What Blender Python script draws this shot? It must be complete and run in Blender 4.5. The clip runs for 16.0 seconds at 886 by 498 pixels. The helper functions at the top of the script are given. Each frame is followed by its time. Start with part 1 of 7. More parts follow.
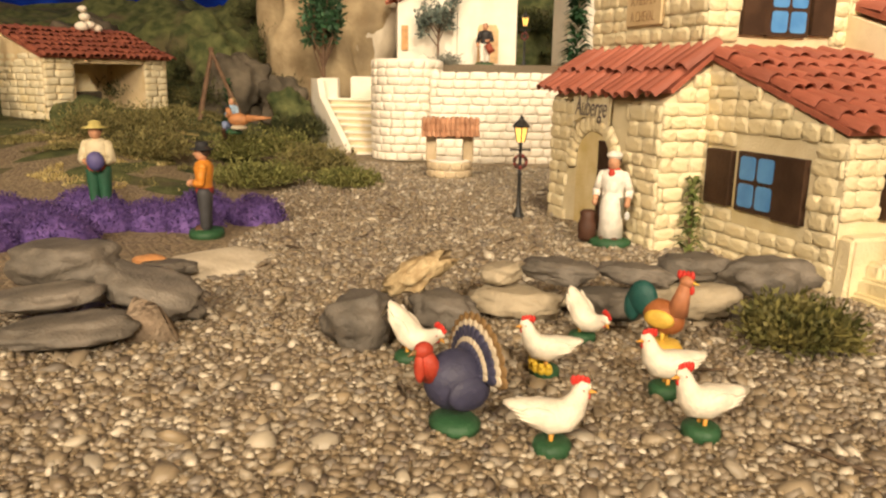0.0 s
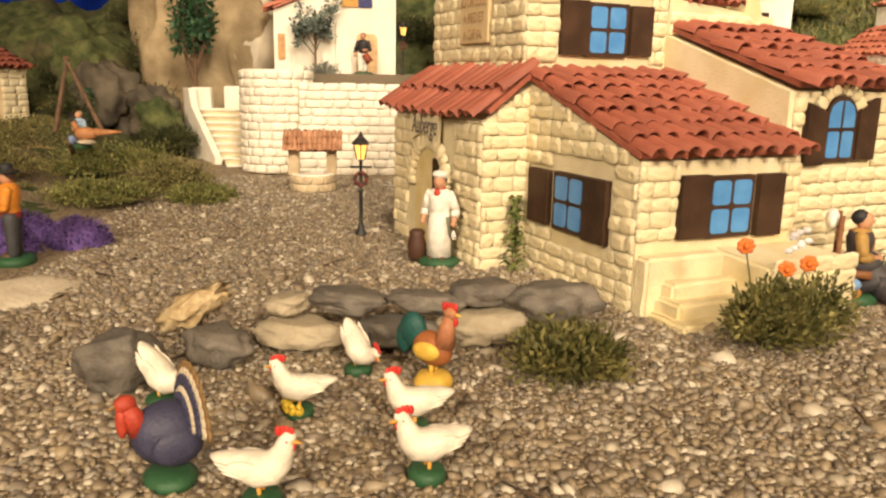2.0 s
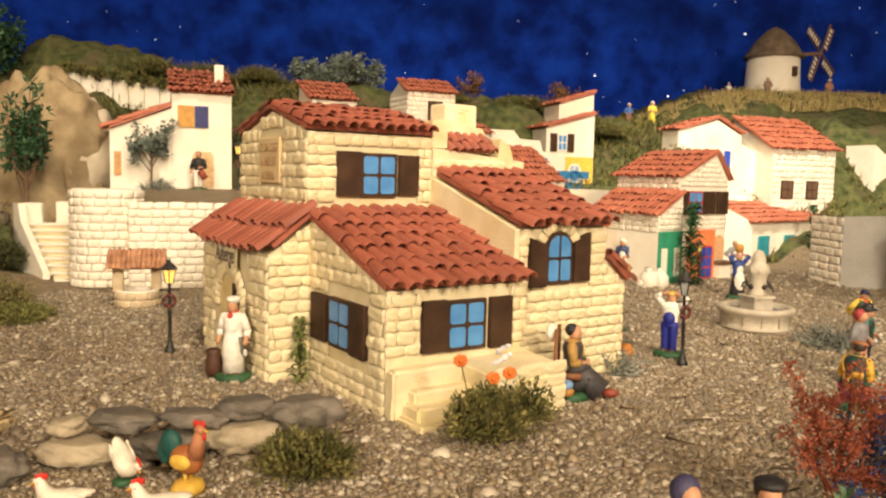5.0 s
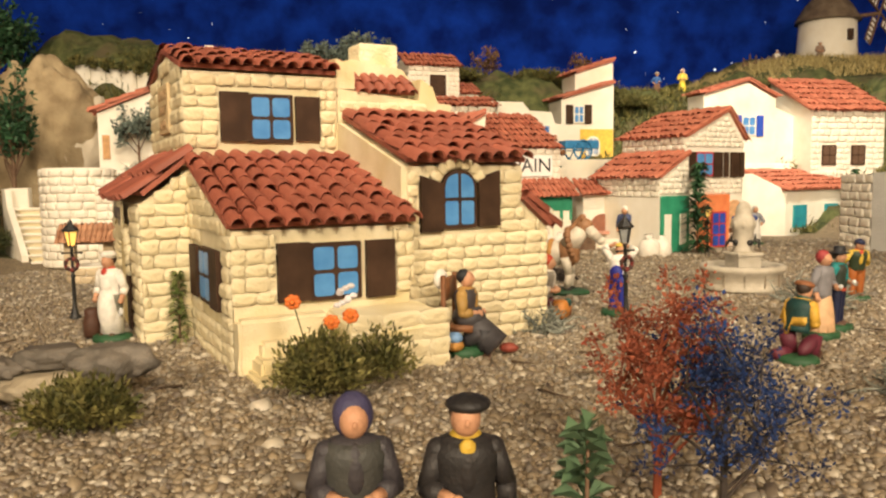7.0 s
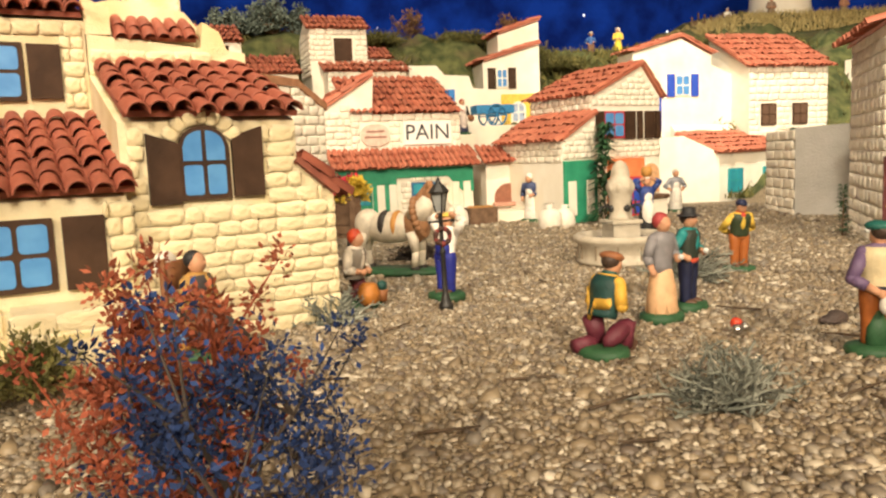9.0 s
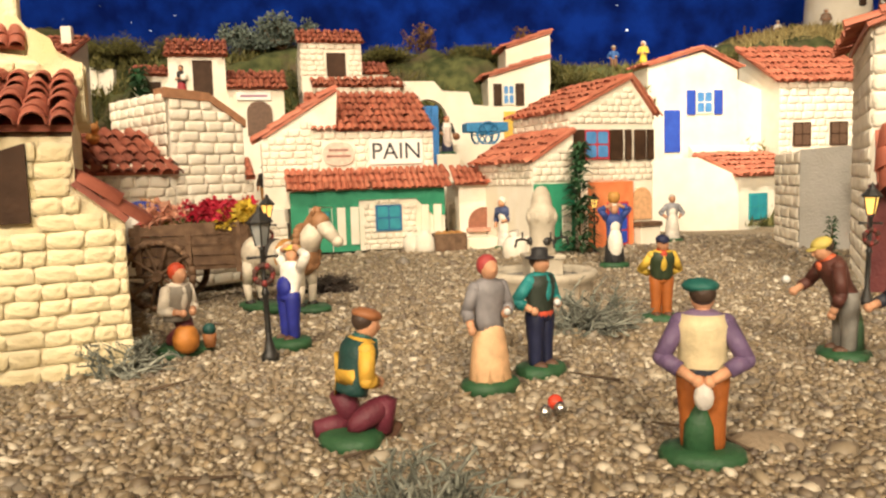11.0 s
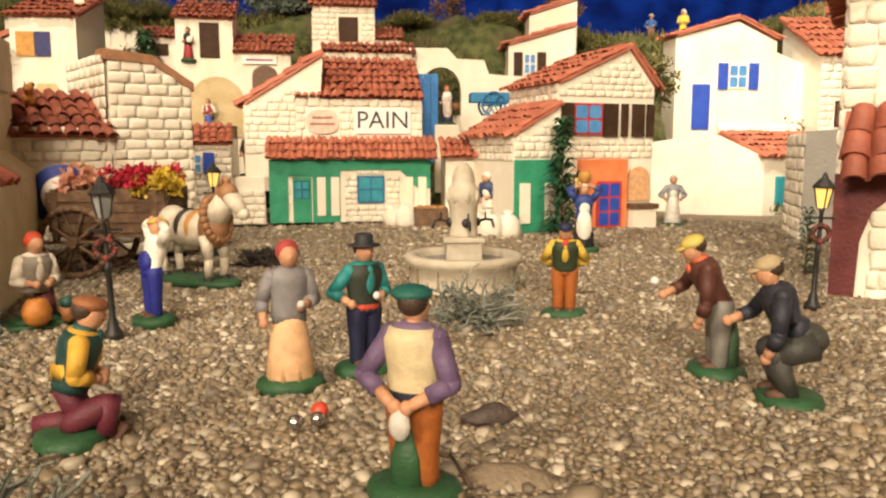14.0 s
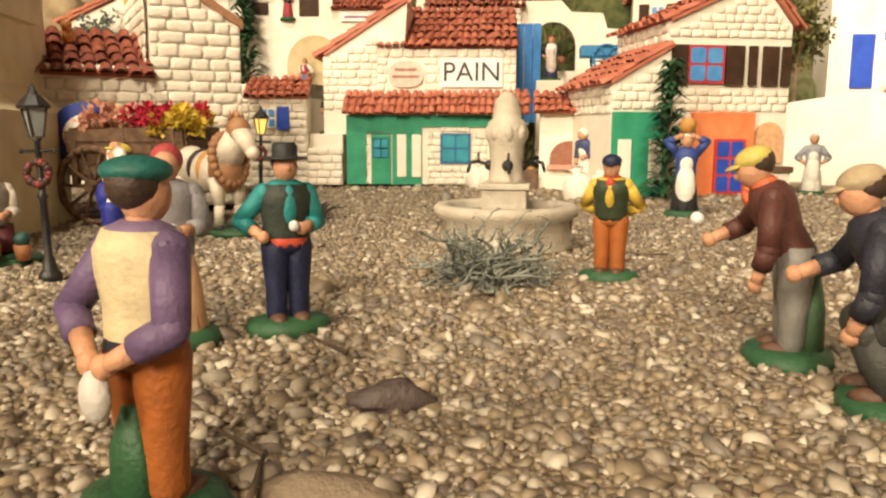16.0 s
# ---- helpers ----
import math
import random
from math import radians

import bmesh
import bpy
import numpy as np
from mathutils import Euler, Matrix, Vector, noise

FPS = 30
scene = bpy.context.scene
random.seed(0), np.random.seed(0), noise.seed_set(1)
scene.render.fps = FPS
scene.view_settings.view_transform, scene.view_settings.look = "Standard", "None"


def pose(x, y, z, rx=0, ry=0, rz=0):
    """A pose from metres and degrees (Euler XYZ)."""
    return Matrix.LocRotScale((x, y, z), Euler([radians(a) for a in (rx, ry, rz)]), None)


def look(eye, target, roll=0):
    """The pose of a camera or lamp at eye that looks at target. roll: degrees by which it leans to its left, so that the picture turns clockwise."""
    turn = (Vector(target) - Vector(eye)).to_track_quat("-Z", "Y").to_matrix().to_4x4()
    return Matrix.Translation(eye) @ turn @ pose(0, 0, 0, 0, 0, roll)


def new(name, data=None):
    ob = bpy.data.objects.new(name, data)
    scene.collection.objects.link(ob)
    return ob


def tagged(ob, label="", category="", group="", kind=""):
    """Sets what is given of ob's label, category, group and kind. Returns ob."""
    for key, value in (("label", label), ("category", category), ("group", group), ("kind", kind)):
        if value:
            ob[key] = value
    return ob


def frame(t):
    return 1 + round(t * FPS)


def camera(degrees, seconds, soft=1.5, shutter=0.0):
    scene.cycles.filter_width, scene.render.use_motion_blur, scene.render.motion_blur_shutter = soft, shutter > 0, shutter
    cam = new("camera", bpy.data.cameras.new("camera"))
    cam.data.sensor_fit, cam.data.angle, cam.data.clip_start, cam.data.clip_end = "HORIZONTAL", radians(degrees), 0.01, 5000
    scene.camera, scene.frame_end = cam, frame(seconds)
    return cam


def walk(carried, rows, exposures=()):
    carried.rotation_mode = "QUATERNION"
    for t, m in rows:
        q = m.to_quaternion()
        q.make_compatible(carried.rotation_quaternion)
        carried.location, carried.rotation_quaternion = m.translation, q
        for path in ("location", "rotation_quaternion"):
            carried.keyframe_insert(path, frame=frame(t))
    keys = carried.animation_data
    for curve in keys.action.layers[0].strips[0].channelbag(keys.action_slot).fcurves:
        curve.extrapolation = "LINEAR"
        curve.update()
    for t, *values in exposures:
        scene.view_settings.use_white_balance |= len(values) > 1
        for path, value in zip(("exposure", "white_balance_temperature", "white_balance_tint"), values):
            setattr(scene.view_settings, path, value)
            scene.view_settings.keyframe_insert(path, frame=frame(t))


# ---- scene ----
cam = camera(60.2, 16.0, soft=2.3)
PATH = [
    (0, (0.212, 0.247, 0.145), (-0.108, 2.171, -0.298), 0.9),
    (0.5, (0.235, 0.261, 0.143), (-0.047, 2.187, -0.312), 1.4),
    (1, (0.248, 0.273, 0.138), (0.014, 2.206, -0.318), 1.6),
    (1.5, (0.267, 0.276, 0.14), (0.085, 2.216, -0.313), 1.8),
    (2, (0.294, 0.27, 0.16), (0.171, 2.219, -0.273), 1.1),
    (2.5, (0.312, 0.246, 0.18), (0.246, 2.218, -0.148), 0.7),
    (3, (0.305, 0.216, 0.205), (0.289, 2.197, -0.066), 0.6),
    (3.5, (0.301, 0.187, 0.22), (0.337, 2.172, -0.024), 0.8),
    (4, (0.301, 0.163, 0.231), (0.391, 2.149, 0.016), 1.2),
    (4.5, (0.336, 0.163, 0.207), (0.543, 2.143, 0.019), 1.3),
    (4.7, (0.353, 0.164, 0.205), (0.574, 2.143, 0.02), 1.5),
    (6.8, (0.527, 0.21, 0.154), (0.5, 2.202, -0.026), -1.0),
    (7, (0.552, 0.231, 0.145), (0.561, 2.223, -0.038), -0.7),
    (7.5, (0.607, 0.288, 0.128), (0.638, 2.28, -0.052), -1.1),
    (8, (0.645, 0.327, 0.118), (0.677, 2.316, -0.088), -2.0),
    (8.5, (0.684, 0.339, 0.125), (0.715, 2.324, -0.118), -2.6),
    (9, (0.725, 0.36, 0.124), (0.764, 2.345, -0.115), -2.4),
    (9.5, (0.788, 0.381, 0.125), (0.821, 2.368, -0.101), -1.9),
    (9.7, (0.805, 0.396, 0.126), (0.828, 2.385, -0.083), -1.8),
    (11.8, (0.947, 0.48, 0.121), (0.67, 2.453, -0.06), -2.4),
    (12, (0.954, 0.473, 0.14), (0.652, 2.442, -0.044), -2.7),
    (12.5, (0.966, 0.461, 0.164), (0.607, 2.419, -0.032), -3.4),
    (13, (1.004, 0.465, 0.169), (0.664, 2.42, -0.085), -2.9),
    (13.5, (1.035, 0.499, 0.15), (0.743, 2.462, -0.098), -0.9),
    (14, (1.043, 0.533, 0.125), (0.693, 2.485, -0.137), 0.0),
    (14.5, (1.062, 0.569, 0.108), (0.611, 2.498, -0.169), 0.6),
    (15, (1.08, 0.601, 0.096), (0.52, 2.498, -0.203), 0.6),
    (15.5, (1.098, 0.628, 0.087), (0.453, 2.496, -0.221), 0.4),
    (16, (1.101, 0.669, 0.082), (0.382, 2.512, -0.217), 0.2),
]
walk(cam, [(t, look(eye, target, roll)) for t, eye, target, roll in PATH], [(0, 0.12, 6720, 12), (2, 0.1, 6720, 12), (4.7, 0.02, 6750, 12), (6.8, -0.15, 6580, 10), (7.5, -0.07, 6550, 10), (9.5, 0.1, 6500, 10), (12, 0.05, 6500, 11), (13.5, -0.02, 6600, 12), (16, 0.12, 6500, 10)])

# ---- light ----
def area_lamp(name, eye, target, size, power, colour):
    d = bpy.data.lights.new(name, "AREA")
    d.shape, d.size, d.energy, d.color = "DISK", size, power, colour
    ob = new(name, d)
    ob.matrix_world = look(eye, target)
    return ob


def spot_lamp(name, eye, target, power, colour, angle, radius):
    d = bpy.data.lights.new(name, "SPOT")
    d.spot_size, d.spot_blend, d.energy, d.color, d.shadow_soft_size = radians(angle), 0.6, power, colour, radius
    ob = new(name, d)
    ob.matrix_world = look(eye, target)
    return ob


WARM = (1.0, 0.83, 0.61)
area_lamp("ceiling_lamp", (-0.9, -2.7, 1.75), (0.3, 1.2, 0.0), 0.9, 118, WARM)
area_lamp("ceiling_lamp", (1.7, -2.6, 1.85), (1.1, 1.6, 0.0), 0.9, 152, WARM)
spot_lamp("spot_lamp", (1.35, 1.25, 1.25), (1.52, 2.3, 0.22), 88, (1.0, 0.88, 0.70), 50, 0.05)
# unseen extra spot, added to brighten the village against the foreground
spot_lamp("spot_lamp", (0.6, 0.2, 2.1), (0.8, 2.1, 0.15), 150, (1.0, 0.87, 0.67), 62, 0.08)
world = bpy.data.worlds.new("world")
scene.world = world
world.use_nodes = True
world.node_tree.nodes["Background"].inputs[0].default_value = (1.0, 0.82, 0.62, 1)
world.node_tree.nodes["Background"].inputs[1].default_value = 0.12

# ---- materials ----
CACHE = {}


def rgb(c):
    return (c[0], c[1], c[2], 1)


def surface(name, c1, c2, scale=60, rough=0.6, bump=0.3, fine=400, island=0.0, obj_random=0.0, metal=0.0, voronoi=False, dirt=None, spec=0.4):
    """A painted, plaster or stone surface: two tones mixed by coarse noise, fine grain in relief. scale: features per metre."""
    if name in CACHE:
        return CACHE[name]
    m = bpy.data.materials.new(name)
    m.use_nodes = True
    nt = m.node_tree
    b = nt.nodes["Principled BSDF"]
    tc = nt.nodes.new("ShaderNodeTexCoord")
    n1 = nt.nodes.new("ShaderNodeTexNoise")
    n1.inputs["Scale"].default_value, n1.inputs["Detail"].default_value = scale, 5
    nt.links.new(tc.outputs["Object"], n1.inputs["Vector"])
    ramp = nt.nodes.new("ShaderNodeValToRGB")
    ramp.color_ramp.elements[0].position, ramp.color_ramp.elements[1].position = 0.35, 0.68
    ramp.color_ramp.elements[0].color, ramp.color_ramp.elements[1].color = rgb(c1), rgb(c2)
    nt.links.new(n1.outputs["Fac"], ramp.inputs["Fac"])
    out = ramp.outputs["Color"]
    if dirt:
        n3 = nt.nodes.new("ShaderNodeTexNoise")
        n3.inputs["Scale"].default_value, n3.inputs["Detail"].default_value = scale * 0.3, 8
        nt.links.new(tc.outputs["Object"], n3.inputs["Vector"])
        r3 = nt.nodes.new("ShaderNodeMapRange")
        r3.inputs["From Min"].default_value, r3.inputs["From Max"].default_value = 0.52, 0.75
        nt.links.new(n3.outputs["Fac"], r3.inputs["Value"])
        mx = nt.nodes.new("ShaderNodeMixRGB")
        mx.inputs[2].default_value = rgb(dirt)
        nt.links.new(r3.outputs["Result"], mx.inputs[0])
        nt.links.new(out, mx.inputs[1])
        out = mx.outputs[0]
    if island or obj_random:
        hsv = nt.nodes.new("ShaderNodeHueSaturation")
        rnd = nt.nodes.new("ShaderNodeNewGeometry" if island else "ShaderNodeObjectInfo")
        mr = nt.nodes.new("ShaderNodeMapRange")
        k = island or obj_random
        mr.inputs["To Min"].default_value, mr.inputs["To Max"].default_value = 1 - k, 1 + k
        nt.links.new(rnd.outputs["Random Per Island" if island else "Random"], mr.inputs["Value"])
        nt.links.new(mr.outputs["Result"], hsv.inputs["Value"])
        nt.links.new(out, hsv.inputs["Color"])
        out = hsv.outputs["Color"]
    nt.links.new(out, b.inputs["Base Color"])
    b.inputs["Roughness"].default_value, b.inputs["Metallic"].default_value = rough, metal
    b.inputs["Specular IOR Level"].default_value = spec
    if bump:
        n2 = nt.nodes.new("ShaderNodeTexVoronoi" if voronoi else "ShaderNodeTexNoise")
        n2.inputs["Scale"].default_value = fine
        nt.links.new(tc.outputs["Object"], n2.inputs["Vector"])
        bp = nt.nodes.new("ShaderNodeBump")
        bp.inputs["Strength"].default_value, bp.inputs["Distance"].default_value = bump, 0.002
        nt.links.new(n2.outputs["Distance" if voronoi else "Fac"], bp.inputs["Height"])
        nt.links.new(bp.outputs["Normal"], b.inputs["Normal"])
    CACHE[name] = m
    return m


def paint(c, rough=0.55):
    """Hand-brushed paint on clay."""
    key = "paint_%02d_%02d_%02d" % tuple(int(v * 99) for v in c)
    return surface(key, tuple(v * 0.82 for v in c), tuple(min(1, v * 1.12) for v in c), 130, rough, 0.25, 700)


def gravel_material():
    m = bpy.data.materials.new("gravel")
    m.use_nodes = True
    nt = m.node_tree
    b = nt.nodes["Principled BSDF"]
    geo = nt.nodes.new("ShaderNodeNewGeometry")
    ramp = nt.nodes.new("ShaderNodeValToRGB")
    e = ramp.color_ramp.elements
    e[0].position, e[0].color = 0.0, (0.14, 0.11, 0.085, 1)
    e[1].position, e[1].color = 1.0, (0.56, 0.50, 0.40, 1)
    for p, c in ((0.15, (0.20, 0.155, 0.10, 1)), (0.35, (0.25, 0.195, 0.125, 1)), (0.5, (0.19, 0.165, 0.135, 1)), (0.65, (0.30, 0.23, 0.14, 1)), (0.8, (0.30, 0.26, 0.20, 1)), (0.93, (0.46, 0.40, 0.30, 1))):
        x = e.new(p)
        x.color = c
    nt.links.new(geo.outputs["Random Per Island"], ramp.inputs["Fac"])
    nt.links.new(ramp.outputs["Color"], b.inputs["Base Color"])
    b.inputs["Roughness"].default_value = 0.45
    return m


def bed_material():
    """The gravel bed below and beyond the loose stones."""
    m = bpy.data.materials.new("gravel_bed")
    m.use_nodes = True
    nt = m.node_tree
    b = nt.nodes["Principled BSDF"]
    tc = nt.nodes.new("ShaderNodeTexCoord")
    v = nt.nodes.new("ShaderNodeTexVoronoi")
    v.inputs["Scale"].default_value = 260
    nt.links.new(tc.outputs["Object"], v.inputs["Vector"])
    sep = nt.nodes.new("ShaderNodeSeparateColor")
    nt.links.new(v.outputs["Color"], sep.inputs["Color"])
    ramp = nt.nodes.new("ShaderNodeValToRGB")
    e = ramp.color_ramp.elements
    e[0].position, e[0].color = 0.0, (0.18, 0.14, 0.095, 1)
    e[1].position, e[1].color = 1.0, (0.319, 0.254, 0.164, 1)
    for p, c in ((0.3, (0.199, 0.151, 0.094, 1)), (0.7, (0.256, 0.195, 0.119, 1))):
        e.new(p).color = c
    nt.links.new(sep.outputs["Red"], ramp.inputs["Fac"])
    nt.links.new(ramp.outputs["Color"], b.inputs["Base Color"])
    bp = nt.nodes.new("ShaderNodeBump")
    bp.inputs["Strength"].default_value, bp.inputs["Distance"].default_value = 0.8, 0.003
    bp.invert = True
    nt.links.new(v.outputs["Distance"], bp.inputs["Height"])
    nt.links.new(bp.outputs["Normal"], b.inputs["Normal"])
    b.inputs["Roughness"].default_value = 0.7
    return m


CREAM = surface("cream_plaster", (0.70, 0.60, 0.38), (0.80, 0.71, 0.49), 45, 0.7, 0.5, 500, dirt=(0.66, 0.54, 0.26))
CREAM_STONE = surface("cream_stone", (0.74, 0.64, 0.41), (0.82, 0.74, 0.53), 70, 0.75, 0.95, 300, obj_random=0.05, dirt=(0.66, 0.53, 0.27))
WHITE = surface("white_plaster", (0.80, 0.74, 0.62), (0.86, 0.81, 0.70), 30, 0.75, 0.4, 420, dirt=(0.78, 0.68, 0.50))
WHITE_STONE = surface("white_stone", (0.78, 0.71, 0.58), (0.86, 0.80, 0.68), 60, 0.75, 0.5, 400, island=0.06)
GREY_WALL = surface("grey_plaster", (0.42, 0.40, 0.36), (0.52, 0.50, 0.46), 25, 0.8, 0.7, 300)
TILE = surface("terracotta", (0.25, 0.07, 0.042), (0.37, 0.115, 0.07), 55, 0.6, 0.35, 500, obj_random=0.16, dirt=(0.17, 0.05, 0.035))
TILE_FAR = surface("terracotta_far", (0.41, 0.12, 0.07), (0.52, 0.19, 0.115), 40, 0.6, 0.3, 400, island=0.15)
BROWN = surface("brown_wood_paint", (0.042, 0.023, 0.014), (0.068, 0.037, 0.022), 50, 0.6, 0.25, 300, spec=0.15)
PANE = surface("blue_pane_paint", (0.06, 0.22, 0.52), (0.10, 0.30, 0.62), 60, 0.35, 0.1, 300)
IRON = surface("black_iron", (0.012, 0.012, 0.012), (0.03, 0.028, 0.025), 200, 0.4, 0.2, 900)
GREEN_PAINT = surface("green_paint", (0.02, 0.24, 0.13), (0.04, 0.32, 0.18), 40, 0.6, 0.3, 300)
TEAL_PAINT = surface("teal_paint", (0.02, 0.22, 0.30), (0.03, 0.32, 0.40), 40, 0.5, 0.2, 300)
ORANGE_PAINT = surface("orange_paint", (0.72, 0.20, 0.07), (0.82, 0.28, 0.11), 40, 0.7, 0.4, 300)
BLUE_PAINT = surface("blue_paint", (0.02, 0.06, 0.40), (0.03, 0.09, 0.50), 40, 0.5, 0.2, 300)
MAROON = surface("maroon_paint", (0.09, 0.018, 0.02), (0.14, 0.03, 0.03), 40, 0.6, 0.4, 300)
WOOD = surface("old_wood", (0.10, 0.055, 0.03), (0.20, 0.12, 0.07), 90, 0.7, 0.6, 500, obj_random=0.15)
PEBBLE = surface("river_stone", (0.10, 0.088, 0.072), (0.19, 0.165, 0.135), 60, 0.65, 0.5, 500, obj_random=0.18)
ROCK = surface("tan_rock", (0.26, 0.19, 0.105), (0.46, 0.36, 0.215), 22, 0.85, 1.0, 130, dirt=(0.16, 0.12, 0.07))
DARK_ROCK = surface("dark_rock", (0.06, 0.05, 0.035), (0.17, 0.14, 0.10), 18, 0.9, 1.0, 90)
MOSS = surface("moss_ground", (0.035, 0.05, 0.015), (0.13, 0.14, 0.05), 40, 0.9, 1.0, 260, dirt=(0.12, 0.09, 0.05))
LEAF = surface("moss_leaf", (0.045, 0.05, 0.010), (0.19, 0.165, 0.05), 60, 0.7, 0.0, 300, island=0.45)
DARK_LEAF = surface("fern_leaf", (0.015, 0.05, 0.02), (0.04, 0.11, 0.045), 60, 0.6, 0.0, 300, island=0.4)
BANK_LEAF = surface("bank_moss_leaf", (0.08, 0.075, 0.022), (0.27, 0.23, 0.085), 60, 0.7, 0.0, 300, island=0.4)
STRAW = surface("straw", (0.35, 0.27, 0.10), (0.52, 0.43, 0.20), 60, 0.8, 0.0, 300, island=0.3)
LICHEN = surface("grey_lichen", (0.10, 0.11, 0.09), (0.30, 0.31, 0.26), 60, 0.85, 0.0, 300, island=0.35)
OLIVE = surface("olive_leaf", (0.09, 0.12, 0.10), (0.20, 0.24, 0.20), 60, 0.7, 0.0, 300, island=0.35)
RED_LICHEN = surface("rust_lichen", (0.20, 0.04, 0.018), (0.34, 0.10, 0.05), 60, 0.8, 0.0, 300, island=0.35)
BLUE_LICHEN = surface("blue_lichen", (0.006, 0.016, 0.06), (0.02, 0.05, 0.17), 60, 0.8, 0.0, 300, island=0.4)
LAVENDER = surface("lavender", (0.055, 0.03, 0.13), (0.13, 0.075, 0.24), 120, 0.9, 0.0, 300, island=0.35)
FOUNTAIN_STONE = surface("fountain_stone", (0.42, 0.365, 0.28), (0.54, 0.485, 0.385), 60, 0.6, 0.4, 400, dirt=(0.36, 0.31, 0.24))
SKYCLOTH = surface("blue_velvet", (0.002, 0.013, 0.15), (0.005, 0.042, 0.40), 9, 0.95, 0.6, 60, dirt=(0.001, 0.008, 0.09), spec=0.1)
PAPER = surface("white_paper", (0.80, 0.78, 0.74), (0.86, 0.84, 0.80), 30, 0.6, 0.0)
INK = surface("black_ink", (0.02, 0.02, 0.025), (0.03, 0.03, 0.035), 30, 0.5, 0.0)
GRAVEL, BED = gravel_material(), bed_material()
SKIN = (0.54, 0.28, 0.16)
BASE_GREEN = (0.026, 0.088, 0.036)


def glow(name, c, strength):
    m = bpy.data.materials.new(name)
    m.use_nodes = True
    b = m.node_tree.nodes["Principled BSDF"]
    b.inputs["Base Color"].default_value = rgb(c)
    b.inputs["Emission Color"].default_value, b.inputs["Emission Strength"].default_value = rgb(c), strength
    return m


LAMP_GLOW = glow("lamp_glow", (1.0, 0.60, 0.14), 1.1)
STAR_GLOW = glow("star_glow", (0.9, 0.95, 1.0), 1.5)

# ---- building helpers: all lengths below are centimetres ----
CM = 0.01


def at(x, y, z=0, rz=0):
    return pose(x * CM, y * CM, z * CM, 0, 0, rz)


def thing(name, x, y, z=0, rz=0, label="", category="", group="", kind=""):
    ob = new(name)
    ob.empty_display_size = 0.01
    ob.matrix_basis = at(x, y, z, rz)
    return tagged(ob, label, category, group, kind)


def mesh_of(name, bm, mats, smooth=False):
    me = bpy.data.meshes.new(name)
    bmesh.ops.transform(bm, matrix=Matrix.Scale(CM, 4), verts=bm.verts)
    bm.to_mesh(me)
    bm.free()
    for m in mats if isinstance(mats, (list, tuple)) else [mats]:
        me.materials.append(m)
    if smooth:
        me.polygons.foreach_set("use_smooth", [True] * len(me.polygons))
    return me


def part(name, bm, mat, parent, label="", m=None, smooth=False):
    if m is not None:
        bmesh.ops.transform(bm, matrix=m, verts=bm.verts)
    ob = new(name, mesh_of(name, bm, mat, smooth))
    ob.parent = parent
    return tagged(ob, label)


def solo(name, bm, mat, x, y, z=0, rz=0, label="", category="", group="", kind="", smooth=True):
    ob = new(name, mesh_of(name, bm, mat, smooth))
    ob.matrix_basis = at(x, y, z, rz)
    return tagged(ob, label, category, group, kind)


def raw(name, verts, faces, mat, parent=None, smooth=False):
    """A mesh from arrays in centimetres."""
    me = bpy.data.meshes.new(name)
    me.from_pydata((np.asarray(verts) * CM).tolist(), [], np.asarray(faces).tolist() if len(faces) else [])
    me.materials.append(mat)
    if smooth:
        me.polygons.foreach_set("use_smooth", [True] * len(me.polygons))
    ob = new(name, me)
    ob.parent = parent
    return ob


def box(x0, x1, y0, y1, z0, z1, bevel=0.0, bm=None, mat=0):
    out = bm or bmesh.new()
    vs = [out.verts.new((x, y, z)) for z in (z0, z1) for y in (y0, y1) for x in (x0, x1)]
    fs = [out.faces.new([vs[i] for i in f]) for f in ((0, 2, 3, 1), (4, 5, 7, 6), (0, 1, 5, 4), (2, 6, 7, 3), (0, 4, 6, 2), (1, 3, 7, 5))]
    for f in fs:
        f.material_index = mat
    if bevel:
        bmesh.ops.bevel(out, geom=list({e for f in fs for e in f.edges}), offset=bevel, segments=2, affect="EDGES", profile=0.5)
    return out


def prism(profile, a, b, axis="u", bm=None, mat=0):
    """A closed profile pulled from a to b. axis u: profile of (v, z) pulled along u; axis v: profile of (u, z) pulled along v; axis z: profile of (u, v)."""
    out = bm or bmesh.new()
    put = {"u": lambda p, s: (s, p[0], p[1]), "v": lambda p, s: (p[0], s, p[1]), "z": lambda p, s: (p[0], p[1], s)}[axis]
    r0, r1 = [out.verts.new(put(p, a)) for p in profile], [out.verts.new(put(p, b)) for p in profile]
    n = len(profile)
    fs = [out.faces.new(r0), out.faces.new(r1[::-1])]
    fs += [out.faces.new((r0[i], r0[(i + 1) % n], r1[(i + 1) % n], r1[i])) for i in range(n)]
    for f in fs:
        f.material_index = mat
    bmesh.ops.recalc_face_normals(out, faces=fs)
    return out


def ball(bm, c, r, mat=0, seg=12, m=None):
    r = r if isinstance(r, (tuple, list)) else (r, r, r)
    got = bmesh.ops.create_uvsphere(bm, u_segments=seg, v_segments=max(6, seg * 2 // 3), radius=1, matrix=Matrix.Translation(c) @ (m or Matrix()) @ Matrix.Diagonal((*r, 1)))
    for v in got["verts"]:
        for f in v.link_faces:
            f.material_index = mat
    return got["verts"]


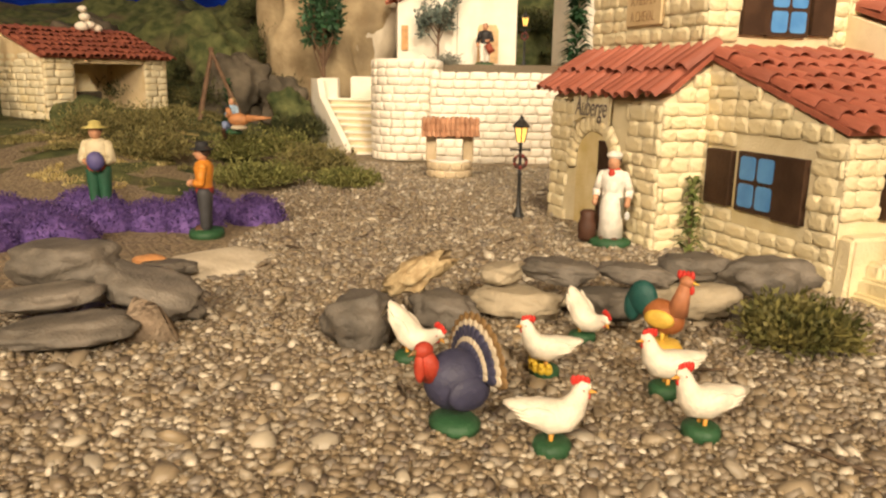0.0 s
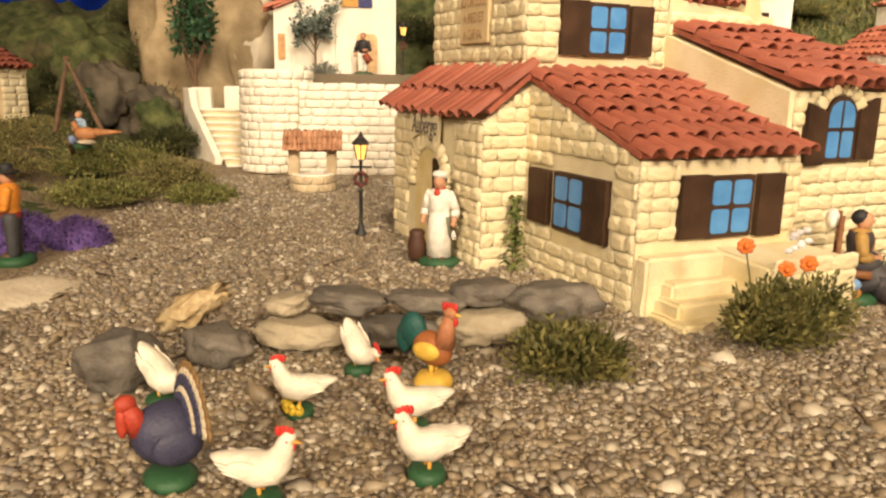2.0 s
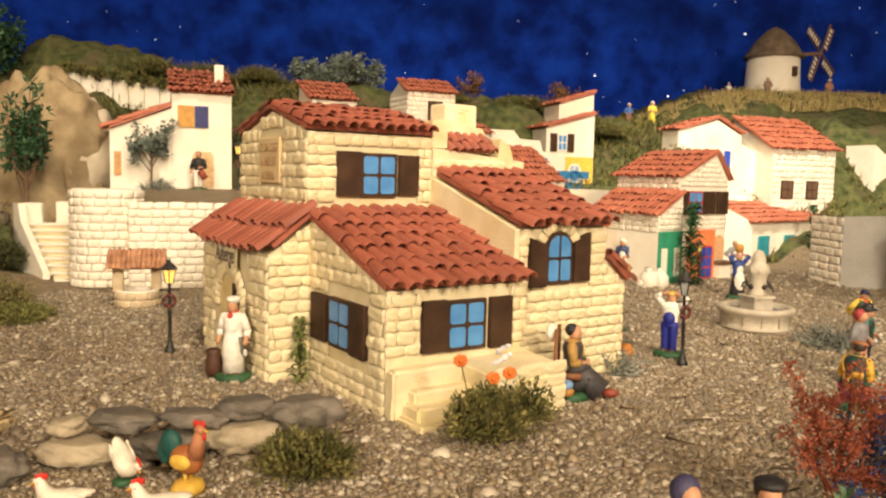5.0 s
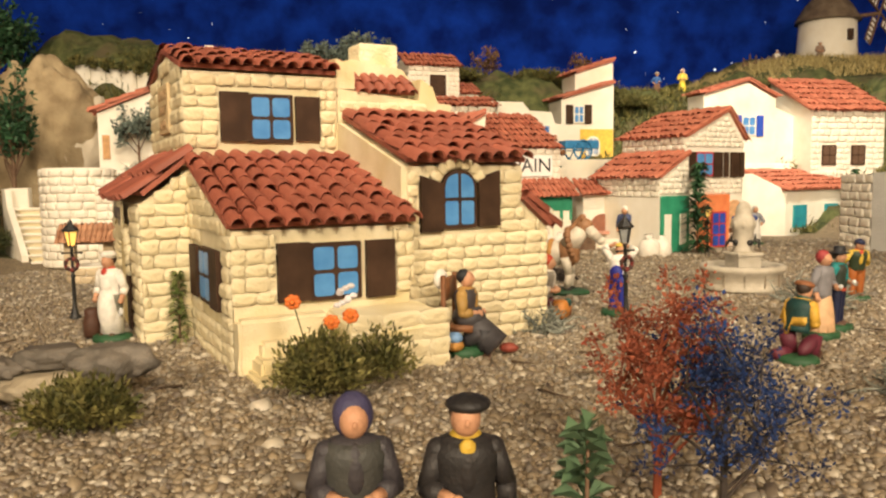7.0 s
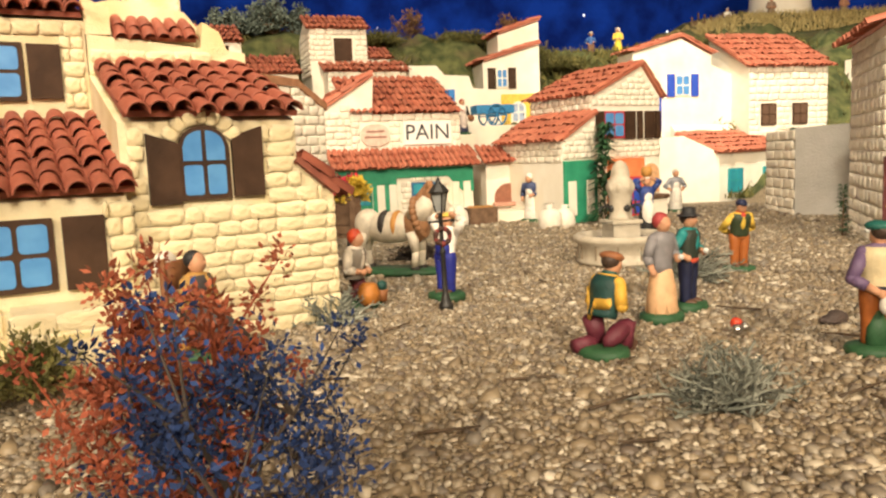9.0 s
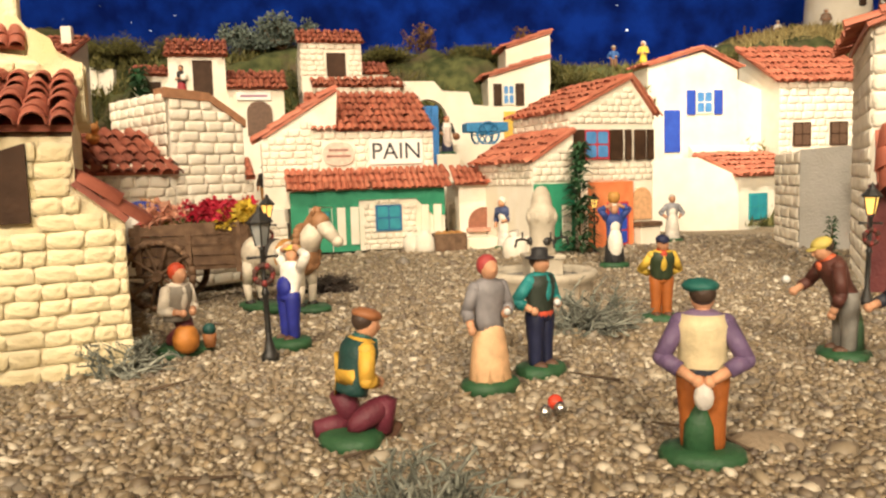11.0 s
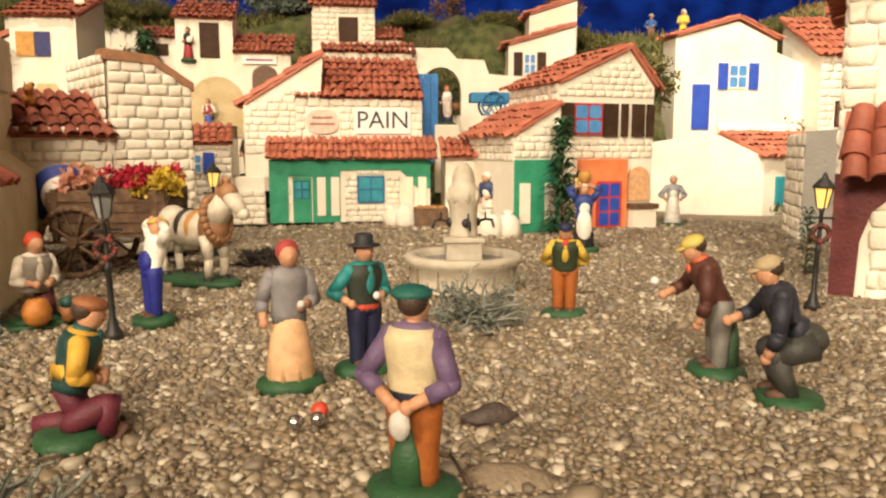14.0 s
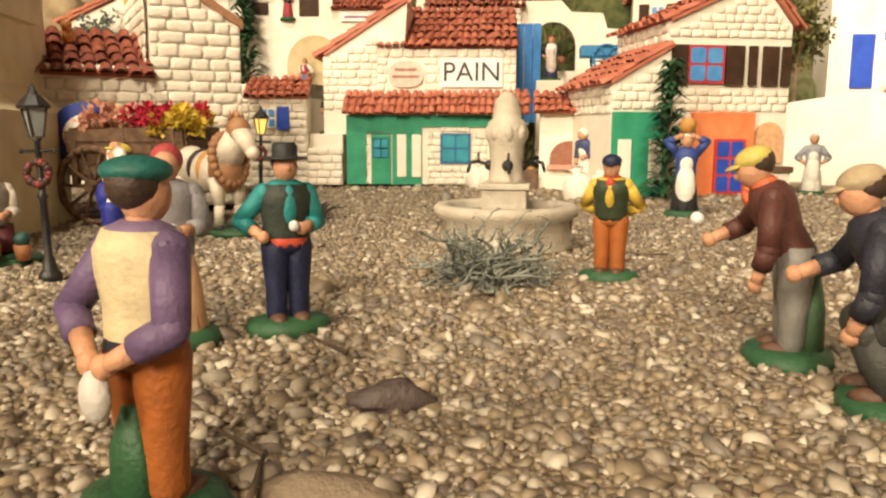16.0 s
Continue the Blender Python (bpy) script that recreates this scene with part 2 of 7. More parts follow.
def tube(bm, p0, p1, r0, r1, mat=0, seg=9, caps=True):
    p0, p1 = Vector(p0), Vector(p1)
    q = (p1 - p0).to_track_quat("Z", "Y").to_matrix().to_4x4()
    got = bmesh.ops.create_cone(bm, cap_ends=caps, segments=seg, radius1=r0, radius2=r1, depth=(p1 - p0).length, matrix=Matrix.Translation((p0 + p1) / 2) @ q)
    for v in got["verts"]:
        for f in v.link_faces:
            f.material_index = mat


def lathe(bm, profile, mat=0, seg=16, squash=1.0, c=(0, 0, 0), close=True):
    """Rings of (radius, z), or (radius, z, dx, dy), joined."""
    rings = []
    for p in profile:
        r, z, dx, dy = (*p, 0, 0)[:4]
        rings.append([bm.verts.new((c[0] + dx + r * math.cos(2 * math.pi * i / seg), c[1] + dy + squash * r * math.sin(2 * math.pi * i / seg), c[2] + z)) for i in range(seg)])
    fs = []
    for a, b in zip(rings, rings[1:]):
        fs += [bm.faces.new((a[i], a[(i + 1) % seg], b[(i + 1) % seg], b[i])) for i in range(seg)]
    if close:
        fs += [bm.faces.new(rings[0][::-1]), bm.faces.new(rings[-1])]
    for f in fs:
        f.material_index = mat
    return fs


def wall_m(o, right):
    """The matrix of a wall seen from outside: x along right, z up, y into the wall; o: its lower left corner."""
    r = Vector(right).normalized()
    up = Vector((0, 0, 1))
    inn = up.cross(r)
    m = Matrix.Identity(4)
    m.col[0], m.col[1], m.col[2], m.col[3] = (*r, 0), (*inn, 0), (*up, 0), (*o, 1)
    return m


def scaled(m):
    """A matrix in centimetres as one in metres."""
    out = m.copy()
    out.translation = out.translation * CM
    return out


# unit stones, shared between walls
def stone_shape(seed):
    """A pillow-faced block: a bulging front of nine faces and four sides."""
    r = random.Random(seed)
    vs, fs = [], []
    skew = r.uniform(-0.06, 0.06), r.uniform(-0.06, 0.06)
    for j in range(4):
        for i in range(4):
            x, z = (-0.5, -0.30, 0.30, 0.5)[i], (-0.5, -0.28, 0.28, 0.5)[j]
            edge = (i in (0, 3)) + (j in (0, 3))
            y = (-1.0, -0.52, -0.30)[edge] + r.uniform(-0.16, 0.16)
            k = 0.93 if edge == 2 else 1.0
            vs.append((x * k + skew[0] * z + r.uniform(-0.045, 0.045), y, z * k + skew[1] * x + r.uniform(-0.06, 0.06)))
    fs += [(4 * j + i, 4 * j + i + 1, 4 * j + i + 5, 4 * j + i + 4) for j in range(3) for i in range(3)]
    ring = [0, 1, 2, 3, 7, 11, 15, 14, 13, 12, 8, 4]
    for k in ring:
        vs.append((vs[k][0], 0.12, vs[k][2]))
    for n in range(12):
        fs.append((ring[n], 16 + n, 16 + (n + 1) % 12, ring[(n + 1) % 12]))
    return np.array(vs), np.array(fs)


STONES = [stone_shape(i) for i in range(16)]
STONE_MESH = {}


def stone_mesh(i, mat):
    key = (i, mat.name)
    if key not in STONE_MESH:
        me = bpy.data.meshes.new("stone")
        me.from_pydata((STONES[i][0] * CM).tolist(), [], STONES[i][1].tolist())
        me.materials.append(mat)
        me.polygons.foreach_set("use_smooth", [True] * len(me.polygons))
        STONE_MESH[key] = me
    return STONE_MESH[key]


def stones(parent, m, width, height, sw, sh, inside, mat, depth=0.28, joined=False, seed=1, gap=0.10, bottom=0.0, name="stone"):
    """Courses of stones on a wall with the matrix m. inside(s, t): whether the wall has stone there."""
    r = random.Random(seed)
    vs, fs, n, t = [], [], 0, bottom
    while t < height:
        h = sh * r.uniform(0.85, 1.15)
        s = -r.uniform(0, 0.5) * sw
        while s < width:
            w = sw * r.uniform(0.7, 1.35)
            a, b = max(s, 0), min(s + w, width)
            for _ in range(6):
                mid = (a + b) / 2
                tests = [inside(p, q) for p in (a + 0.06 * sw, mid, b - 0.06 * sw) for q in (t + 0.08 * h, t + 0.92 * h)]
                if all(tests) or b - a < 0.22 * sw:
                    break
                if not (tests[0] and tests[1]):
                    a += 0.17 * w
                if not (tests[4] and tests[5]):
                    b -= 0.17 * w
                if not (tests[2] and tests[3]):
                    b = mid if tests[0] and tests[1] else b
                    a = mid if not (tests[0] and tests[1]) else a
            if b - a >= 0.22 * sw and all(tests):
                k = r.randrange(len(STONES))
                flip = r.choice((-1, 1))
                sc = Matrix.Diagonal(((b - a - gap), depth * r.uniform(0.7, 1.2), (h - gap), 1))
                mm = m @ Matrix.Translation(((a + b) / 2, 0, t + h / 2)) @ sc
                if joined:
                    v = STONES[k][0] @ np.array(mm.to_3x3()).T + np.array(mm.translation)
                    vs.append(v)
                    fs.append(STONES[k][1] + n)
                    n += len(v)
                else:
                    ob = new(name, stone_mesh(k, mat))
                    ob.parent = parent
                    ob.matrix_basis = scaled(mm)
            s += w
        t += h
    if joined and vs:
        ob = raw("stones", np.concatenate(vs), np.concatenate(fs), mat, parent, True)
        return tagged(ob, kind="stuff")


def tile_shape(seg, thick):
    """A barrel tile: x across (radius 0.5), y up the slope (length 1), z out; wider at the lower end."""
    vs, fs = [], []
    for y, k in ((0, 1.0), (1, 0.84)):
        for rr in ((0.5, 0.40) if thick else (0.5,)):
            for i in range(seg + 1):
                a = math.pi * i / seg
                vs.append((math.cos(a) * rr * k, y, math.sin(a) * rr * k))
    n = seg + 1
    if thick:
        for i in range(seg):
            fs += [(i, 2 * n + i, 2 * n + i + 1, i + 1), (n + i, n + i + 1, 3 * n + i + 1, 3 * n + i), (i, i + 1, n + i + 1, n + i)]
    else:
        fs = [(i, n + i, n + i + 1, i + 1) for i in range(seg)]
    return np.array(vs), np.array(fs)


TILE_NEAR, TILE_LOW = tile_shape(6, True), tile_shape(5, False)
TILE_MESH = []


def tile_mesh():
    if not TILE_MESH:
        me = bpy.data.meshes.new("tile")
        me.from_pydata((TILE_NEAR[0] * CM).tolist(), [], TILE_NEAR[1].tolist())
        me.materials.append(TILE)
        me.polygons.foreach_set("use_smooth", [True] * len(me.polygons))
        TILE_MESH.append(me)
    return TILE_MESH[0]


def tiles(parent, p0, p1, p2, ncol, nrow, joined=False, seed=1, inside=None, base=True, ridge=False, mat=None):
    """Barrel tiles on the slope from the eave p0 - p1 up to p2 (above p0). inside(a, b): whether a tile lies at these shares of the slope."""
    r = random.Random(seed)
    p0, p1, p2 = Vector(p0), Vector(p1), Vector(p2)
    x, y = p1 - p0, p2 - p0
    w, l = x.length / ncol, y.length / nrow
    xd, yd = x.normalized(), y.normalized()
    nd = xd.cross(yd)
    m0 = Matrix.Identity(4)
    m0.col[0], m0.col[1], m0.col[2], m0.col[3] = (*xd, 0), (*yd, 0), (*nd, 0), (*p0, 1)
    roof = parent
    if base and inside is None:
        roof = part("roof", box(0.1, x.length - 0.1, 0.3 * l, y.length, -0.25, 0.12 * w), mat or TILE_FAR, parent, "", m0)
    vs, fs, n = [], [], 0
    shape = TILE_LOW if joined else TILE_NEAR
    for j in range(nrow + (1 if ridge else 0)):
        for i in range(ncol):
            if inside and not inside((i + 0.5) / ncol, (j + 0.5) / nrow):
                continue
            k = r.uniform(0.88, 1.12)
            mm = m0 @ Matrix.Translation(((i + 0.5) * w + r.uniform(-0.06, 0.06) * w, j * l - 0.18 * l + r.uniform(-0.12, 0.12) * l, 0.08 * w + 0.12 * l + r.uniform(-0.05, 0.05) * w)) @ Matrix.Rotation(-0.085 + r.uniform(-0.02, 0.02), 4, "X") @ Matrix.Rotation(r.uniform(-0.09, 0.09), 4, "Z") @ Matrix.Diagonal((w * 1.0 * k, l * 1.25, w * 1.02 * k, 1))
            if joined:
                v = shape[0] @ np.array(mm.to_3x3()).T + np.array(mm.translation)
                vs.append(v)
                fs.append(shape[1] + n)
                n += len(v)
            else:
                ob = new("tile", tile_mesh())
                ob.parent = roof
                ob.matrix_basis = scaled(mm)
    if joined and vs:
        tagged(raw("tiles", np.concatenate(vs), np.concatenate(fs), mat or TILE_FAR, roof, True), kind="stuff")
    return roof


def rounded(w, h, r, n=4, arch=False):
    """The outline of a pane: (x, z), rounded corners; arch: a round top."""
    if arch:
        pts = [(w, 0), (w, h - w / 2)]
        pts += [(w / 2 + w / 2 * math.cos(math.pi * i / 12), h - w / 2 + w / 2 * math.sin(math.pi * i / 12)) for i in range(1, 12)]
        return pts + [(0, h - w / 2), (0, 0)]
    pts = []
    for cx, cz, a0 in ((w - r, r, -90), (w - r, h - r, 0), (r, h - r, 90), (r, r, 180)):
        pts += [(cx + r * math.cos(radians(a0 + 90 * i / n)), cz + r * math.sin(radians(a0 + 90 * i / n))) for i in range(n + 1)]
    return pts


def window(parent, m, s, t, w, h, pane, frame_mat, cols=2, rows=2, arch=False, edge=0.35, bar=0.3, proud=0.35, label="", name="window"):
    """A window on the wall m with its lower left corner at s, t: a frame with panes set into it."""
    mm = m @ Matrix.Translation((s, 0, t))
    outer = rounded(w, h, 0.1, 2, arch)
    win = part(name, prism([(p[0], p[1]) for p in outer], -proud, 0.3, "v"), frame_mat, parent, label, mm)
    pw, ph = (w - 2 * edge - (cols - 1) * bar) / cols, (h - 2 * edge - (rows - 1) * bar) / rows
    for i in range(cols):
        for j in range(rows):
            x, z = edge + i * (pw + bar), edge + j * (ph + bar)
            o = rounded(pw, ph, min(pw, ph) * 0.18)
            if arch and j == rows - 1:
                up = [(pw * q / 8, ph * (0.45 + 0.55 * math.sin(math.acos(1 - (q / 8 if i == 0 else 1 - q / 8))))) for q in range(8, -1, -1)]
                o = [(0, 0), (pw, 0)] + up
            part("pane", prism([(p[0] + x, p[1] + z) for p in o], -proud - 0.06, -proud + 0.05, "v"), pane, win, "", mm)
    return win


def shutter(parent, m, s, t, w, h, mat, top=None, proud=0.45, label="", name="shutter"):
    """A shutter leaf with battens; top: height of the upper left and right corners."""
    a, b = top or (h, h)
    bm = prism([(0, 0), (w, 0), (w, b), (0, a)], -proud, 0.1, "v")
    leaf = part(name, bm, mat, parent, label, m @ Matrix.Translation((s, 0, t)))
    return leaf


def writing(text, size, mat, parent, m, name="lettering", spacing=1.0, shear=0.0, width=None):
    c = bpy.data.curves.new("text", "FONT")
    c.body, c.size, c.extrude, c.align_x, c.align_y, c.shear, c.space_character = text, size * CM, 0.0002, "CENTER", "CENTER", shear, spacing
    tmp = bpy.data.objects.new("text", c)
    me = bpy.data.meshes.new_from_object(tmp)
    bpy.data.objects.remove(tmp)
    me.materials.clear()
    me.materials.append(mat)
    ob = new(name, me)
    ob.parent = parent
    ob.matrix_basis = scaled(m) @ pose(0, 0, 0, 90)
    if width:
        k = width * CM / max(1e-6, max(v.co.x for v in me.vertices) - min(v.co.x for v in me.vertices))
        for v in me.vertices:
            v.co.x *= k
    return ob


def blades(rng, n, centre, radius, length, width, up=0.4, flat=0.0, shell=0.5):
    """Arrays of small leaf blades in a ball, pointing outwards."""
    d = rng.normal(size=(n, 3))
    d /= np.linalg.norm(d, axis=1)[:, None]
    d[:, 2] = np.abs(d[:, 2]) * (1 - flat) + flat * d[:, 2]
    rad = np.asarray(radius, float)
    p = np.asarray(centre) + d * rad * (shell + (1 - shell) * rng.random((n, 1))) * rng.uniform(0.75, 1.12, (n, 1))
    g = d + rng.normal(size=(n, 3)) * 0.6
    g[:, 2] += up
    g /= np.linalg.norm(g, axis=1)[:, None]
    side = np.cross(g, rng.normal(size=(n, 3)))
    side /= np.linalg.norm(side, axis=1)[:, None]
    ll, ww = length * rng.uniform(0.5, 1.4, (n, 1)), width * rng.uniform(0.6, 1.3, (n, 1))
    v = np.stack([p, p + g * ll * 0.5 + side * ww, p + g * ll, p + g * ll * 0.5 - side * ww], 1).reshape(-1, 3)
    return v, np.arange(n * 4).reshape(-1, 4)


def foliage(name, chunks, mat, parent=None):
    vs, fs, n = [], [], 0
    for v, f in chunks:
        vs.append(v)
        fs.append(f + n)
        n += len(v)
    return raw(name, np.concatenate(vs), np.concatenate(fs), mat, parent)


def smooth01(a, b, x):
    t = min(1, max(0, (x - a) / (b - a)))
    return t * t * (3 - 2 * t)


# ---- setting ----
def ground_z(x, y):
    z = 0.7 * smooth01(140, 172, y)
    # rise of the hill at the back
    top = (38.5 + 4.5 * smooth01(112, 84, x) + 18.5 * smooth01(120, 190, x) * smooth01(255, 320, y) + 4 * smooth01(60, 0, x)) * (1 - 0.62 * smooth01(-45, -85, x))
    z += top * smooth01(206 - 12 * smooth01(60, 0, x), 254, y)
    # mossy bank on the left
    left = smooth01(-6, -45, x + 0.22 * (y - 100))
    z += left * (4.5 * smooth01(92, 125, y) + 3 * smooth01(140, 190, y))
    # behind the hut and the rocks
    z += 7 * smooth01(-15, -40, x) * smooth01(178, 205, y)
    return z


def relief(x, y, k=1.0):
    return k * (0.5 * noise.noise((x * 0.06, y * 0.06, 0.3)) + 0.2 * noise.noise((x * 0.25, y * 0.25, 1.7)))


def sheet(xs, ys, f, mat_of, mats, name):
    me = bpy.data.meshes.new(name)
    nx, ny = len(xs), len(ys)
    me.from_pydata([(x * CM, y * CM, f(x, y) * CM) for y in ys for x in xs], [], [(j * nx + i, j * nx + i + 1, (j + 1) * nx + i + 1, (j + 1) * nx + i) for j in range(ny - 1) for i in range(nx - 1)])
    for m in mats:
        me.materials.append(m)
    me.polygons.foreach_set("material_index", [mat_of((xs[i] + xs[i + 1]) / 2, (ys[j] + ys[j + 1]) / 2) for j in range(ny - 1) for i in range(nx - 1)])
    me.polygons.foreach_set("use_smooth", [True] * len(me.polygons))
    return new(name, me)


def mossy(x, y):
    e = 5 * noise.noise((x * 0.09, y * 0.09, 4.0))
    bare = noise.noise((x * 0.10, y * 0.10, 7.0)) < 0.0 and y < 150
    return int(y + e > 206 or (x + 0.22 * (y - 105) + e < -20 and y + e > 106 and not bare) or (x < -18 and y > 165))


XS = [-400, -300, -220, -170] + [-140 + 2.5 * i for i in range(133)] + [200, 215, 230, 250, 280, 340, 420, 500]
YS = [-150, -80, -40, -10, 10] + [25 + 2.5 * i for i in range(115)] + [320, 330, 340, 350, 360]
ground = sheet(XS, YS, lambda x, y: ground_z(x, y) - 0.06 + relief(x, y, 1.0 if y < 200 else 6.0) * (0.6 if not mossy(x, y) else 2.5), mossy, [BED, MOSS], "ground")
tagged(ground, "table-top ground of grey and tan gravel, mossy towards the hills", "ground", kind="structure")

# the velvet sky behind, and the room round the display
bm = bmesh.new()
prev = None
for i in range(61):
    a = i / 60
    x, y = -420 + 940 * a, 372 - 90 * abs(a - 0.5) ** 2 * 4 + 1.2 * math.sin(i * 1.3)
    if x < 0:
        y = min(y, 372 - 0.25 * (0 - x))
    cur = [bm.verts.new((x, y, z)) for z in (-10, 60, 130, 230)]
    if prev:
        for k in range(3):
            bm.faces.new((prev[k], cur[k], cur[k + 1], prev[k + 1]))
    prev = cur
solo("backdrop", bm, SKYCLOTH, 0, 0, 0, 0, "night sky of deep blue velvet cloth behind the village", "backdrop", kind="structure")
bm = bmesh.new()
rs = random.Random(5)
for i in range(70):
    x, z = rs.uniform(-220, 300), rs.uniform(55, 130)
    y = min(372 - 90 * abs((x + 420) / 940 - 0.5) ** 2 * 4, 372 - 0.25 * max(0, -x)) - 4
    ball(bm, (x, y, z), rs.choice((0.12, 0.16, 0.22, 0.45)), 0, 6)
solo("stars", bm, STAR_GLOW, 0, 0, 0, 0, "tiny white star lights pinned on the blue cloth", "star lights", kind="stuff")
ROOM = surface("room_paint", (0.55, 0.48, 0.38), (0.6, 0.53, 0.43), 2, 0.9, 0.0)
for nm, b in (("wall_north", (-450, 550, 400, 410, -90, 240)), ("wall_south", (-450, 550, -330, -320, -90, 240)), ("wall_west", (-460, -450, -320, 400, -90, 240)), ("wall_east", (550, 560, -320, 400, -90, 240)), ("floor", (-450, 550, -320, 400, -95, -90)), ("ceiling", (-450, 550, -320, 400, 240, 250))):
    solo(nm, box(*b), ROOM, 0, 0, 0, 0, "plain painted room surface round the display", "room", kind="structure", smooth=False)

# ---- the inn ----
inn = thing("inn", 39.5, 80.0, -0.3, 28.4, "two-storey cream stone inn with terracotta roofs and brown shutters", "house")
walls = part("wall", prism([(0.2, 0), (35.2, 0), (35.2, 25.0), (25.6, 27.5), (16.2, 25.0), (16.2, 16.6), (0.2, 11.0)], 0.2, 15.0, "u"), CREAM, inn, "cream plaster wall")
part("side_wing", prism([(1.5, 0), (34, 0), (34, 22.0), (16, 20.6), (1.5, 15.9)], 15.0, 27.4, "u"), CREAM, inn)
part("buttress", prism([(27.4, 0), (30.2, 0), (30.2, 10.2), (27.4, 12.6)], 1.5, 30, "v"), CREAM, inn)
part("porch", prism([(-4.3, 0), (0.2, 0), (0.2, 16.0), (-4.3, 12.8)], 15.2, 35.0, "v"), CREAM, inn)
# rear block with parapets and chimney
bm = prism([(15.2, 18), (28.4, 18), (28.4, 22.8), (25.2, 24.6), (23.6, 26.6), (17.8, 27.4), (15.2, 26.8)], 18.6, 30, "v")
prism([(15.1, 18), (28.2, 18), (28.2, 22.8), (15.1, 24.0)], 16.2, 18.6, "v", bm)
prism([(15.0, 24), (17.0, 24), (17.0, 26.2), (15.0, 27.0)], 16.2, 18.6, "v", bm)
prism([(24.2, 22.5), (26.8, 22.5), (26.0, 24.6), (24.6, 25.4)], 16.2, 18.6, "v", bm)
part("parapet", bm, CREAM, inn, "rounded plaster parapet")
part("chimney", box(19.0, 23.6, 19.6, 23.0, 26.0, 29.4, 0.3), CREAM_STONE, inn, "squat square plaster chimney")
# front bench and steps
def worn(bm, r=0.25):
    bmesh.ops.bevel(bm, geom=bm.edges[:], offset=r, segments=3, affect="EDGES")
    bmesh.ops.subdivide_edges(bm, edges=bm.edges[:], cuts=2, use_grid_fill=True)
    for v in bm.verts:
        v.co += Vector((0.14 * noise.noise(v.co * 0.7), 0.14 * noise.noise(v.co * 0.7 + Vector((9, 0, 0))), 0.14 * noise.noise(v.co * 0.7 + Vector((0, 9, 0)))))
    return bm


part("terrace", worn(prism([(0.3, -1.0), (-5.2, -1.0), (-5.6, 3.6), (-5.0, 4.2), (0.3, 4.5)], 7.4, 15.8, "u")), CREAM, inn, "worn plaster terrace block")
part("ledge", worn(prism([(0.3, -1.0), (-1.2, -1.0), (-1.2, 4.4), (0.3, 4.5)], 0.2, 7.4, "u")), CREAM, inn)
for k in range(3):
    part("step", worn(prism([(-1.0, -1.0), (-2.4 - 1.3 * (2 - k), -1.0), (-2.4 - 1.3 * (2 - k), 0.7 + 1.05 * k), (-1.0, 0.7 + 1.05 * k)], 0.6 + 0.5 * k, 7.6, "u")), CREAM, inn, "worn plaster step")

# faces of the inn for stones: matrices and outlines
IW = {
    "front": wall_m((0, 0.1, 0), (1, 0, 0)), "arch": wall_m((15.5, 1.4, 0), (1, 0, 0)), "upper": wall_m((0, 16.1, 0), (1, 0, 0)),
    "side": wall_m((0.1, 15.2, 0), (0, -1, 0)), "gable": wall_m((0.1, 35.2, 0), (0, -1, 0)), "porch": wall_m((-4.4, 35.0, 0), (0, -1, 0)),
    "porchfront": wall_m((-4.4, 15.1, 0), (1, 0, 0)), "archside": wall_m((15.4, 34, 0), (0, -1, 0)), "rear": wall_m((15.2, 16.1, 0), (1, 0, 0)),
}
hole = lambda s, t, a, b, c, d: not (a < s < b and c < t < d)


def in_porch(s, t):
    if t > 12.8:
        return False
    k = math.hypot((s - 9.2) / 5.4, (t - 6.2) / 5.6) if t > 6.2 else abs(s - 9.2) / 5.4
    return k > 1 and hole(s, t, 5, 14.6, 10.2, 13.2)


INN_STONES = [
    ("front", 15.4, 11.6, lambda s, t: 4.4 < t < 11.3 and hole(s, t, 3.6, 13.5, 5.2, 9.95), 1),
    ("arch", 14.7, 16.2, lambda s, t: t < (15.8 if s < 11.9 else 12.4 - (s - 11.9) * 0.8) and hole(s, t, 1.1, 9.3, 10.2, 14.7) and math.hypot(s - 5, t - 13.8) > 3.1, 2),
    ("upper", 14.8, 25.2, lambda s, t: 17.2 < t < 25.0 and hole(s, t, 3.3, 13.0, 18.5, 23.1), 3),
    ("side", 15.0, 16.0, lambda s, t: t < 16.5 - s * 0.335 and hole(s, t, 0.6, 5.4, 4.4, 9.6) and hole(s, t, 4.2, 12.2, 4.2, 9.8), 4),
    ("gable", 19.1, 27.4, lambda s, t: t > 14.5 and t < 27.7 - abs(s - 9.6) * 0.26 and hole(s, t, 6.6, 12.8, 19.6, 25.0), 5),
    ("porch", 19.9, 12.9, in_porch, 6),
    ("porchfront", 4.6, 16, lambda s, t: t < 13.2 + s * 0.7, 7),
    ("archside", 32.4, 21, lambda s, t: 12 < t < 20.4 - max(0, s - 18) * 0.32 and s > 17.6, 8),
    ("rear", 12.9, 24, lambda s, t: 19.8 < t < 23.6 - s * 0.09, 9),
]
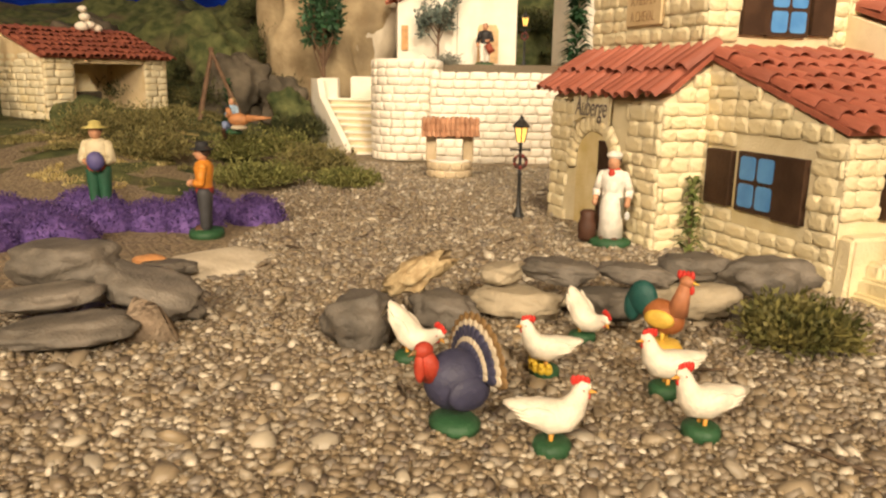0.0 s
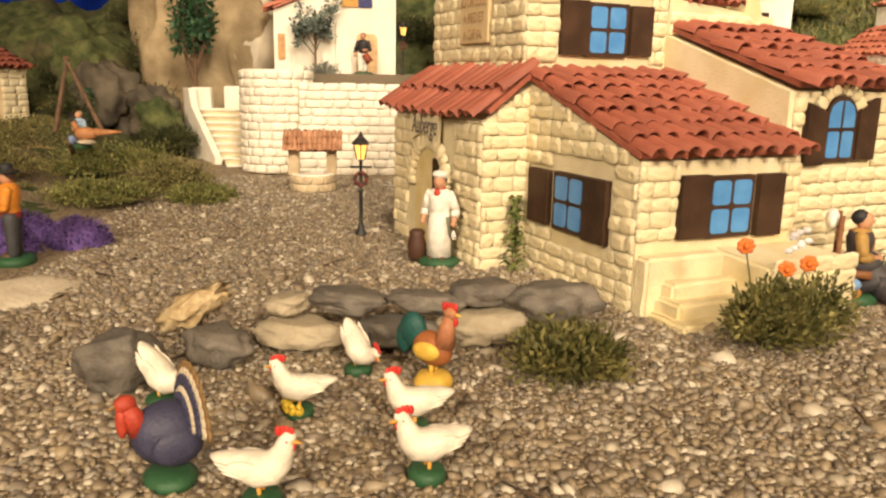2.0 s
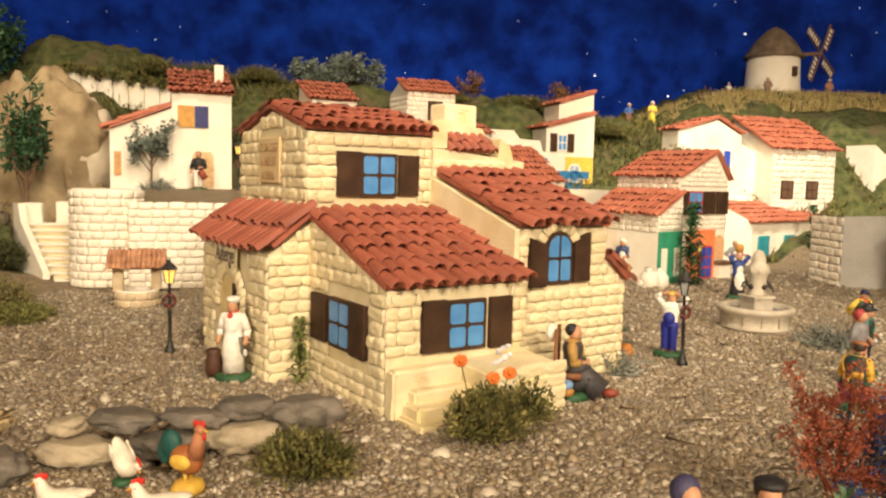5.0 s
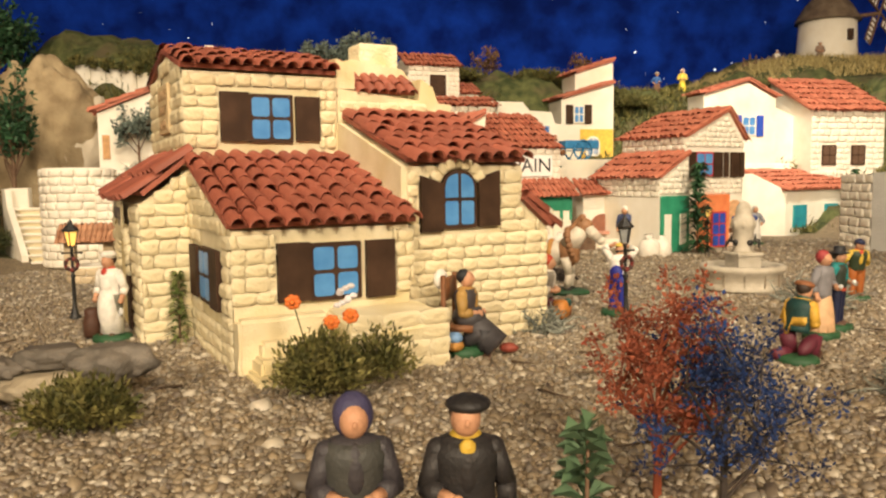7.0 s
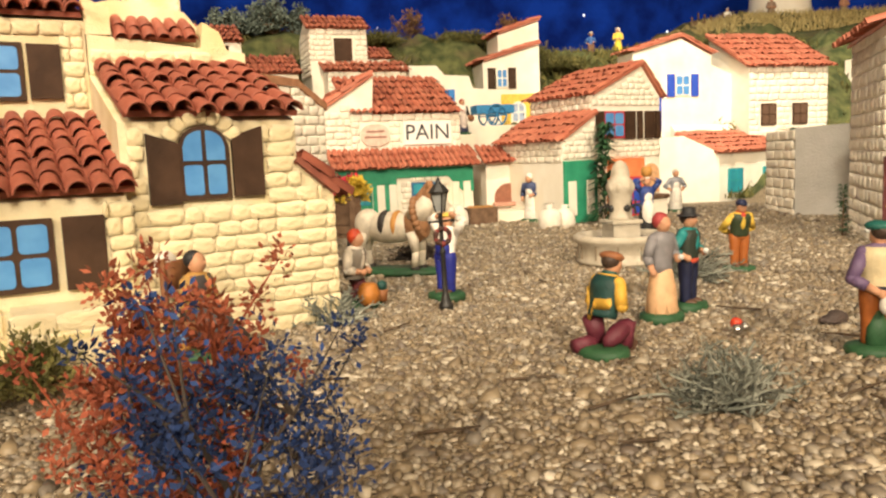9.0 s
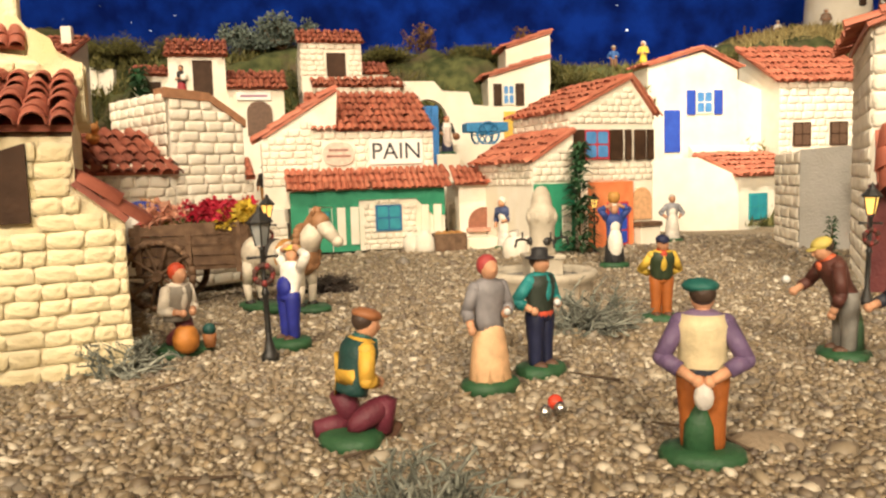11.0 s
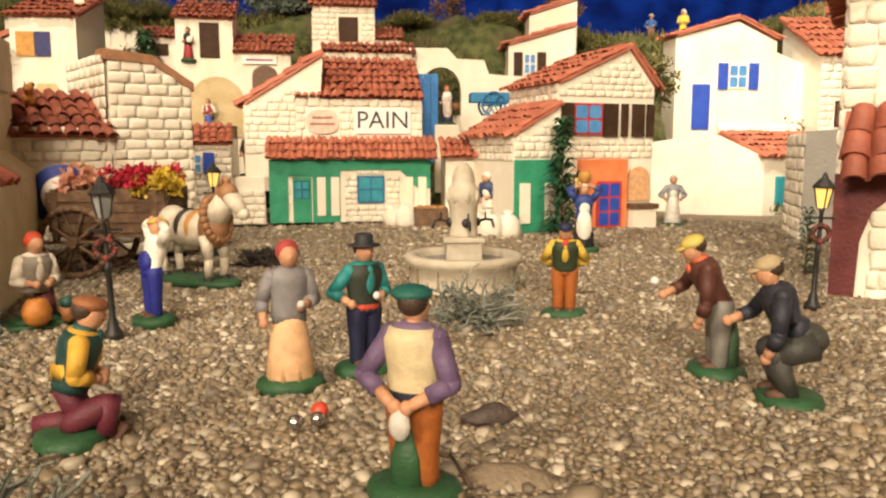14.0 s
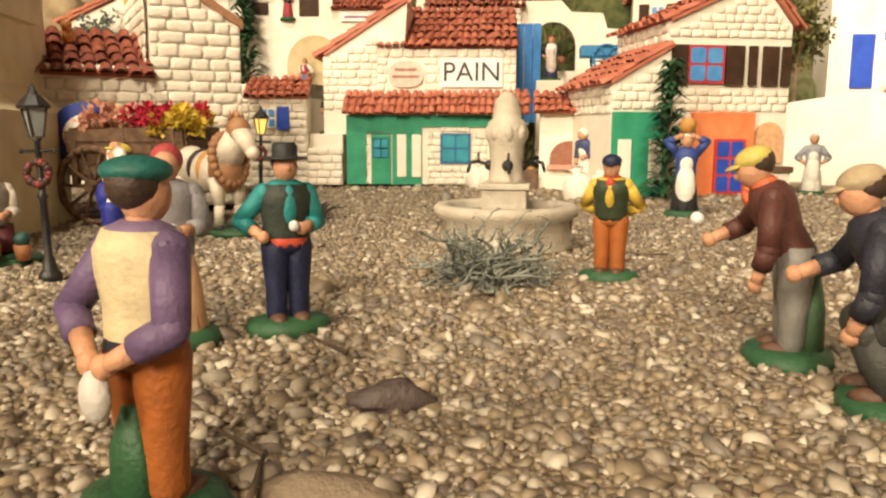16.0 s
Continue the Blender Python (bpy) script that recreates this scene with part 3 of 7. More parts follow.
# roofs
tiles(inn, (-0.3, -0.8, 11.25), (15.7, -0.8, 11.25), (-0.3, 15.9, 17.0), 11, 7, False, 1, mat=TILE)
tiles(inn, (15.3, 0.2, 16.2), (27.6, 0.2, 16.2), (15.3, 16.0, 21.3), 8, 6, False, 2, mat=TILE)
tiles(inn, (-0.3, 15.3, 25.3), (15.0, 15.3, 25.3), (-0.3, 25.6, 28.1), 11, 4, False, 3, mat=TILE)
tiles(inn, (15.2, 36.2, 25.2), (-0.3, 36.2, 25.2), (15.2, 25.7, 28.1), 11, 4, False, 4, mat=TILE)
tiles(inn, (-4.9, 36.6, 13.2), (-4.9, 14.4, 13.2), (0.2, 36.6, 17.2), 15, 2, False, 5, mat=TILE)
tiles(inn, (17.2, 16.3, 23.6), (24.2, 16.3, 23.6), (17.2, 18.9, 25.6), 6, 2, False, 6, mat=TILE)
tiles(inn, (30.9, 0.6, 10.0), (30.9, 12.0, 10.0), (27.3, 0.6, 13.0), 7, 2, False, 7, mat=TILE)
# windows and shutters
f = IW["front"]
window(inn, f, 6.1, 5.3, 4.4, 4.6, PANE, BROWN, label="blue-paned window with brown frame")
shutter(inn, f, 3.6, 5.4, 2.6, 4.6, BROWN)
shutter(inn, f, 11.0, 5.2, 2.5, 4.7, BROWN)
f = IW["upper"]
window(inn, f, 5.9, 18.5, 4.4, 4.6, PANE, BROWN, label="blue-paned window with brown frame")
shutter(inn, f, 3.3, 18.6, 2.7, 4.6, BROWN)
shutter(inn, f, 10.6, 18.7, 2.4, 4.3, BROWN)
f = IW["arch"]
window(inn, f, 3.2, 10.4, 3.6, 5.2, PANE, BROWN, arch=True, label="arched blue-paned window with brown frame")
shutter(inn, f, 1.2, 10.2, 2.1, 4.9, BROWN, top=(4.9, 4.2))
shutter(inn, f, 7.0, 10.5, 2.2, 5.0, BROWN, top=(4.3, 5.0))
f = IW["side"]
window(inn, f, 4.8, 4.6, 4.4, 4.7, PANE, BROWN, label="blue-paned window with brown frame")
shutter(inn, f, 1.0, 4.7, 3.0, 4.5, BROWN)
shutter(inn, f, 9.1, 4.5, 2.8, 4.8, BROWN)
f = IW["porch"]
bm = prism([(5.9, 0), (12.6, 0), (12.6, 6.6)] + [(9.25 + 3.35 * math.cos(math.pi * i / 12), 6.6 + 3.2 * math.sin(math.pi * i / 12)) for i in range(1, 12)] + [(5.9, 6.6)], -0.12, 0.3, "v")
part("archway", bm, surface("ochre_plaster", (0.62, 0.48, 0.20), (0.76, 0.64, 0.38), 40, 0.7, 0.4, 400), inn, "ochre-stained arched door surround", f)
for k in range(15):
    a = math.pi * k / 14
    c, s_ = math.cos(a), math.sin(a)
    ob = new("stone", stone_mesh(k % 16, CREAM_STONE))
    ob.parent = walls
    ob.matrix_basis = scaled(f @ Matrix.Translation((9.25 + 4.3 * c, -0.1, 6.4 + 4.2 * s_)) @ Matrix.Rotation(math.pi / 2 - a, 4, "Y") @ Matrix.Diagonal((0.95, 0.5, 1.5, 1)))
part("door", box(10.2, 13.2, -0.25, 0.1, 0, 9.0, 0.1), BROWN, inn, "dark brown plank door", f)
sign = part("signboard", prism([(5.8, 10.5), (7.8, 11.1), (10.4, 11.1), (12.4, 10.5), (12.6, 13.0), (9.2, 13.3), (5.6, 13.0)], -0.65, -0.45, "v"), CREAM, inn, "pale plaster sign above the door", f)
writing("Auberge", 2.6, surface("grey_ink", (0.12, 0.10, 0.10), (0.16, 0.13, 0.12)), sign, f @ Matrix.Translation((9.1, -0.7, 12.0)), shear=0.25, width=6.0)
f = IW["gable"]
sign = part("notice", box(6.8, 12.7, -0.4, 0.1, 19.7, 24.6, 0.1), surface("tan_card", (0.60, 0.45, 0.24), (0.68, 0.53, 0.31), 40, 0.7, 0.1), inn, "tan painted notice board on the gable", f)
for i, t in enumerate(("ICI ON LOGE", "A PIED ET", "A CHEVAL")):
    writing(t, 1.35, surface("faded_ink", (0.34, 0.22, 0.11), (0.42, 0.28, 0.15)), sign, f @ Matrix.Translation((9.75, -0.45, 23.5 - 1.5 * i)), width=(5.2, 4.2, 4.0)[i])
for nm, w, h, fn, sd in INN_STONES:
    stones(walls, IW[nm], w, h, *((1.8, 1.12) if nm in ("front", "arch", "upper") else (1.95, 1.22)), fn, CREAM_STONE, 0.32, False, sd, 0.06)
for k in range(7):
    a = radians(30 + 20 * k)
    ob = new("stone", stone_mesh(k % 16, CREAM_STONE))
    ob.parent = walls
    ob.matrix_basis = scaled(IW["arch"] @ Matrix.Translation((5.0 + 2.5 * math.cos(a), -0.05, 13.8 + 2.45 * math.sin(a))) @ Matrix.Rotation(math.pi / 2 - a, 4, "Y") @ Matrix.Diagonal((0.85, 0.4, 1.1, 1)))
stones(walls, wall_m((7.5, -5.42, 0), (1, 0, 0)), 8.2, 3.6, 3.4, 1.25, lambda s, t: True, CREAM_STONE, 0.22, False, 31, 0.05)


# ---- houses of the village ----
def house(name, x, y, z, rz, label, k=1.0):
    h = thing(name, x, y, z, rz, label, "house")
    h.matrix_basis = h.matrix_basis @ Matrix.Scale(k, 4)
    return h


def stone_face(h, o, right, width, height, inside=lambda s, t: True, sw=1.9, sh=1.15, seed=1, mat=None, bottom=0.0):
    stones(h, wall_m(o, right), width, height, sw, sh, inside, mat or WHITE_STONE, 0.22, True, seed, 0.08, bottom)


ANY = lambda s, t: True
# bakery
bk = house("bakery", 57.5, 163.8, 1.0, 18, "white stone bakery with green painted front and terracotta roofs", 0.881)
bm = box(0.4, 28.2, 0.6, 20, 0, 11.4)
box(4.6, 27.2, 4, 20, 11, 21.4, 0, bm)
prism([(-4.4, 8), (8, 8), (9.5, 29.0), (-4.4, 20.5)], 4.2, 20, "v", bm)
prism([(4, 21), (20, 21), (20, 28.6)], 8.5, 27.2, "u", bm)
part("wall", bm, WHITE, bk, "white plaster wall")
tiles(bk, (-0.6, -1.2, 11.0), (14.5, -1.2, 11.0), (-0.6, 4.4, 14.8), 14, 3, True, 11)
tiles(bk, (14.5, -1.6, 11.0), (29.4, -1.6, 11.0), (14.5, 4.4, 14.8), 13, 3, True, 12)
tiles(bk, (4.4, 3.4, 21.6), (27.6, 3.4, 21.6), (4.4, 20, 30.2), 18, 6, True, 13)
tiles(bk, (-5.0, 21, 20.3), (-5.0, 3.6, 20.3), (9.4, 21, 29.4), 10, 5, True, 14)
stone_face(bk, (4.6, 3.95, 0), (1, 0, 0), 22.6, 21.2, lambda s, t: t > 14.8 and hole(s, t, 1.6, 7.6, 15.2, 19.8) and hole(s, t, 10.2, 20.6, 15.4, 20.4), 2.0, 1.3, 15)
stone_face(bk, (-4.4, 4.15, 0), (1, 0, 0), 9.0, 22.5, lambda s, t: 12 < t < 20.2 + 0.5 * s, 2.0, 1.3, 16)
stone_face(bk, (0.4, 0.55, 0), (1, 0, 0), 27.8, 8.6, lambda s, t: (12.6 < s < 22.4 and t < 9.4 - 0.03 * (s - 17) ** 2 and hole(s, t, 15, 20, 3.2, 8.4)) or (1.2 < s < 3.2 and t < 8), 1.5, 1.0, 17)
part("green_front", prism([(0, 0.0), (3.2, 0.0), (3.2, 8.2), (12.2, 8.2), (12.2, 9.2), (22.8, 9.2), (26, 6), (28.2, 6), (28.2, 11), (0, 11)], 0.2, 0.6, "v"), GREEN_PAINT, bk, "green painted timbering")
part("green_front", box(7.4, 12.2, 0.3, 0.6, 0, 8.2), GREEN_PAINT, bk, "green painted timbering")
for a in (8.2, 10.6, 23.6, 26.0):
    part("panel", box(a, a + 1.5, 0.05, 0.5, 1.2, 8.0, 0.1), WHITE, bk, "white painted panel")
fm = wall_m((0, 0.5, 0), (1, 0, 0))
window(bk, fm, 15.2, 3.4, 4.8, 4.8, TEAL_PAINT, paint((0.02, 0.14, 0.30)), label="teal window")
part("door", box(4.0, 7.2, 0.15, 0.6, 0, 8.0, 0.1), GREEN_PAINT, bk, "green door")
window(bk, fm, 4.3, 4.2, 2.6, 3.2, TEAL_PAINT, paint((0.02, 0.14, 0.30)), edge=0.2, label="teal door light")
fm = wall_m((4.6, 3.8, 0), (1, 0, 0))
sg = part("signboard", box(10.4, 20.4, -0.35, 0.05, 15.6, 20.2, 0.05), PAPER, bk, "white sign with black lettering", fm)
writing("PAIN", 4.3, INK, sg, fm @ Matrix.Translation((15.4, -0.4, 17.9)), width=8.9)
sg = part("signboard", prism(rounded(5.8, 4.2, 2.0), -0.3, 0.05, "v"), paint((0.72, 0.55, 0.45)), bk, "pale pink oval sign", fm @ Matrix.Translation((1.8, 0, 15.6)))
for k, w_ in enumerate((3.6, 4.4)):
    part("bar", box(4.7 - w_ / 2, 4.7 + w_ / 2, -0.36, -0.3, 18.2 - 1.1 * k, 18.6 - 1.1 * k), paint((0.35, 0.18, 0.14)), sg, "", fm)
# bread oven beside the bakery
ov = house("oven", 83.6, 171.5, 0.6, 14, "small white bread oven under a tiled lean-to roof", 0.9)
bm = box(0, 9.5, 1, 14, 0, 12)
box(-0.5, 10.5, -4.5, 1, 0, 2.2, 0.2, bm)
part("wall", bm, WHITE, ov)
lm = bmesh.new()
prism([(1.6, 3.6), (7.6, 3.6)] + [(4.6 + 3 * math.cos(math.pi * i / 10), 4.6 + 2.8 * math.sin(math.pi * i / 10)) for i in range(11)], 0.7, 1.1, "v", lm)
part("oven_mouth", lm, paint((0.30, 0.12, 0.07)), ov, "sooty brick oven mouth")
part("sill", box(1.2, 8.0, -0.6, 1.2, 3.0, 3.7, 0.1), paint((0.55, 0.28, 0.20)), ov)
tiles(ov, (-1, -1, 11.4), (7.0, -1, 11.4), (-1, 4.5, 14.6), 7, 3, True, 21)

# green and orange house
go = house("corner_house", 95.1, 160.8, 0.6, 30.1, "white stone corner house with green and orange painted front", 0.917)
bm = prism([(0, 0), (8, 0), (8, 19.4), (0, 15.0)], 0.2, 19, "v")
prism([(8, 0), (25.6, 0), (25.6, 22.8), (20.6, 28.6), (8, 23.0)], 1.2, 19, "v", bm)
part("wall", bm, WHITE, go)
tiles(go, (-1.0, 19.5, 14.6), (-1.0, -0.5, 14.6), (8.2, 19.5, 19.9), 15, 4, True, 31)
tiles(go, (7.2, 20, 22.8), (7.2, 0.4, 22.8), (20.8, 20, 29.0), 15, 5, True, 32)
tiles(go, (26.6, 0.4, 22.2), (26.6, 20, 22.2), (20.8, 0.4, 29.0), 14, 3, True, 33)
stone_face(go, (0, 0.15, 0), (1, 0, 0), 8, 18.6, lambda s, t: t > 10.8 and t < 14.4 + 0.52 * s, 1.7, 1.1, 34)
stone_face(go, (8, 1.15, 0), (1, 0, 0), 17.6, 28, lambda s, t: t > 11 and t < min(22.3 + 0.44 * s, 22.3 + 1.1 * (17.4 - s)) and hole(s, t, 0.2, 17.4, 14.6, 20.4), 1.7, 1.1, 35)
stone_face(go, (-0.05, 19, 0), (0, -1, 0), 18.8, 14.4, ANY, 1.9, 1.2, 36, None, 11)
stone_face(go, (7.95, 19, 0), (0, -1, 0), 17.8, 22.6, lambda s, t: t > 20, 1.9, 1.2, 37)
part("green_front", box(0.1, 7.9, -0.25, 0.3, 0, 11.2, 0.05), GREEN_PAINT, go, "green painted panel wall")
for a in (0.9, 5.2):
    part("panel", box(a, a + 1.8, -0.45, 0.0, 1.4, 7.6, 0.05), WHITE, go, "white painted panel")
part("orange_front", box(11.6, 20.4, 0.1, 1.3, 0, 11.2, 0.1), ORANGE_PAINT, go, "orange painted wall")
fm = wall_m((0, 0.1, 0), (1, 0, 0))
window(go, fm, 14.6, 0.3, 4.4, 7.4, BLUE_PAINT, paint((0.50, 0.05, 0.05)), rows=3, name="door", label="red and blue panelled door")
fm = wall_m((8, 1.0, 0), (1, 0, 0))
window(go, fm, 2.6, 15.0, 5.2, 5.0, PANE, paint((0.45, 0.04, 0.05)), label="red window with blue panes")
for a, w_ in ((0.3, 2.3), (8.0, 2.6), (11.4, 1.1), (13.4, 2.2), (16.2, 1.2)):
    shutter(go, fm, a, 14.8, w_, 5.2, BROWN)
part("shop_niche", prism([(20.9, 4.4), (25, 4.4)] + [(22.95 + 2.05 * math.cos(math.pi * i / 8), 8.0 + 2 * math.sin(math.pi * i / 8)) for i in range(9)], 0.8, 1.35, "v"), paint((0.72, 0.42, 0.22)), go, "orange lined arched stall niche")
part("counter", box(20.6, 25.4, -1.6, 1.2, 3.2, 4.0, 0.1), WOOD, go, "stone stall counter")
part("counter_base", box(20.9, 25.2, -1.2, 1.2, 0.0, 3.2, 0.1), WHITE, go)

# low white house with teal windows
lw = house("low_house", 138.0, 205.8, -4.5, 29.7, "low white plaster house with teal windows and tiled roof", 1.005)
bm = prism([(0, 0), (14, 0), (14, 22), (11.8, 19.4), (0, 15.0)], 0.3, 34, "u")
part("wall", bm, WHITE, lw)
bm = prism([(-26, 0), (0.2, 0), (0.2, 15.2), (-8, 19.2), (-15, 18.8), (-26, 17)], 0.0, 6, "v")
part("gable_wall", bm, WHITE, lw, "", Matrix.Rotation(radians(-27.3), 4, "Z"))
tiles(lw, (-1, -1.2, 15.0), (35, -1.2, 15.0), (-1, 11.8, 19.8), 26, 5, True, 41)
fm = wall_m((0, 0, 0), (1, 0, 0))
for a in (3.0, 15.2):
    window(lw, fm, a, 6.2, 5.0, 5.4, TEAL_PAINT, paint((0.03, 0.30, 0.33)), label="teal window")

# plain white annex behind the yard wall
ax = house("annex", 187.0, 229.0, -3, 20, "plain white annex with a small red tiled roof", 0.95)
part("wall", prism([(0, 0), (40, 0), (40, 33), (9, 33), (0, 38)], 0, 10, "v"), WHITE, ax)
tiles(ax, (9, -1.5, 32), (40, -1.5, 32), (9, 10, 37), 18, 4, True, 143)

# white house with blue shutters
wh = house("white_house", 123.0, 220.1, 6.6, 15, "white plaster house with blue door and shutters, roof of red tiles", 0.897)
bm = prism([(0, 0), (24, 0), (24, 31.0), (14.5, 35.4), (0, 31.6)], 0, 8, "v")
prism([(24, 0), (37, 0), (37, 24), (24, 29)], 1.5, 7, "v", bm)
part("wall", bm, WHITE, wh)
tiles(wh, (-1, 8.5, 31.8), (-1, -1, 31.8), (14.6, 8.5, 36.2), 8, 5, True, 51)
tiles(wh, (25, -1, 31.2), (25, 8.5, 31.2), (14.6, -1, 36.2), 8, 4, True, 52)
fm = wall_m((0, 0, 0), (1, 0, 0))
window(wh, fm, 12.6, 20.2, 4.6, 5.6, PANE, WHITE, cols=2, rows=2, label="white-framed window with blue panes")
shutter(wh, fm, 10.2, 20.0, 2.2, 6.0, BLUE_PAINT)
shutter(wh, fm, 17.6, 20.0, 2.2, 6.0, BLUE_PAINT)
part("door", box(4.2, 8.4, -0.35, 0.1, 10.8, 21.2, 0.1), BLUE_PAINT, wh, "bright blue door")

# tall house on the right
rh = house("gabled_house", 151.7, 222.0, -2.1, 14, "pale stone house with brown windows under a red roof", 0.908)
bm = prism([(0, 0), (18, 0), (18, 46), (0, 36.2)], 0, 25, "u")
part("wall", bm, WHITE, rh)
tiles(rh, (-1.2, -1.4, 36.0), (26.2, -1.4, 36.0), (-1.2, 18, 47.0), 18, 6, True, 61)
stone_face(rh, (0, -0.05, 0), (1, 0, 0), 25, 35.6, lambda s, t: t > 15 and hole(s, t, 3.2, 8.6, 20.5, 27) and hole(s, t, 13.2, 18.6, 20.5, 27), 2.6, 1.7, 62)
fm = wall_m((0, 0, 0), (1, 0, 0))
for a in (3.6, 13.6):
    window(rh, fm, a, 20.8, 4.8, 5.8, paint((0.12, 0.07, 0.045)), BROWN, label="dark brown window")

# tall narrow house behind the bakery
th = house("tower_house", 48.0, 210.9, 13.9, 18.2, "tall narrow white stone house with terracotta roofs", 0.934)
bm = prism([(0, 0), (14, 0), (14, 30), (7, 33.2), (0, 30)], 0.3, 14.2, "u")
prism([(-6, 0), (14, 0), (14, 20.6), (-6, 19.2)], 3.0, 22, "u", bm)
prism([(2, 0), (14, 0), (14, 26), (2, 23.2)], 14.2, 20.5, "u", bm)
part("wall", bm, WHITE, th)
tiles(th, (-0.6, -0.8, 29.8), (15.0, -0.8, 29.8), (-0.6, 7, 33.8), 12, 3, True, 71)
tiles(th, (2.0, -7.0, 19.0), (23.0, -7.0, 19.0), (2.0, 0, 21.8), 17, 2, True, 72)
tiles(th, (14.2, 1.0, 23.0), (21.2, 1.0, 23.0), (14.2, 9, 26.6), 6, 3, True, 73)
stone_face(th, (0.3, -0.05, 0), (1, 0, 0), 13.9, 29.4, lambda s, t: t > 21.8 and hole(s, t, 5.4, 10.8, 22.2, 28.2), 1.8, 1.2, 74)
stone_face(th, (0.25, 14, 0), (0, -1, 0), 14, 32, lambda s, t: t > 18 and t < 29.8, 1.8, 1.2, 75)
stone_face(th, (3, -6.05, 0), (1, 0, 0), 19, 18.8, lambda s, t: t > 8, 1.9, 1.2, 76)
part("shutter", box(6.0, 10.4, -0.4, 0.1, 22.4, 27.8, 0.1), BROWN, th, "closed dark brown shutters")

# house with the arched niche
nh = house("niche_house", 25.1, 195.7, 3.9, 20, "white house with an arched niche, balcony door and tiled roofs", 0.895)
bm = prism([(0, 0), (12, 0), (12, 42.5), (0, 37.6)], 0.3, 12.5, "u")
prism([(1, 0), (12, 0), (12, 35.6), (1, 33.6)], -7, 0.3, "u", bm)
prism([(-2, 0), (12, 0), (12, 35.4), (-2, 30.2)], 12.5, 25, "u", bm)
part("wall", bm, WHITE, nh)
tiles(nh, (-0.6, -1, 37.6), (13.2, -1, 37.6), (-0.6, 12, 43.2), 11, 4, True, 81)
tiles(nh, (-8, 0.2, 33.4), (0.2, 0.2, 33.4), (-8, 9, 36.6), 7, 3, True, 82)
tiles(nh, (12.4, -3, 30.2), (26, -3, 30.2), (12.4, 9, 35.6), 11, 4, True, 83)
fm = wall_m((0, 0, 0), (1, 0, 0))
part("door", box(5.4, 9.6, -0.3, 0.2, 29.4, 37.0, 0.1), BROWN, nh, "dark brown balcony door", fm)
part("shutter", box(-5.2, -1.4, 0.7, 1.1, 29.8, 32.4, 0.1), BROWN, nh, "", None)
part("niche", prism([(3.0, 12)] + [(9.0 + 6.0 * math.cos(math.pi * (1 - i / 12)), 19.0 + 6.2 * math.sin(math.pi * (1 - i / 12))) for i in range(13)] + [(15.0, 12)], -2.4, -1.9, "v"), surface("ochre_niche", (0.50, 0.38, 0.20), (0.62, 0.50, 0.30), 30, 0.8, 0.4), nh, "ochre arched niche")
part("niche", prism([(16.6, 20)] + [(19.4 + 2.8 * math.cos(math.pi * (1 - i / 10)), 25.4 + 2.4 * math.sin(math.pi * (1 - i / 10))) for i in range(11)] + [(22.2, 20)], -2.4, -1.9, "v"), paint((0.14, 0.08, 0.05)), nh, "dark arched doorway")
sg = part("signboard", box(14.6, 22.0, -2.6, -1.9, 28.0, 29.8, 0.05), PAPER, nh, "small white sign with a plum border")
part("bar", box(15.4, 21.2, -2.68, -2.5, 28.7, 29.1), paint((0.30, 0.10, 0.20)), sg)
# yellow house on the hill
yh = house("yellow_house", 87.9, 227.5, 14.2, 10, "white and yellow hillside house with brown shutters", 0.97)
bm = prism([(0, 0), (15, 0), (15, 25.6), (0, 21.4)], 0, 14, "v")
prism([(5, 20), (16, 20), (16, 32), (5, 28.6)], 3, 14, "v", bm)
part("wall", bm, WHITE, yh)
tiles(yh, (-0.8, 14.5, 21.6), (-0.8, -0.8, 21.6), (15.4, 14.5, 26.2), 12, 5, True, 91)
tiles(yh, (4.2, 14.5, 28.8), (4.2, 2.4, 28.8), (16.4, 14.5, 32.6), 9, 4, True, 92)
part("yellow_front", box(0.1, 14.9, -0.2, 0.2, 0, 13.4, 0.05), paint((0.80, 0.52, 0.08)), yh, "yellow painted lower wall")
fm = wall_m((0, 0, 0), (1, 0, 0))
window(yh, fm, 3.4, 15.0, 3.0, 4.8, PANE, WHITE, label="blue-paned window")
shutter(yh, fm, 1.2, 14.8, 2.0, 5.2, BROWN)
shutter(yh, fm, 6.6, 14.8, 2.0, 5.2, BROWN)
window(yh, fm, 7.0, 6.0, 4.0, 5.5, paint((0.35, 0.42, 0.55)), WHITE, edge=0.5, label="small arched window", arch=True)
# white wall with an arch below the hill
aw = house("arch_wall", 66.8, 213, 10, 14, "white plaster garden wall with an open arch", 0.97)
arch = [(0, 0), (4, 0), (4, 14)] + [(8.5 + 4.5 * math.cos(math.pi * (1 - i / 10)), 15 + 5.0 * math.sin(math.pi * (1 - i / 10))) for i in range(11)] + [(13, 14), (13, 0), (26, 0), (26, 18), (19, 18.6), (18, 21.5), (12, 21.8), (10, 24), (0, 24)]
part("wall", prism(arch, 0, 3, "v"), WHITE, aw)

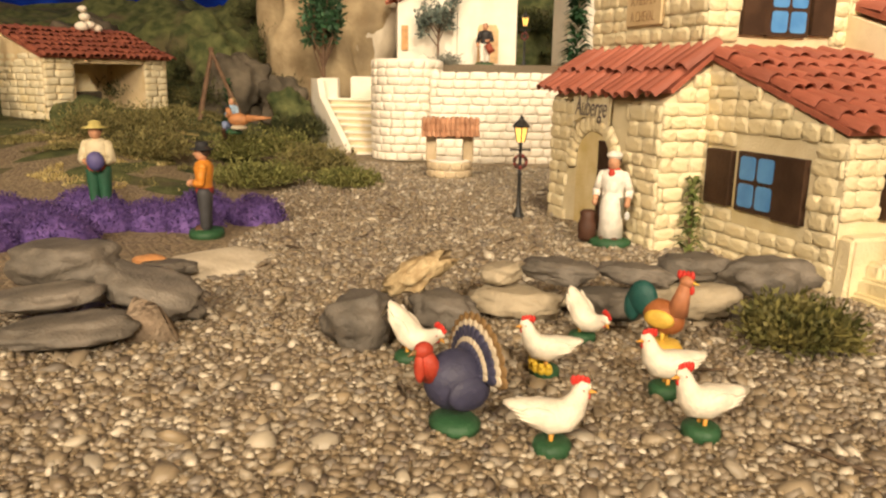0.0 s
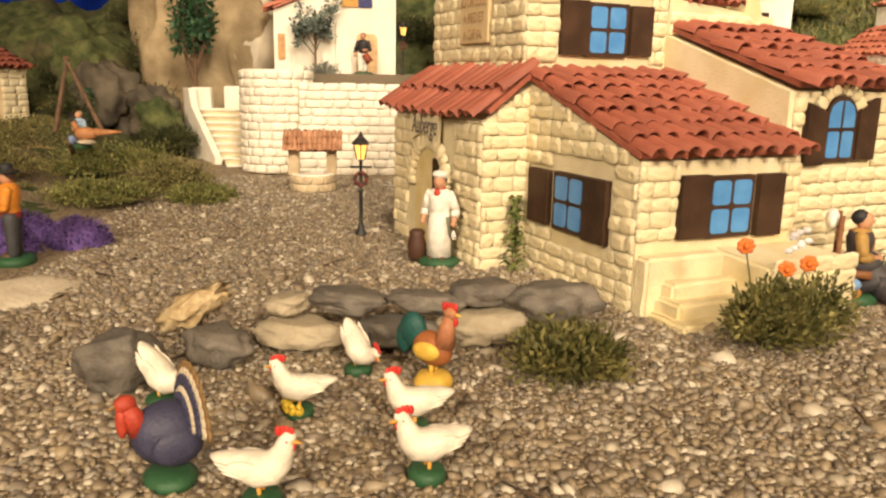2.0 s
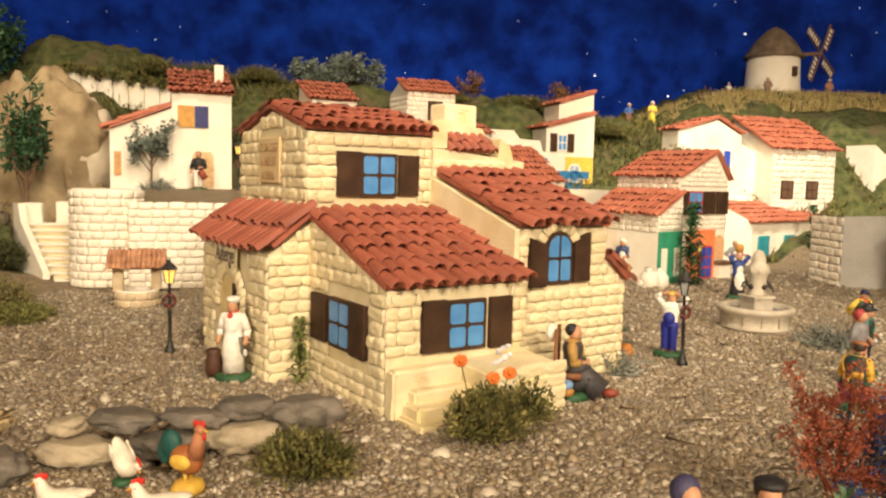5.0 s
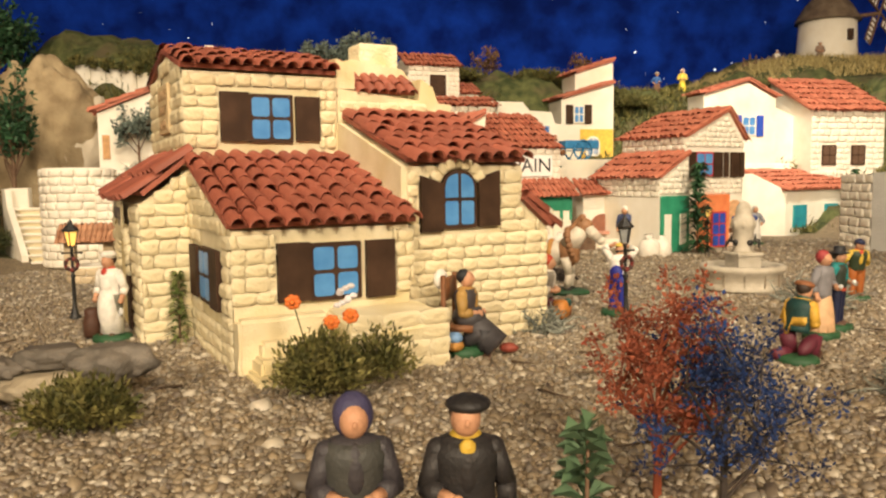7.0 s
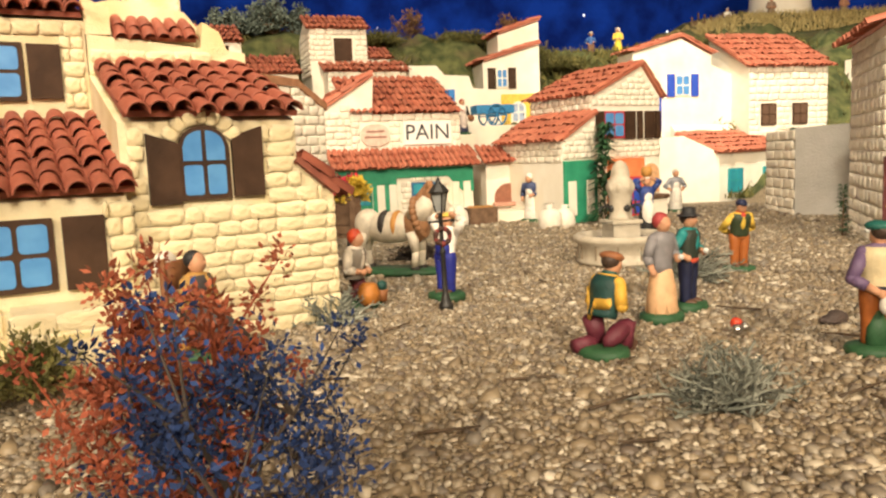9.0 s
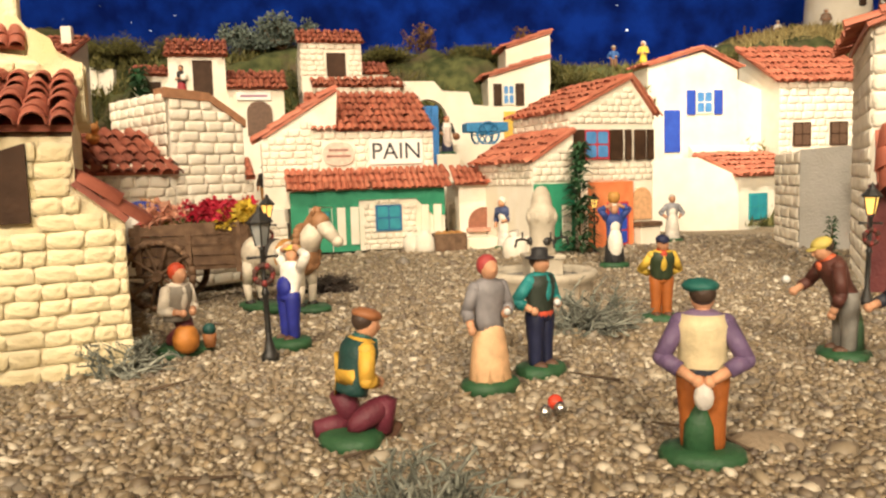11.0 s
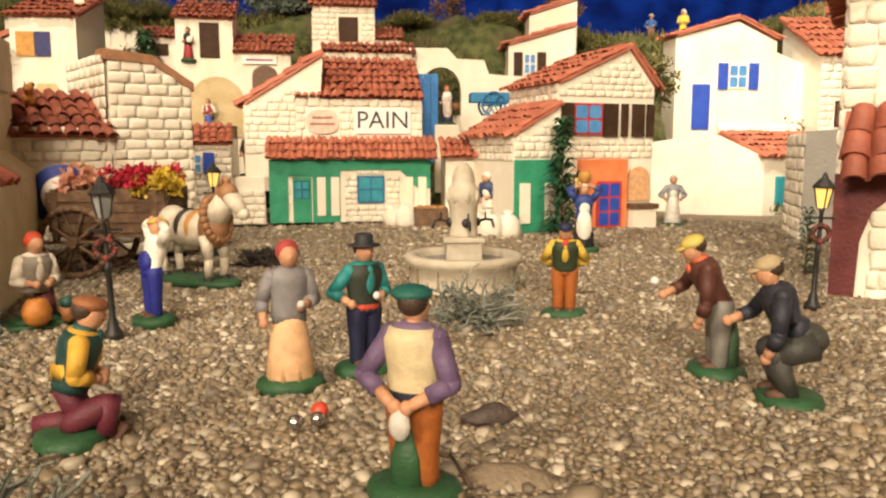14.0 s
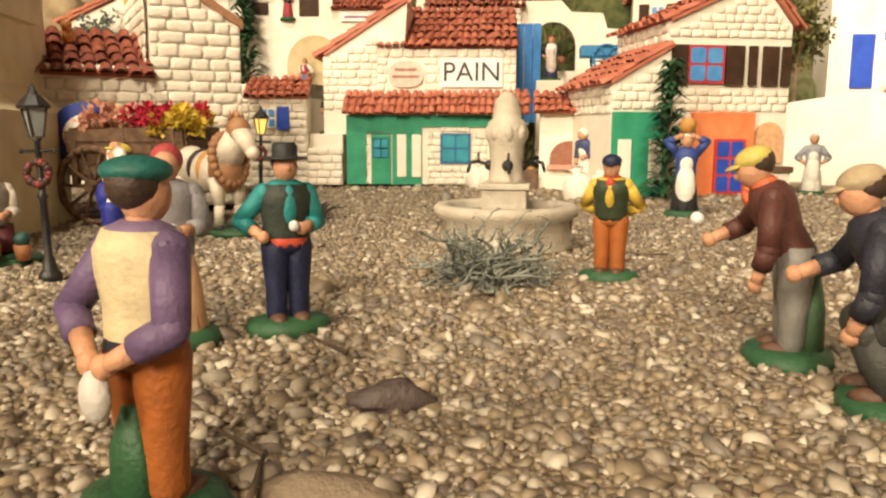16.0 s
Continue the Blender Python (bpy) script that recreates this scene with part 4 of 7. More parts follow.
# stone barn with the archway
bn = house("barn", 44.1, 116.9, 0.6, 50, "cream rubble-stone barn with an arched gateway and tiled roof", 0.945)
arch = [(-6, 0), (4, 0), (4, 5)] + [(10.0 + 6 * math.cos(math.pi * (1 - i / 14)), 5 + 5.0 * math.sin(math.pi * (1 - i / 14))) for i in range(15)] + [(16, 5), (16, 0), (17.2, 0), (17.2, 14.0), (-6, 14.0)]
part("wall", prism(arch, 0.2, 2.4, "v"), WHITE, bn)
bm = prism([(17.0, 0), (26.6, 0), (26.6, 19.6), (22, 22.4), (17.0, 23.2)], 0.6, 16, "v")
part("tower", bm, WHITE, bn)
part("tower_side", prism([(2.4, 13.6), (16, 13.6), (16, 20.0), (8, 22.6), (2.4, 22.6)], 16.6, 17.1, "u"), WHITE, bn)
tiles(bn, (-4, -1.0, 13.6), (17.4, -1.0, 13.6), (-4, 8, 18.8), 15, 5, True, 101, mat=TILE)
stone_face(bn, (-6, 0.15, 0), (1, 0, 0), 32.5, 13.8, lambda s, t: math.hypot((s - 16) / 6.6, max(0, t - 5) / 5.8) > 1 and s < 23, 2.1, 1.25, 102)
stone_face(bn, (17.0, 0.55, 0), (1, 0, 0), 9.6, 23, lambda s, t: t < 23.2 - max(0, s - 4) * 0.5, 2.1, 1.25, 103)
stone_face(bn, (16.6, 16, 0), (0, -1, 0), 15.4, 22.6, lambda s, t: t > 14, 2.1, 1.25, 104)
part("coping", prism([(16.4, 22.6), (22, 22.4), (26.9, 19.4), (26.9, 20.4), (22, 23.4), (16.4, 23.8)], 0.2, 3.0, "v"), paint((0.34, 0.17, 0.09)), bn, "reddish brown coping")
# steps and small walls between barn and bakery
sw = house("stepped_wall", 45.5, 158.0, 0.9, 25, "white stepped wall with a small tiled roof and blue shutter", 0.88)
bm = box(0, 9, 0, 10, 0, 13.5)
box(9, 14.5, 2, 12, 0, 8.2, 0.1, bm)
box(9, 14.5, 0, 2, 0, 5.2, 0.1, bm)
part("wall", bm, WHITE, sw)
tiles(sw, (-1, -1, 13.6), (9.4, -1, 13.6), (-1, 6, 17.0), 8, 4, True, 111)
stone_face(sw, (0, -0.05, 0), (1, 0, 0), 9, 13.2, ANY, 2.0, 1.3, 112)
stone_face(sw, (9, -0.05, 0), (1, 0, 0), 5.5, 5.0, ANY, 2.0, 1.3, 113)
fm = wall_m((0, -0.2, 0), (1, 0, 0))
window(sw, fm, 1.6, 9.0, 2.6, 3.2, PANE, WHITE, edge=0.25, label="small white-framed blue window")
shutter(sw, fm, 4.4, 8.8, 1.8, 3.6, BLUE_PAINT)

# grey wall and stone shop on the right
gw = house("grey_wall", 132.9, 159.8, -0.2, 10, "rough grey plaster yard wall with a pale stone end", 1.018)
bm = bmesh.new()
lo = [bm.verts.new((x, y, 0)) for x, y in ((0, 0), (9.5, -7.5), (14, 5), (3, 12))]
hi = [bm.verts.new((x, y, z)) for x, y, z in ((0, 0, 14.6), (9.5, -7.5, 15.2), (14, 5, 14), (3, 12, 13.2))]
for i in range(4):
    bm.faces.new((lo[i], lo[(i + 1) % 4], hi[(i + 1) % 4], hi[i]))
bm.faces.new(hi)
part("wall", bm, GREY_WALL, gw)
stone_face(gw, (2.96, 12.0, 0), (-3, -12, 0), 12.2, 13.2, ANY, 3.2, 1.5, 77)
sh_ = house("stone_shop", 126.0, 124.0, -0.9, -19.8, "pale stone shop with maroon door frame and tiled awning", 0.985)
bm = prism([(0, 0), (34, 0), (34, 30), (20, 33), (0, 26.5)], 0, 22, "v")
part("wall", bm, WHITE, sh_)
tiles(sh_, (0.2, -3.0, 11.0), (32, -3.0, 11.0), (0.2, 0.2, 16.6), 14, 3, False, 121, mat=TILE)
tiles(sh_, (-1.6, 23, 26.4), (-1.6, -1.6, 26.4), (20.2, 23, 33.6), 16, 7, True, 122)
stone_face(sh_, (0, -0.05, 0), (1, 0, 0), 34, 26, lambda s, t: hole(s, t, -1, 2.6, 0, 11.6) and hole(s, t, 3.2, 9.6, 17.8, 24.6) and (t > 16.4 or t < 11.5), 2.6, 1.7, 123)
stone_face(sh_, (-0.05, 22, 0), (0, -1, 0), 22, 26, ANY, 2.6, 1.7, 124)
part("door_frame", prism([(-0.2, 0), (1.8, 0), (2.0, 5.6), (2.8, 8.2), (4.6, 9.8), (7.5, 10.4), (7.5, 11.4), (-0.2, 11.4)], -0.4, 0.2, "v"), MAROON, sh_, "maroon painted door frame")
fm = wall_m((0, 0, 0), (1, 0, 0))
bm = prism([(3.6, 18), (9.2, 18), (9.2, 22)] + [(6.4 + 2.8 * math.cos(math.pi * i / 8), 22 + 2.2 * math.sin(math.pi * i / 8)) for i in range(1, 8)] + [(3.6, 22)], -0.35, 0.1, "v")
part("window", bm, GREY_WALL, sh_, "blind grey arched window", fm)
window(sh_, fm, 9.6, 3.4, 4.2, 5.6, TEAL_PAINT, BROWN, label="teal window")

# ---- upper terrace on the left: house, wall, tower, stairs ----
uh = house("terrace_house", -3.5, 185.9, 14.5, 14.7, "white house with orange and blue shutters on a terrace", 0.99)
bm = prism([(0, 0), (16, 0), (16, 28.4), (0, 22.8)], 0.2, 12.6, "u")
prism([(-12.2, 0), (0.2, 0), (0.2, 19.6), (-12.2, 14.6)], 1, 12, "v", bm)
part("wall", bm, WHITE, uh)
tiles(uh, (-0.6, -1.2, 22.8), (13.4, -1.2, 22.8), (-0.6, 16, 29.4), 11, 5, True, 131)
tiles(uh, (-13.2, 12.5, 14.6), (-13.2, 0, 14.6), (0.2, 12.5, 20.2), 8, 4, True, 132)
part("chimney", box(9.6, 11.6, 8, 10, 25, 30.4, 0.15), WHITE, uh, "white plaster chimney")
part("chimney", box(-11.4, -10.2, 5, 6.2, 12, 14.2, 0.1), WHITE, uh)
fm = wall_m((0, 0, 0), (1, 0, 0))
shutter(uh, fm, 1.4, 15.6, 3.4, 4.6, paint((0.55, 0.28, 0.06)), label="orange wooden shutter")
shutter(uh, fm, 4.9, 15.6, 2.8, 4.6, paint((0.03, 0.035, 0.14)), label="dark blue shutter")
part("doorway", prism([(4.4, 2.6), (8.8, 2.6), (8.8, 9.4), (8.2, 10.4), (4.8, 10.4), (4.4, 9.4)], -0.25, 0.2, "v"), paint((0.70, 0.46, 0.24)), uh, "ochre lined doorway")
part("window", box(-11.4, -10.0, 0.6, 1.2, 5, 10, 0.05), paint((0.55, 0.30, 0.12)), uh, "narrow ochre window")
ter = house("terrace", -2.5, 152.0, -0.1, 10.5, "white stone terrace wall with gravel top", 1.02)
part("wall", prism([(0, 0), (46, 0), (46, 52), (-6, 52)], 0, 14.2, "z"), WHITE, ter)
stone_face(ter, (0, -0.05, 0), (1, 0, 0), 46, 14.2, ANY, 2.2, 1.3, 141)
part("top", prism([(0.6, 14.0), (52, 14.0), (52, 16.8), (26, 16.5), (0.6, 14.5)], 0.3, 46, "u"), BED, ter, "gravel terrace top")
tw = house("round_tower", -7.6, 157.2, 0.2, 0, "round white stone stair tower", 0.995)
bm = bmesh.new()
lathe(bm, [(6.0, 0), (6.0, 16.6), (5.6, 17.0), (4.6, 17.0)], 0, 28)
part("wall", bm, WHITE, tw, "", None, True)
tws, twf, n_ = [], [], 0
r_ = random.Random(7)
for j in range(12):
    off = r_.random()
    for i in range(17):
        a = 2 * math.pi * (i + off) / 17
        v, fc = STONES[r_.randrange(16)]
        mm = Matrix.Rotation(a, 4, "Z") @ Matrix.Translation((0, -5.95, 0.7 + 1.4 * j)) @ Matrix.Diagonal((2.1, 0.3, 1.3, 1))
        tws.append(v @ np.array(mm.to_3x3()).T + np.array(mm.translation))
        twf.append(fc + n_)
        n_ += len(v)
tagged(raw("stones", np.concatenate(tws), np.concatenate(twf), WHITE_STONE, tw, True), kind="stuff")
st = house("outdoor_stairs", -10.5, 158.3, -0.4, 4.7, "white plaster outdoor stairs with low side walls", 0.86)
# cream risers below white treads: the risers' shade is put into the colour
for k in range(9):
    part("step", box(-7.2 - 1.35 * k, 0.6 - 0.9 * k, 2.1 * k + 0.35, 21, 1.32 * k - 1.2, 1.32 * (k + 1) - 0.4, 0.06), CREAM, st)
    part("tread", worn(box(-7.6 - 1.35 * k, 0.8 - 0.9 * k, 2.1 * k - 0.35, 2.1 * k + 2.6, 1.32 * (k + 1) - 0.45, 1.32 * (k + 1)), 0.12), WHITE, st)
bm = prism([(3, -1.5), (21, -1.5), (21, 16.2), (17.5, 16.2), (16, 12.2), (3, 2.4)], -1.4, 0, "u")
for v in bm.verts:
    v.co.x += -7.4 - 0.64 * v.co.y
part("side_wall", bm, WHITE, st)
part("post", box(-20.0, -15.4, 18.5, 21, 10, 16.4, 0.5), WHITE, st)
part("post", box(-12.6, -6.2, 18.5, 21, 10, 16.8, 0.6), WHITE, st)

# hut on the left bank
hu = house("hut", -70.6, 148.0, 5.7, 66, "open cream stone hut with a red tiled roof", 0.94)
bm = prism([(0, 0), (6.2, 0), (6.2, 11), (0, 11)], 0, 16, "v")
prism([(21.5, 0), (27.0, 0), (27.0, 11), (21.5, 11)], 0, 16, "v", bm)
box(0, 27, 13, 16, 0, 16, 0, bm)
prism([(0, 10.6), (16, 10.6), (16, 16.4), (0, 11.8)], -0.2, 27.2, "u", bm)
part("wall", bm, surface("hut_plaster", (0.62, 0.47, 0.26), (0.74, 0.60, 0.38), 30, 0.8, 0.5), hu)
stone_face(hu, (0, -0.05, 0), (1, 0, 0), 6.2, 11, ANY, 3.4, 1.3, 151, CREAM_STONE)
stone_face(hu, (21.5, -0.05, 0), (1, 0, 0), 5.5, 11, ANY, 2.8, 1.3, 152, CREAM_STONE)
stone_face(hu, (-0.05, 16, 0), (0, -1, 0), 16, 12, ANY, 3.4, 1.3, 153, CREAM_STONE)
tiles(hu, (-0.8, -1.6, 11.4), (28, -1.6, 11.4), (-0.8, 15, 17.2), 20, 6, True, 154, mat=TILE)
bm = bmesh.new()
for c, r in (((16.6, 13, 18.2), 1.5), ((18.4, 13, 18.6), 1.3), ((20.0, 13, 18.0), 1.2), ((17.4, 13, 20.2), 1.2), ((17.0, 13, 21.8), 1.0)):
    ball(bm, c, (r, r, r * 0.7), 0, 8)
part("chimney", bm, WHITE_STONE, hu, "small chimney of piled white stones", None, True)
part("hearth", box(7, 17, 8, 12.8, 0, 5.0, 0.4), DARK_ROCK, hu, "dark stone hearth")
part("hood", prism([(8.5, 5.0), (16, 5.0), (14, 8.6), (10.5, 8.6)], 8.4, 12.9, "v"), CREAM_STONE, hu)


# ---- street furniture ----
def street_lamp(x, y, z=0, rz=0, h=10.6, lit=True, lean=0.0):
    t = thing("street_lamp", x, y, z, rz, "black iron street lamp with a lit lantern and red wreath" if lit else "black iron street lamp with a clear lantern", "lamp", "street lamps of the village")
    t.matrix_basis = t.matrix_basis @ pose(0, 0, 0, 0, lean, 0)
    k = h / 10.6
    bm = bmesh.new()
    lathe(bm, [(0.62 * k, -0.3), (0.62 * k, 0.25 * k), (0.42 * k, 0.5 * k), (0.34 * k, 0.9 * k), (0.22 * k, 1.3 * k), (0.2 * k, 4.4 * k), (0.3 * k, 4.6 * k), (0.18 * k, 4.8 * k), (0.16 * k, 7.6 * k), (0.3 * k, 7.8 * k)], 0, 12)
    part("post", bm, IRON, t, "", None, True)
    bm = bmesh.new()
    tube(bm, (-0.95 * k, 0, 7.1 * k), (0.95 * k, 0, 7.1 * k), 0.09 * k, 0.09 * k)
    ball(bm, (-0.95 * k, 0, 7.1 * k), 0.14 * k)
    ball(bm, (0.95 * k, 0, 7.1 * k), 0.14 * k)
    part("crossbar", bm, IRON, t, "", None, True)
    bm = bmesh.new()
    lathe(bm, [(0.36 * k, 7.9 * k), (0.66 * k, 9.4 * k)], 0, 4)
    part("lantern_glass", bm, LAMP_GLOW if lit else surface("clear_lantern", (0.25, 0.27, 0.27), (0.35, 0.36, 0.35), 90, 0.15, 0.0), t, "glowing yellow lantern glass" if lit else "clear grey lantern glass")
    bm = bmesh.new()
    for i in range(4):
        a = math.pi / 2 * i
        tube(bm, (0.38 * k * math.cos(a), 0.38 * k * math.sin(a), 7.85 * k), (0.7 * k * math.cos(a), 0.7 * k * math.sin(a), 9.45 * k), 0.07 * k, 0.07 * k, 0, 5)
    part("lantern_frame", bm, IRON, t)
    bm = bmesh.new()
    lathe(bm, [(0.86 * k, 9.4 * k), (0.9 * k, 9.55 * k), (0.42 * k, 10.1 * k), (0.3 * k, 10.15 * k), (0.16 * k, 10.5 * k), (0.03 * k, 10.7 * k)], 0, 8)
    part("cap", bm, IRON, t)
    bm = bmesh.new()
    rr = random.Random(3)
    for i in range(16):
        a = 2 * math.pi * i / 16
        ball(bm, (0.62 * k * math.cos(a), -0.25 * k, 5.9 * k + 0.62 * k * math.sin(a)), rr.uniform(0.18, 0.26) * k, 0 if i % 3 else 1, 6)
    part("wreath", bm, [paint((0.06, 0.025, 0.018)), paint((0.20, 0.03, 0.025))], t, "small dark red wreath", None, True)
    return t


street_lamp(15.9, 104.6, 0.0, 10)
street_lamp(73.8, 98.6, 0.0, 20, 10.7, False, -1.5)
street_lamp(62.1, 136.0, 0.0, 15, 10.9, True, 2)
street_lamp(122.6, 117.0, 0.0, 5, 10.6, True, 2)
street_lamp(10.5, 186.0, 16.5, 0, 10.8)
street_lamp(104.0, 161.6, 0.4, 0, 9.0)

# fountain
fo = thing("fountain", 94.1, 120.5, 0.0, 12, "pale stone village fountain with round basin and four spouts", "fountain")
fo.scale = (0.84, 0.84, 0.85)
bm = bmesh.new()
lathe(bm, [(5.7, 0), (5.9, 0.3), (5.5, 0.7), (5.6, 2.4), (6.2, 2.8), (6.3, 3.4), (6.0, 3.7), (5.2, 3.7), (5.0, 3.4), (4.9, 2.4), (0.5, 2.3)], 0, 40)
part("basin", bm, FOUNTAIN_STONE, fo, "round stone basin", None, True)
for i in range(12):
    a = 2 * math.pi * i / 12
    ob = part("joint", box(-0.05, 0.05, -5.78, -5.4, 0.7, 2.6), paint((0.25, 0.2, 0.14)), fo, "", Matrix.Rotation(a, 4, "Z"))
bm = bmesh.new()
lathe(bm, [(5.02, 2.9), (5.02, 2.95)], 0, 32)
part("water", bm, surface("fountain_water", (0.05, 0.07, 0.10), (0.09, 0.11, 0.15), 20, 0.05, 0.3, 60), fo, "dark still water")
bm = bmesh.new()
box(-1.9, 1.9, -1.9, 1.9, 2.4, 5.0, 0.15, bm)
box(-2.15, 2.15, -2.15, 2.15, 5.0, 5.5, 0.1, bm)
part("pedestal", bm, FOUNTAIN_STONE, fo)
bm = bmesh.new()
lathe(bm, [(1.75, 5.5), (1.5, 5.9), (1.45, 7.2), (1.5, 8.6), (1.72, 9.2), (1.78, 10.0), (1.6, 10.6), (1.25, 10.9), (1.2, 11.6), (1.0, 12.4), (0.55, 13.0), (0.12, 13.2)], 0, 12)
part("column", bm, FOUNTAIN_STONE, fo, "", None, True)
bm = bmesh.new()
for i in range(8):
    a = math.pi / 4 * i + 0.2
    ball(bm, (1.42 * math.cos(a), 1.42 * math.sin(a), 9.7), (0.48, 0.48, 0.75), 0, 10)
part("scroll", bm, FOUNTAIN_STONE, fo, "", None, True)
for i in range(4):
    a = math.pi / 2 * i + 0.15
    bm = bmesh.new()
    p = [Vector((r * math.cos(a), r * math.sin(a), z)) for r, z in ((1.4, 7.0), (2.4, 7.3), (3.1, 7.2), (3.3, 6.5))]
    for q0, q1 in zip(p, p[1:]):
        tube(bm, q0, q1, 0.16, 0.14, 0, 7)
        ball(bm, q1, 0.16, 0, 6)
    ball(bm, p[0], 0.5, 0, 8)
    tube(bm, p[1], p[1] + Vector((0, 0, 0.8)), 0.1, 0.1)
    part("spout", bm, IRON, fo, "black iron water spout", None, True)

# well
we = thing("well", 3.4, 136.2, -0.1, 12, "small stone well with a tiled roof on two pillars", "well")
bm = bmesh.new()
lathe(bm, [(3.1, 0), (3.1, 2.3), (3.3, 2.5), (2.4, 2.6), (2.3, 1.0)], 0, 20)
part("shaft", bm, WHITE, we, "round stone well shaft", None, True)
WELL_STONE = surface("well_stone", (0.42, 0.32, 0.19), (0.62, 0.50, 0.33), 60, 0.8, 0.5, 300, obj_random=0.12)
for j in range(2):
    for i in range(12):
        ob = new("stone", stone_mesh((i + j) % 10, WELL_STONE))
        ob.parent = we
        ob.matrix_basis = scaled(Matrix.Rotation(2 * math.pi * (i + 0.5 * j) / 12, 4, "Z") @ Matrix.Translation((0, -3.0, 0.6 + 1.15 * j)) @ Matrix.Diagonal((1.5, 0.35, 1.05, 1)))
for s in (-1, 1):
    part("pillar", box(2.7 * s - 0.75, 2.7 * s + 0.75, -0.9, 0.9, 2.2, 6.2, 0.15), WELL_STONE, we, "rough stone pillar")
part("beam", box(-3.4, 3.4, -0.7, 0.7, 5.6, 6.3, 0.1), WOOD, we)
rm = surface("well_tile", (0.36, 0.17, 0.09), (0.52, 0.28, 0.16), 60, 0.7, 0.4, 300, island=0.15)
tiles(we, (-4.2, -2.6, 5.9), (4.2, -2.6, 5.9), (-4.2, 0, 8.4), 12, 3, True, 201, mat=rm)
tiles(we, (4.2, 2.6, 5.9), (-4.2, 2.6, 5.9), (4.2, 0, 8.4), 12, 3, True, 202, mat=rm)


# ---- painted clay figures ----
ARMS = {
    "down": ((0.19, 0.02, 0.60), (0.18, -0.05, 0.46)), "hip": ((0.25, 0.05, 0.61), (0.14, -0.07, 0.53)), "behind": ((0.23, 0.08, 0.58), (0.03, 0.15, 0.47)),
    "front": ((0.18, -0.02, 0.60), (0.05, -0.15, 0.58)), "up": ((0.24, -0.03, 0.90), (0.07, -0.05, 0.97)), "throw": ((0.19, -0.13, 0.66), (0.13, -0.30, 0.66)), "knee": ((0.2, -0.1, 0.58), (0.12, -0.2, 0.44)),
}


def figure(name, label, x, y, rz, h, legs, shirt, arms=("down", "down"), sleeve=None, vest=None, hat=None, skirt=False, apron=None, lean=0.0, kneel=False, crouch=False, z=0.0, hair=(0.05, 0.03, 0.02), scarf=None, base=BASE_GREEN, extra=None, sash=None, group=""):
    """One painted clay figure that faces -y, in one mesh. legs, shirt ...: colours."""
    mats, index = [], {}

    def slot(c):
        key = tuple(c)
        if key not in index:
            index[key] = len(mats)
            mats.append(paint(c))
        return index[key]

    bm = bmesh.new()
    top = slot(shirt)
    low = slot(legs)
    skin = slot(SKIN)
    sl = slot(sleeve or shirt)
    if base:
        lathe(bm, [(0.23, -0.04), (0.24, 0.02), (0.225, 0.055), (0.16, 0.07)], slot(base), 22, 0.82)
    drop = 0.0
    if kneel:
        drop = -0.20
        ball(bm, (-0.075, -0.10, 0.16), (0.075, 0.17, 0.075), low, 10, Matrix.Rotation(-0.5, 4, "X"))
        tube(bm, (-0.075, -0.2, 0.24), (-0.075, -0.18, 0.04), 0.07, 0.055, low)
        tube(bm, (0.08, 0.02, 0.28), (0.09, -0.05, 0.07), 0.085, 0.07, low)
        tube(bm, (0.09, -0.05, 0.08), (0.09, 0.20, 0.07), 0.07, 0.055, low)
        ball(bm, (-0.075, -0.22, 0.06), (0.045, 0.09, 0.04), slot((0.10, 0.05, 0.03)), 8)
    elif crouch:
        drop = -0.08
        for s in (-1, 1):
            tube(bm, (0.075 * s, 0.10, 0.38), (0.09 * s, -0.11, 0.31), 0.098, 0.078, low, 12)
            ball(bm, (0.09 * s, -0.11, 0.31), 0.078, low, 10)
            tube(bm, (0.09 * s, -0.11, 0.31), (0.085 * s, -0.02, 0.06), 0.074, 0.055, low, 12)
            ball(bm, (0.085 * s, -0.07, 0.07), (0.05, 0.1, 0.04), slot((0.10, 0.05, 0.03)), 8)
        ball(bm, (0, 0.08, 0.40), (0.145, 0.125, 0.10), low, 14)
    elif skirt:
        lathe(bm, [(0.155, 0.04), (0.165, 0.08), (0.15, 0.25), (0.125, 0.40), (0.095, 0.52)], low, 22, 0.85)
        for i in range(9):
            a = math.pi * 2 * i / 9
            tube(bm, (0.15 * math.cos(a), 0.128 * math.sin(a), 0.05), (0.10 * math.cos(a), 0.085 * math.sin(a), 0.43), 0.026, 0.008, low, 6)
    else:
        for s in (-1, 1):
            lathe(bm, [(0.050, 0.05), (0.060, 0.10), (0.062, 0.24), (0.074, 0.36), (0.082, 0.47), (0.07, 0.53)], low, 14, 1.0, (0.062 * s, 0, 0))
            ball(bm, (0.065 * s, -0.04, 0.065), (0.05, 0.095, 0.04), slot((0.10, 0.05, 0.03)), 8)
        ball(bm, (0, 0, 0.48), (0.125, 0.10, 0.07), low, 12)
    n0 = len(bm.verts)
    lathe(bm, [(0.118, 0.45), (0.122, 0.52), (0.118, 0.60), (0.138, 0.70), (0.142, 0.76), (0.115, 0.81), (0.06, 0.835)], top, 18, 0.74)
    if sash:
        lathe(bm, [(0.126, 0.47), (0.13, 0.49), (0.13, 0.52), (0.126, 0.535)], slot(sash), 18, 0.76)
    if vest:
        lathe(bm, [(0.126, 0.49), (0.130, 0.52), (0.128, 0.60), (0.147, 0.70), (0.150, 0.755), (0.118, 0.812)], slot(vest), 18, 0.76)
        ball(bm, (0, -0.072, 0.70), (0.052, 0.048, 0.12), top, 12)
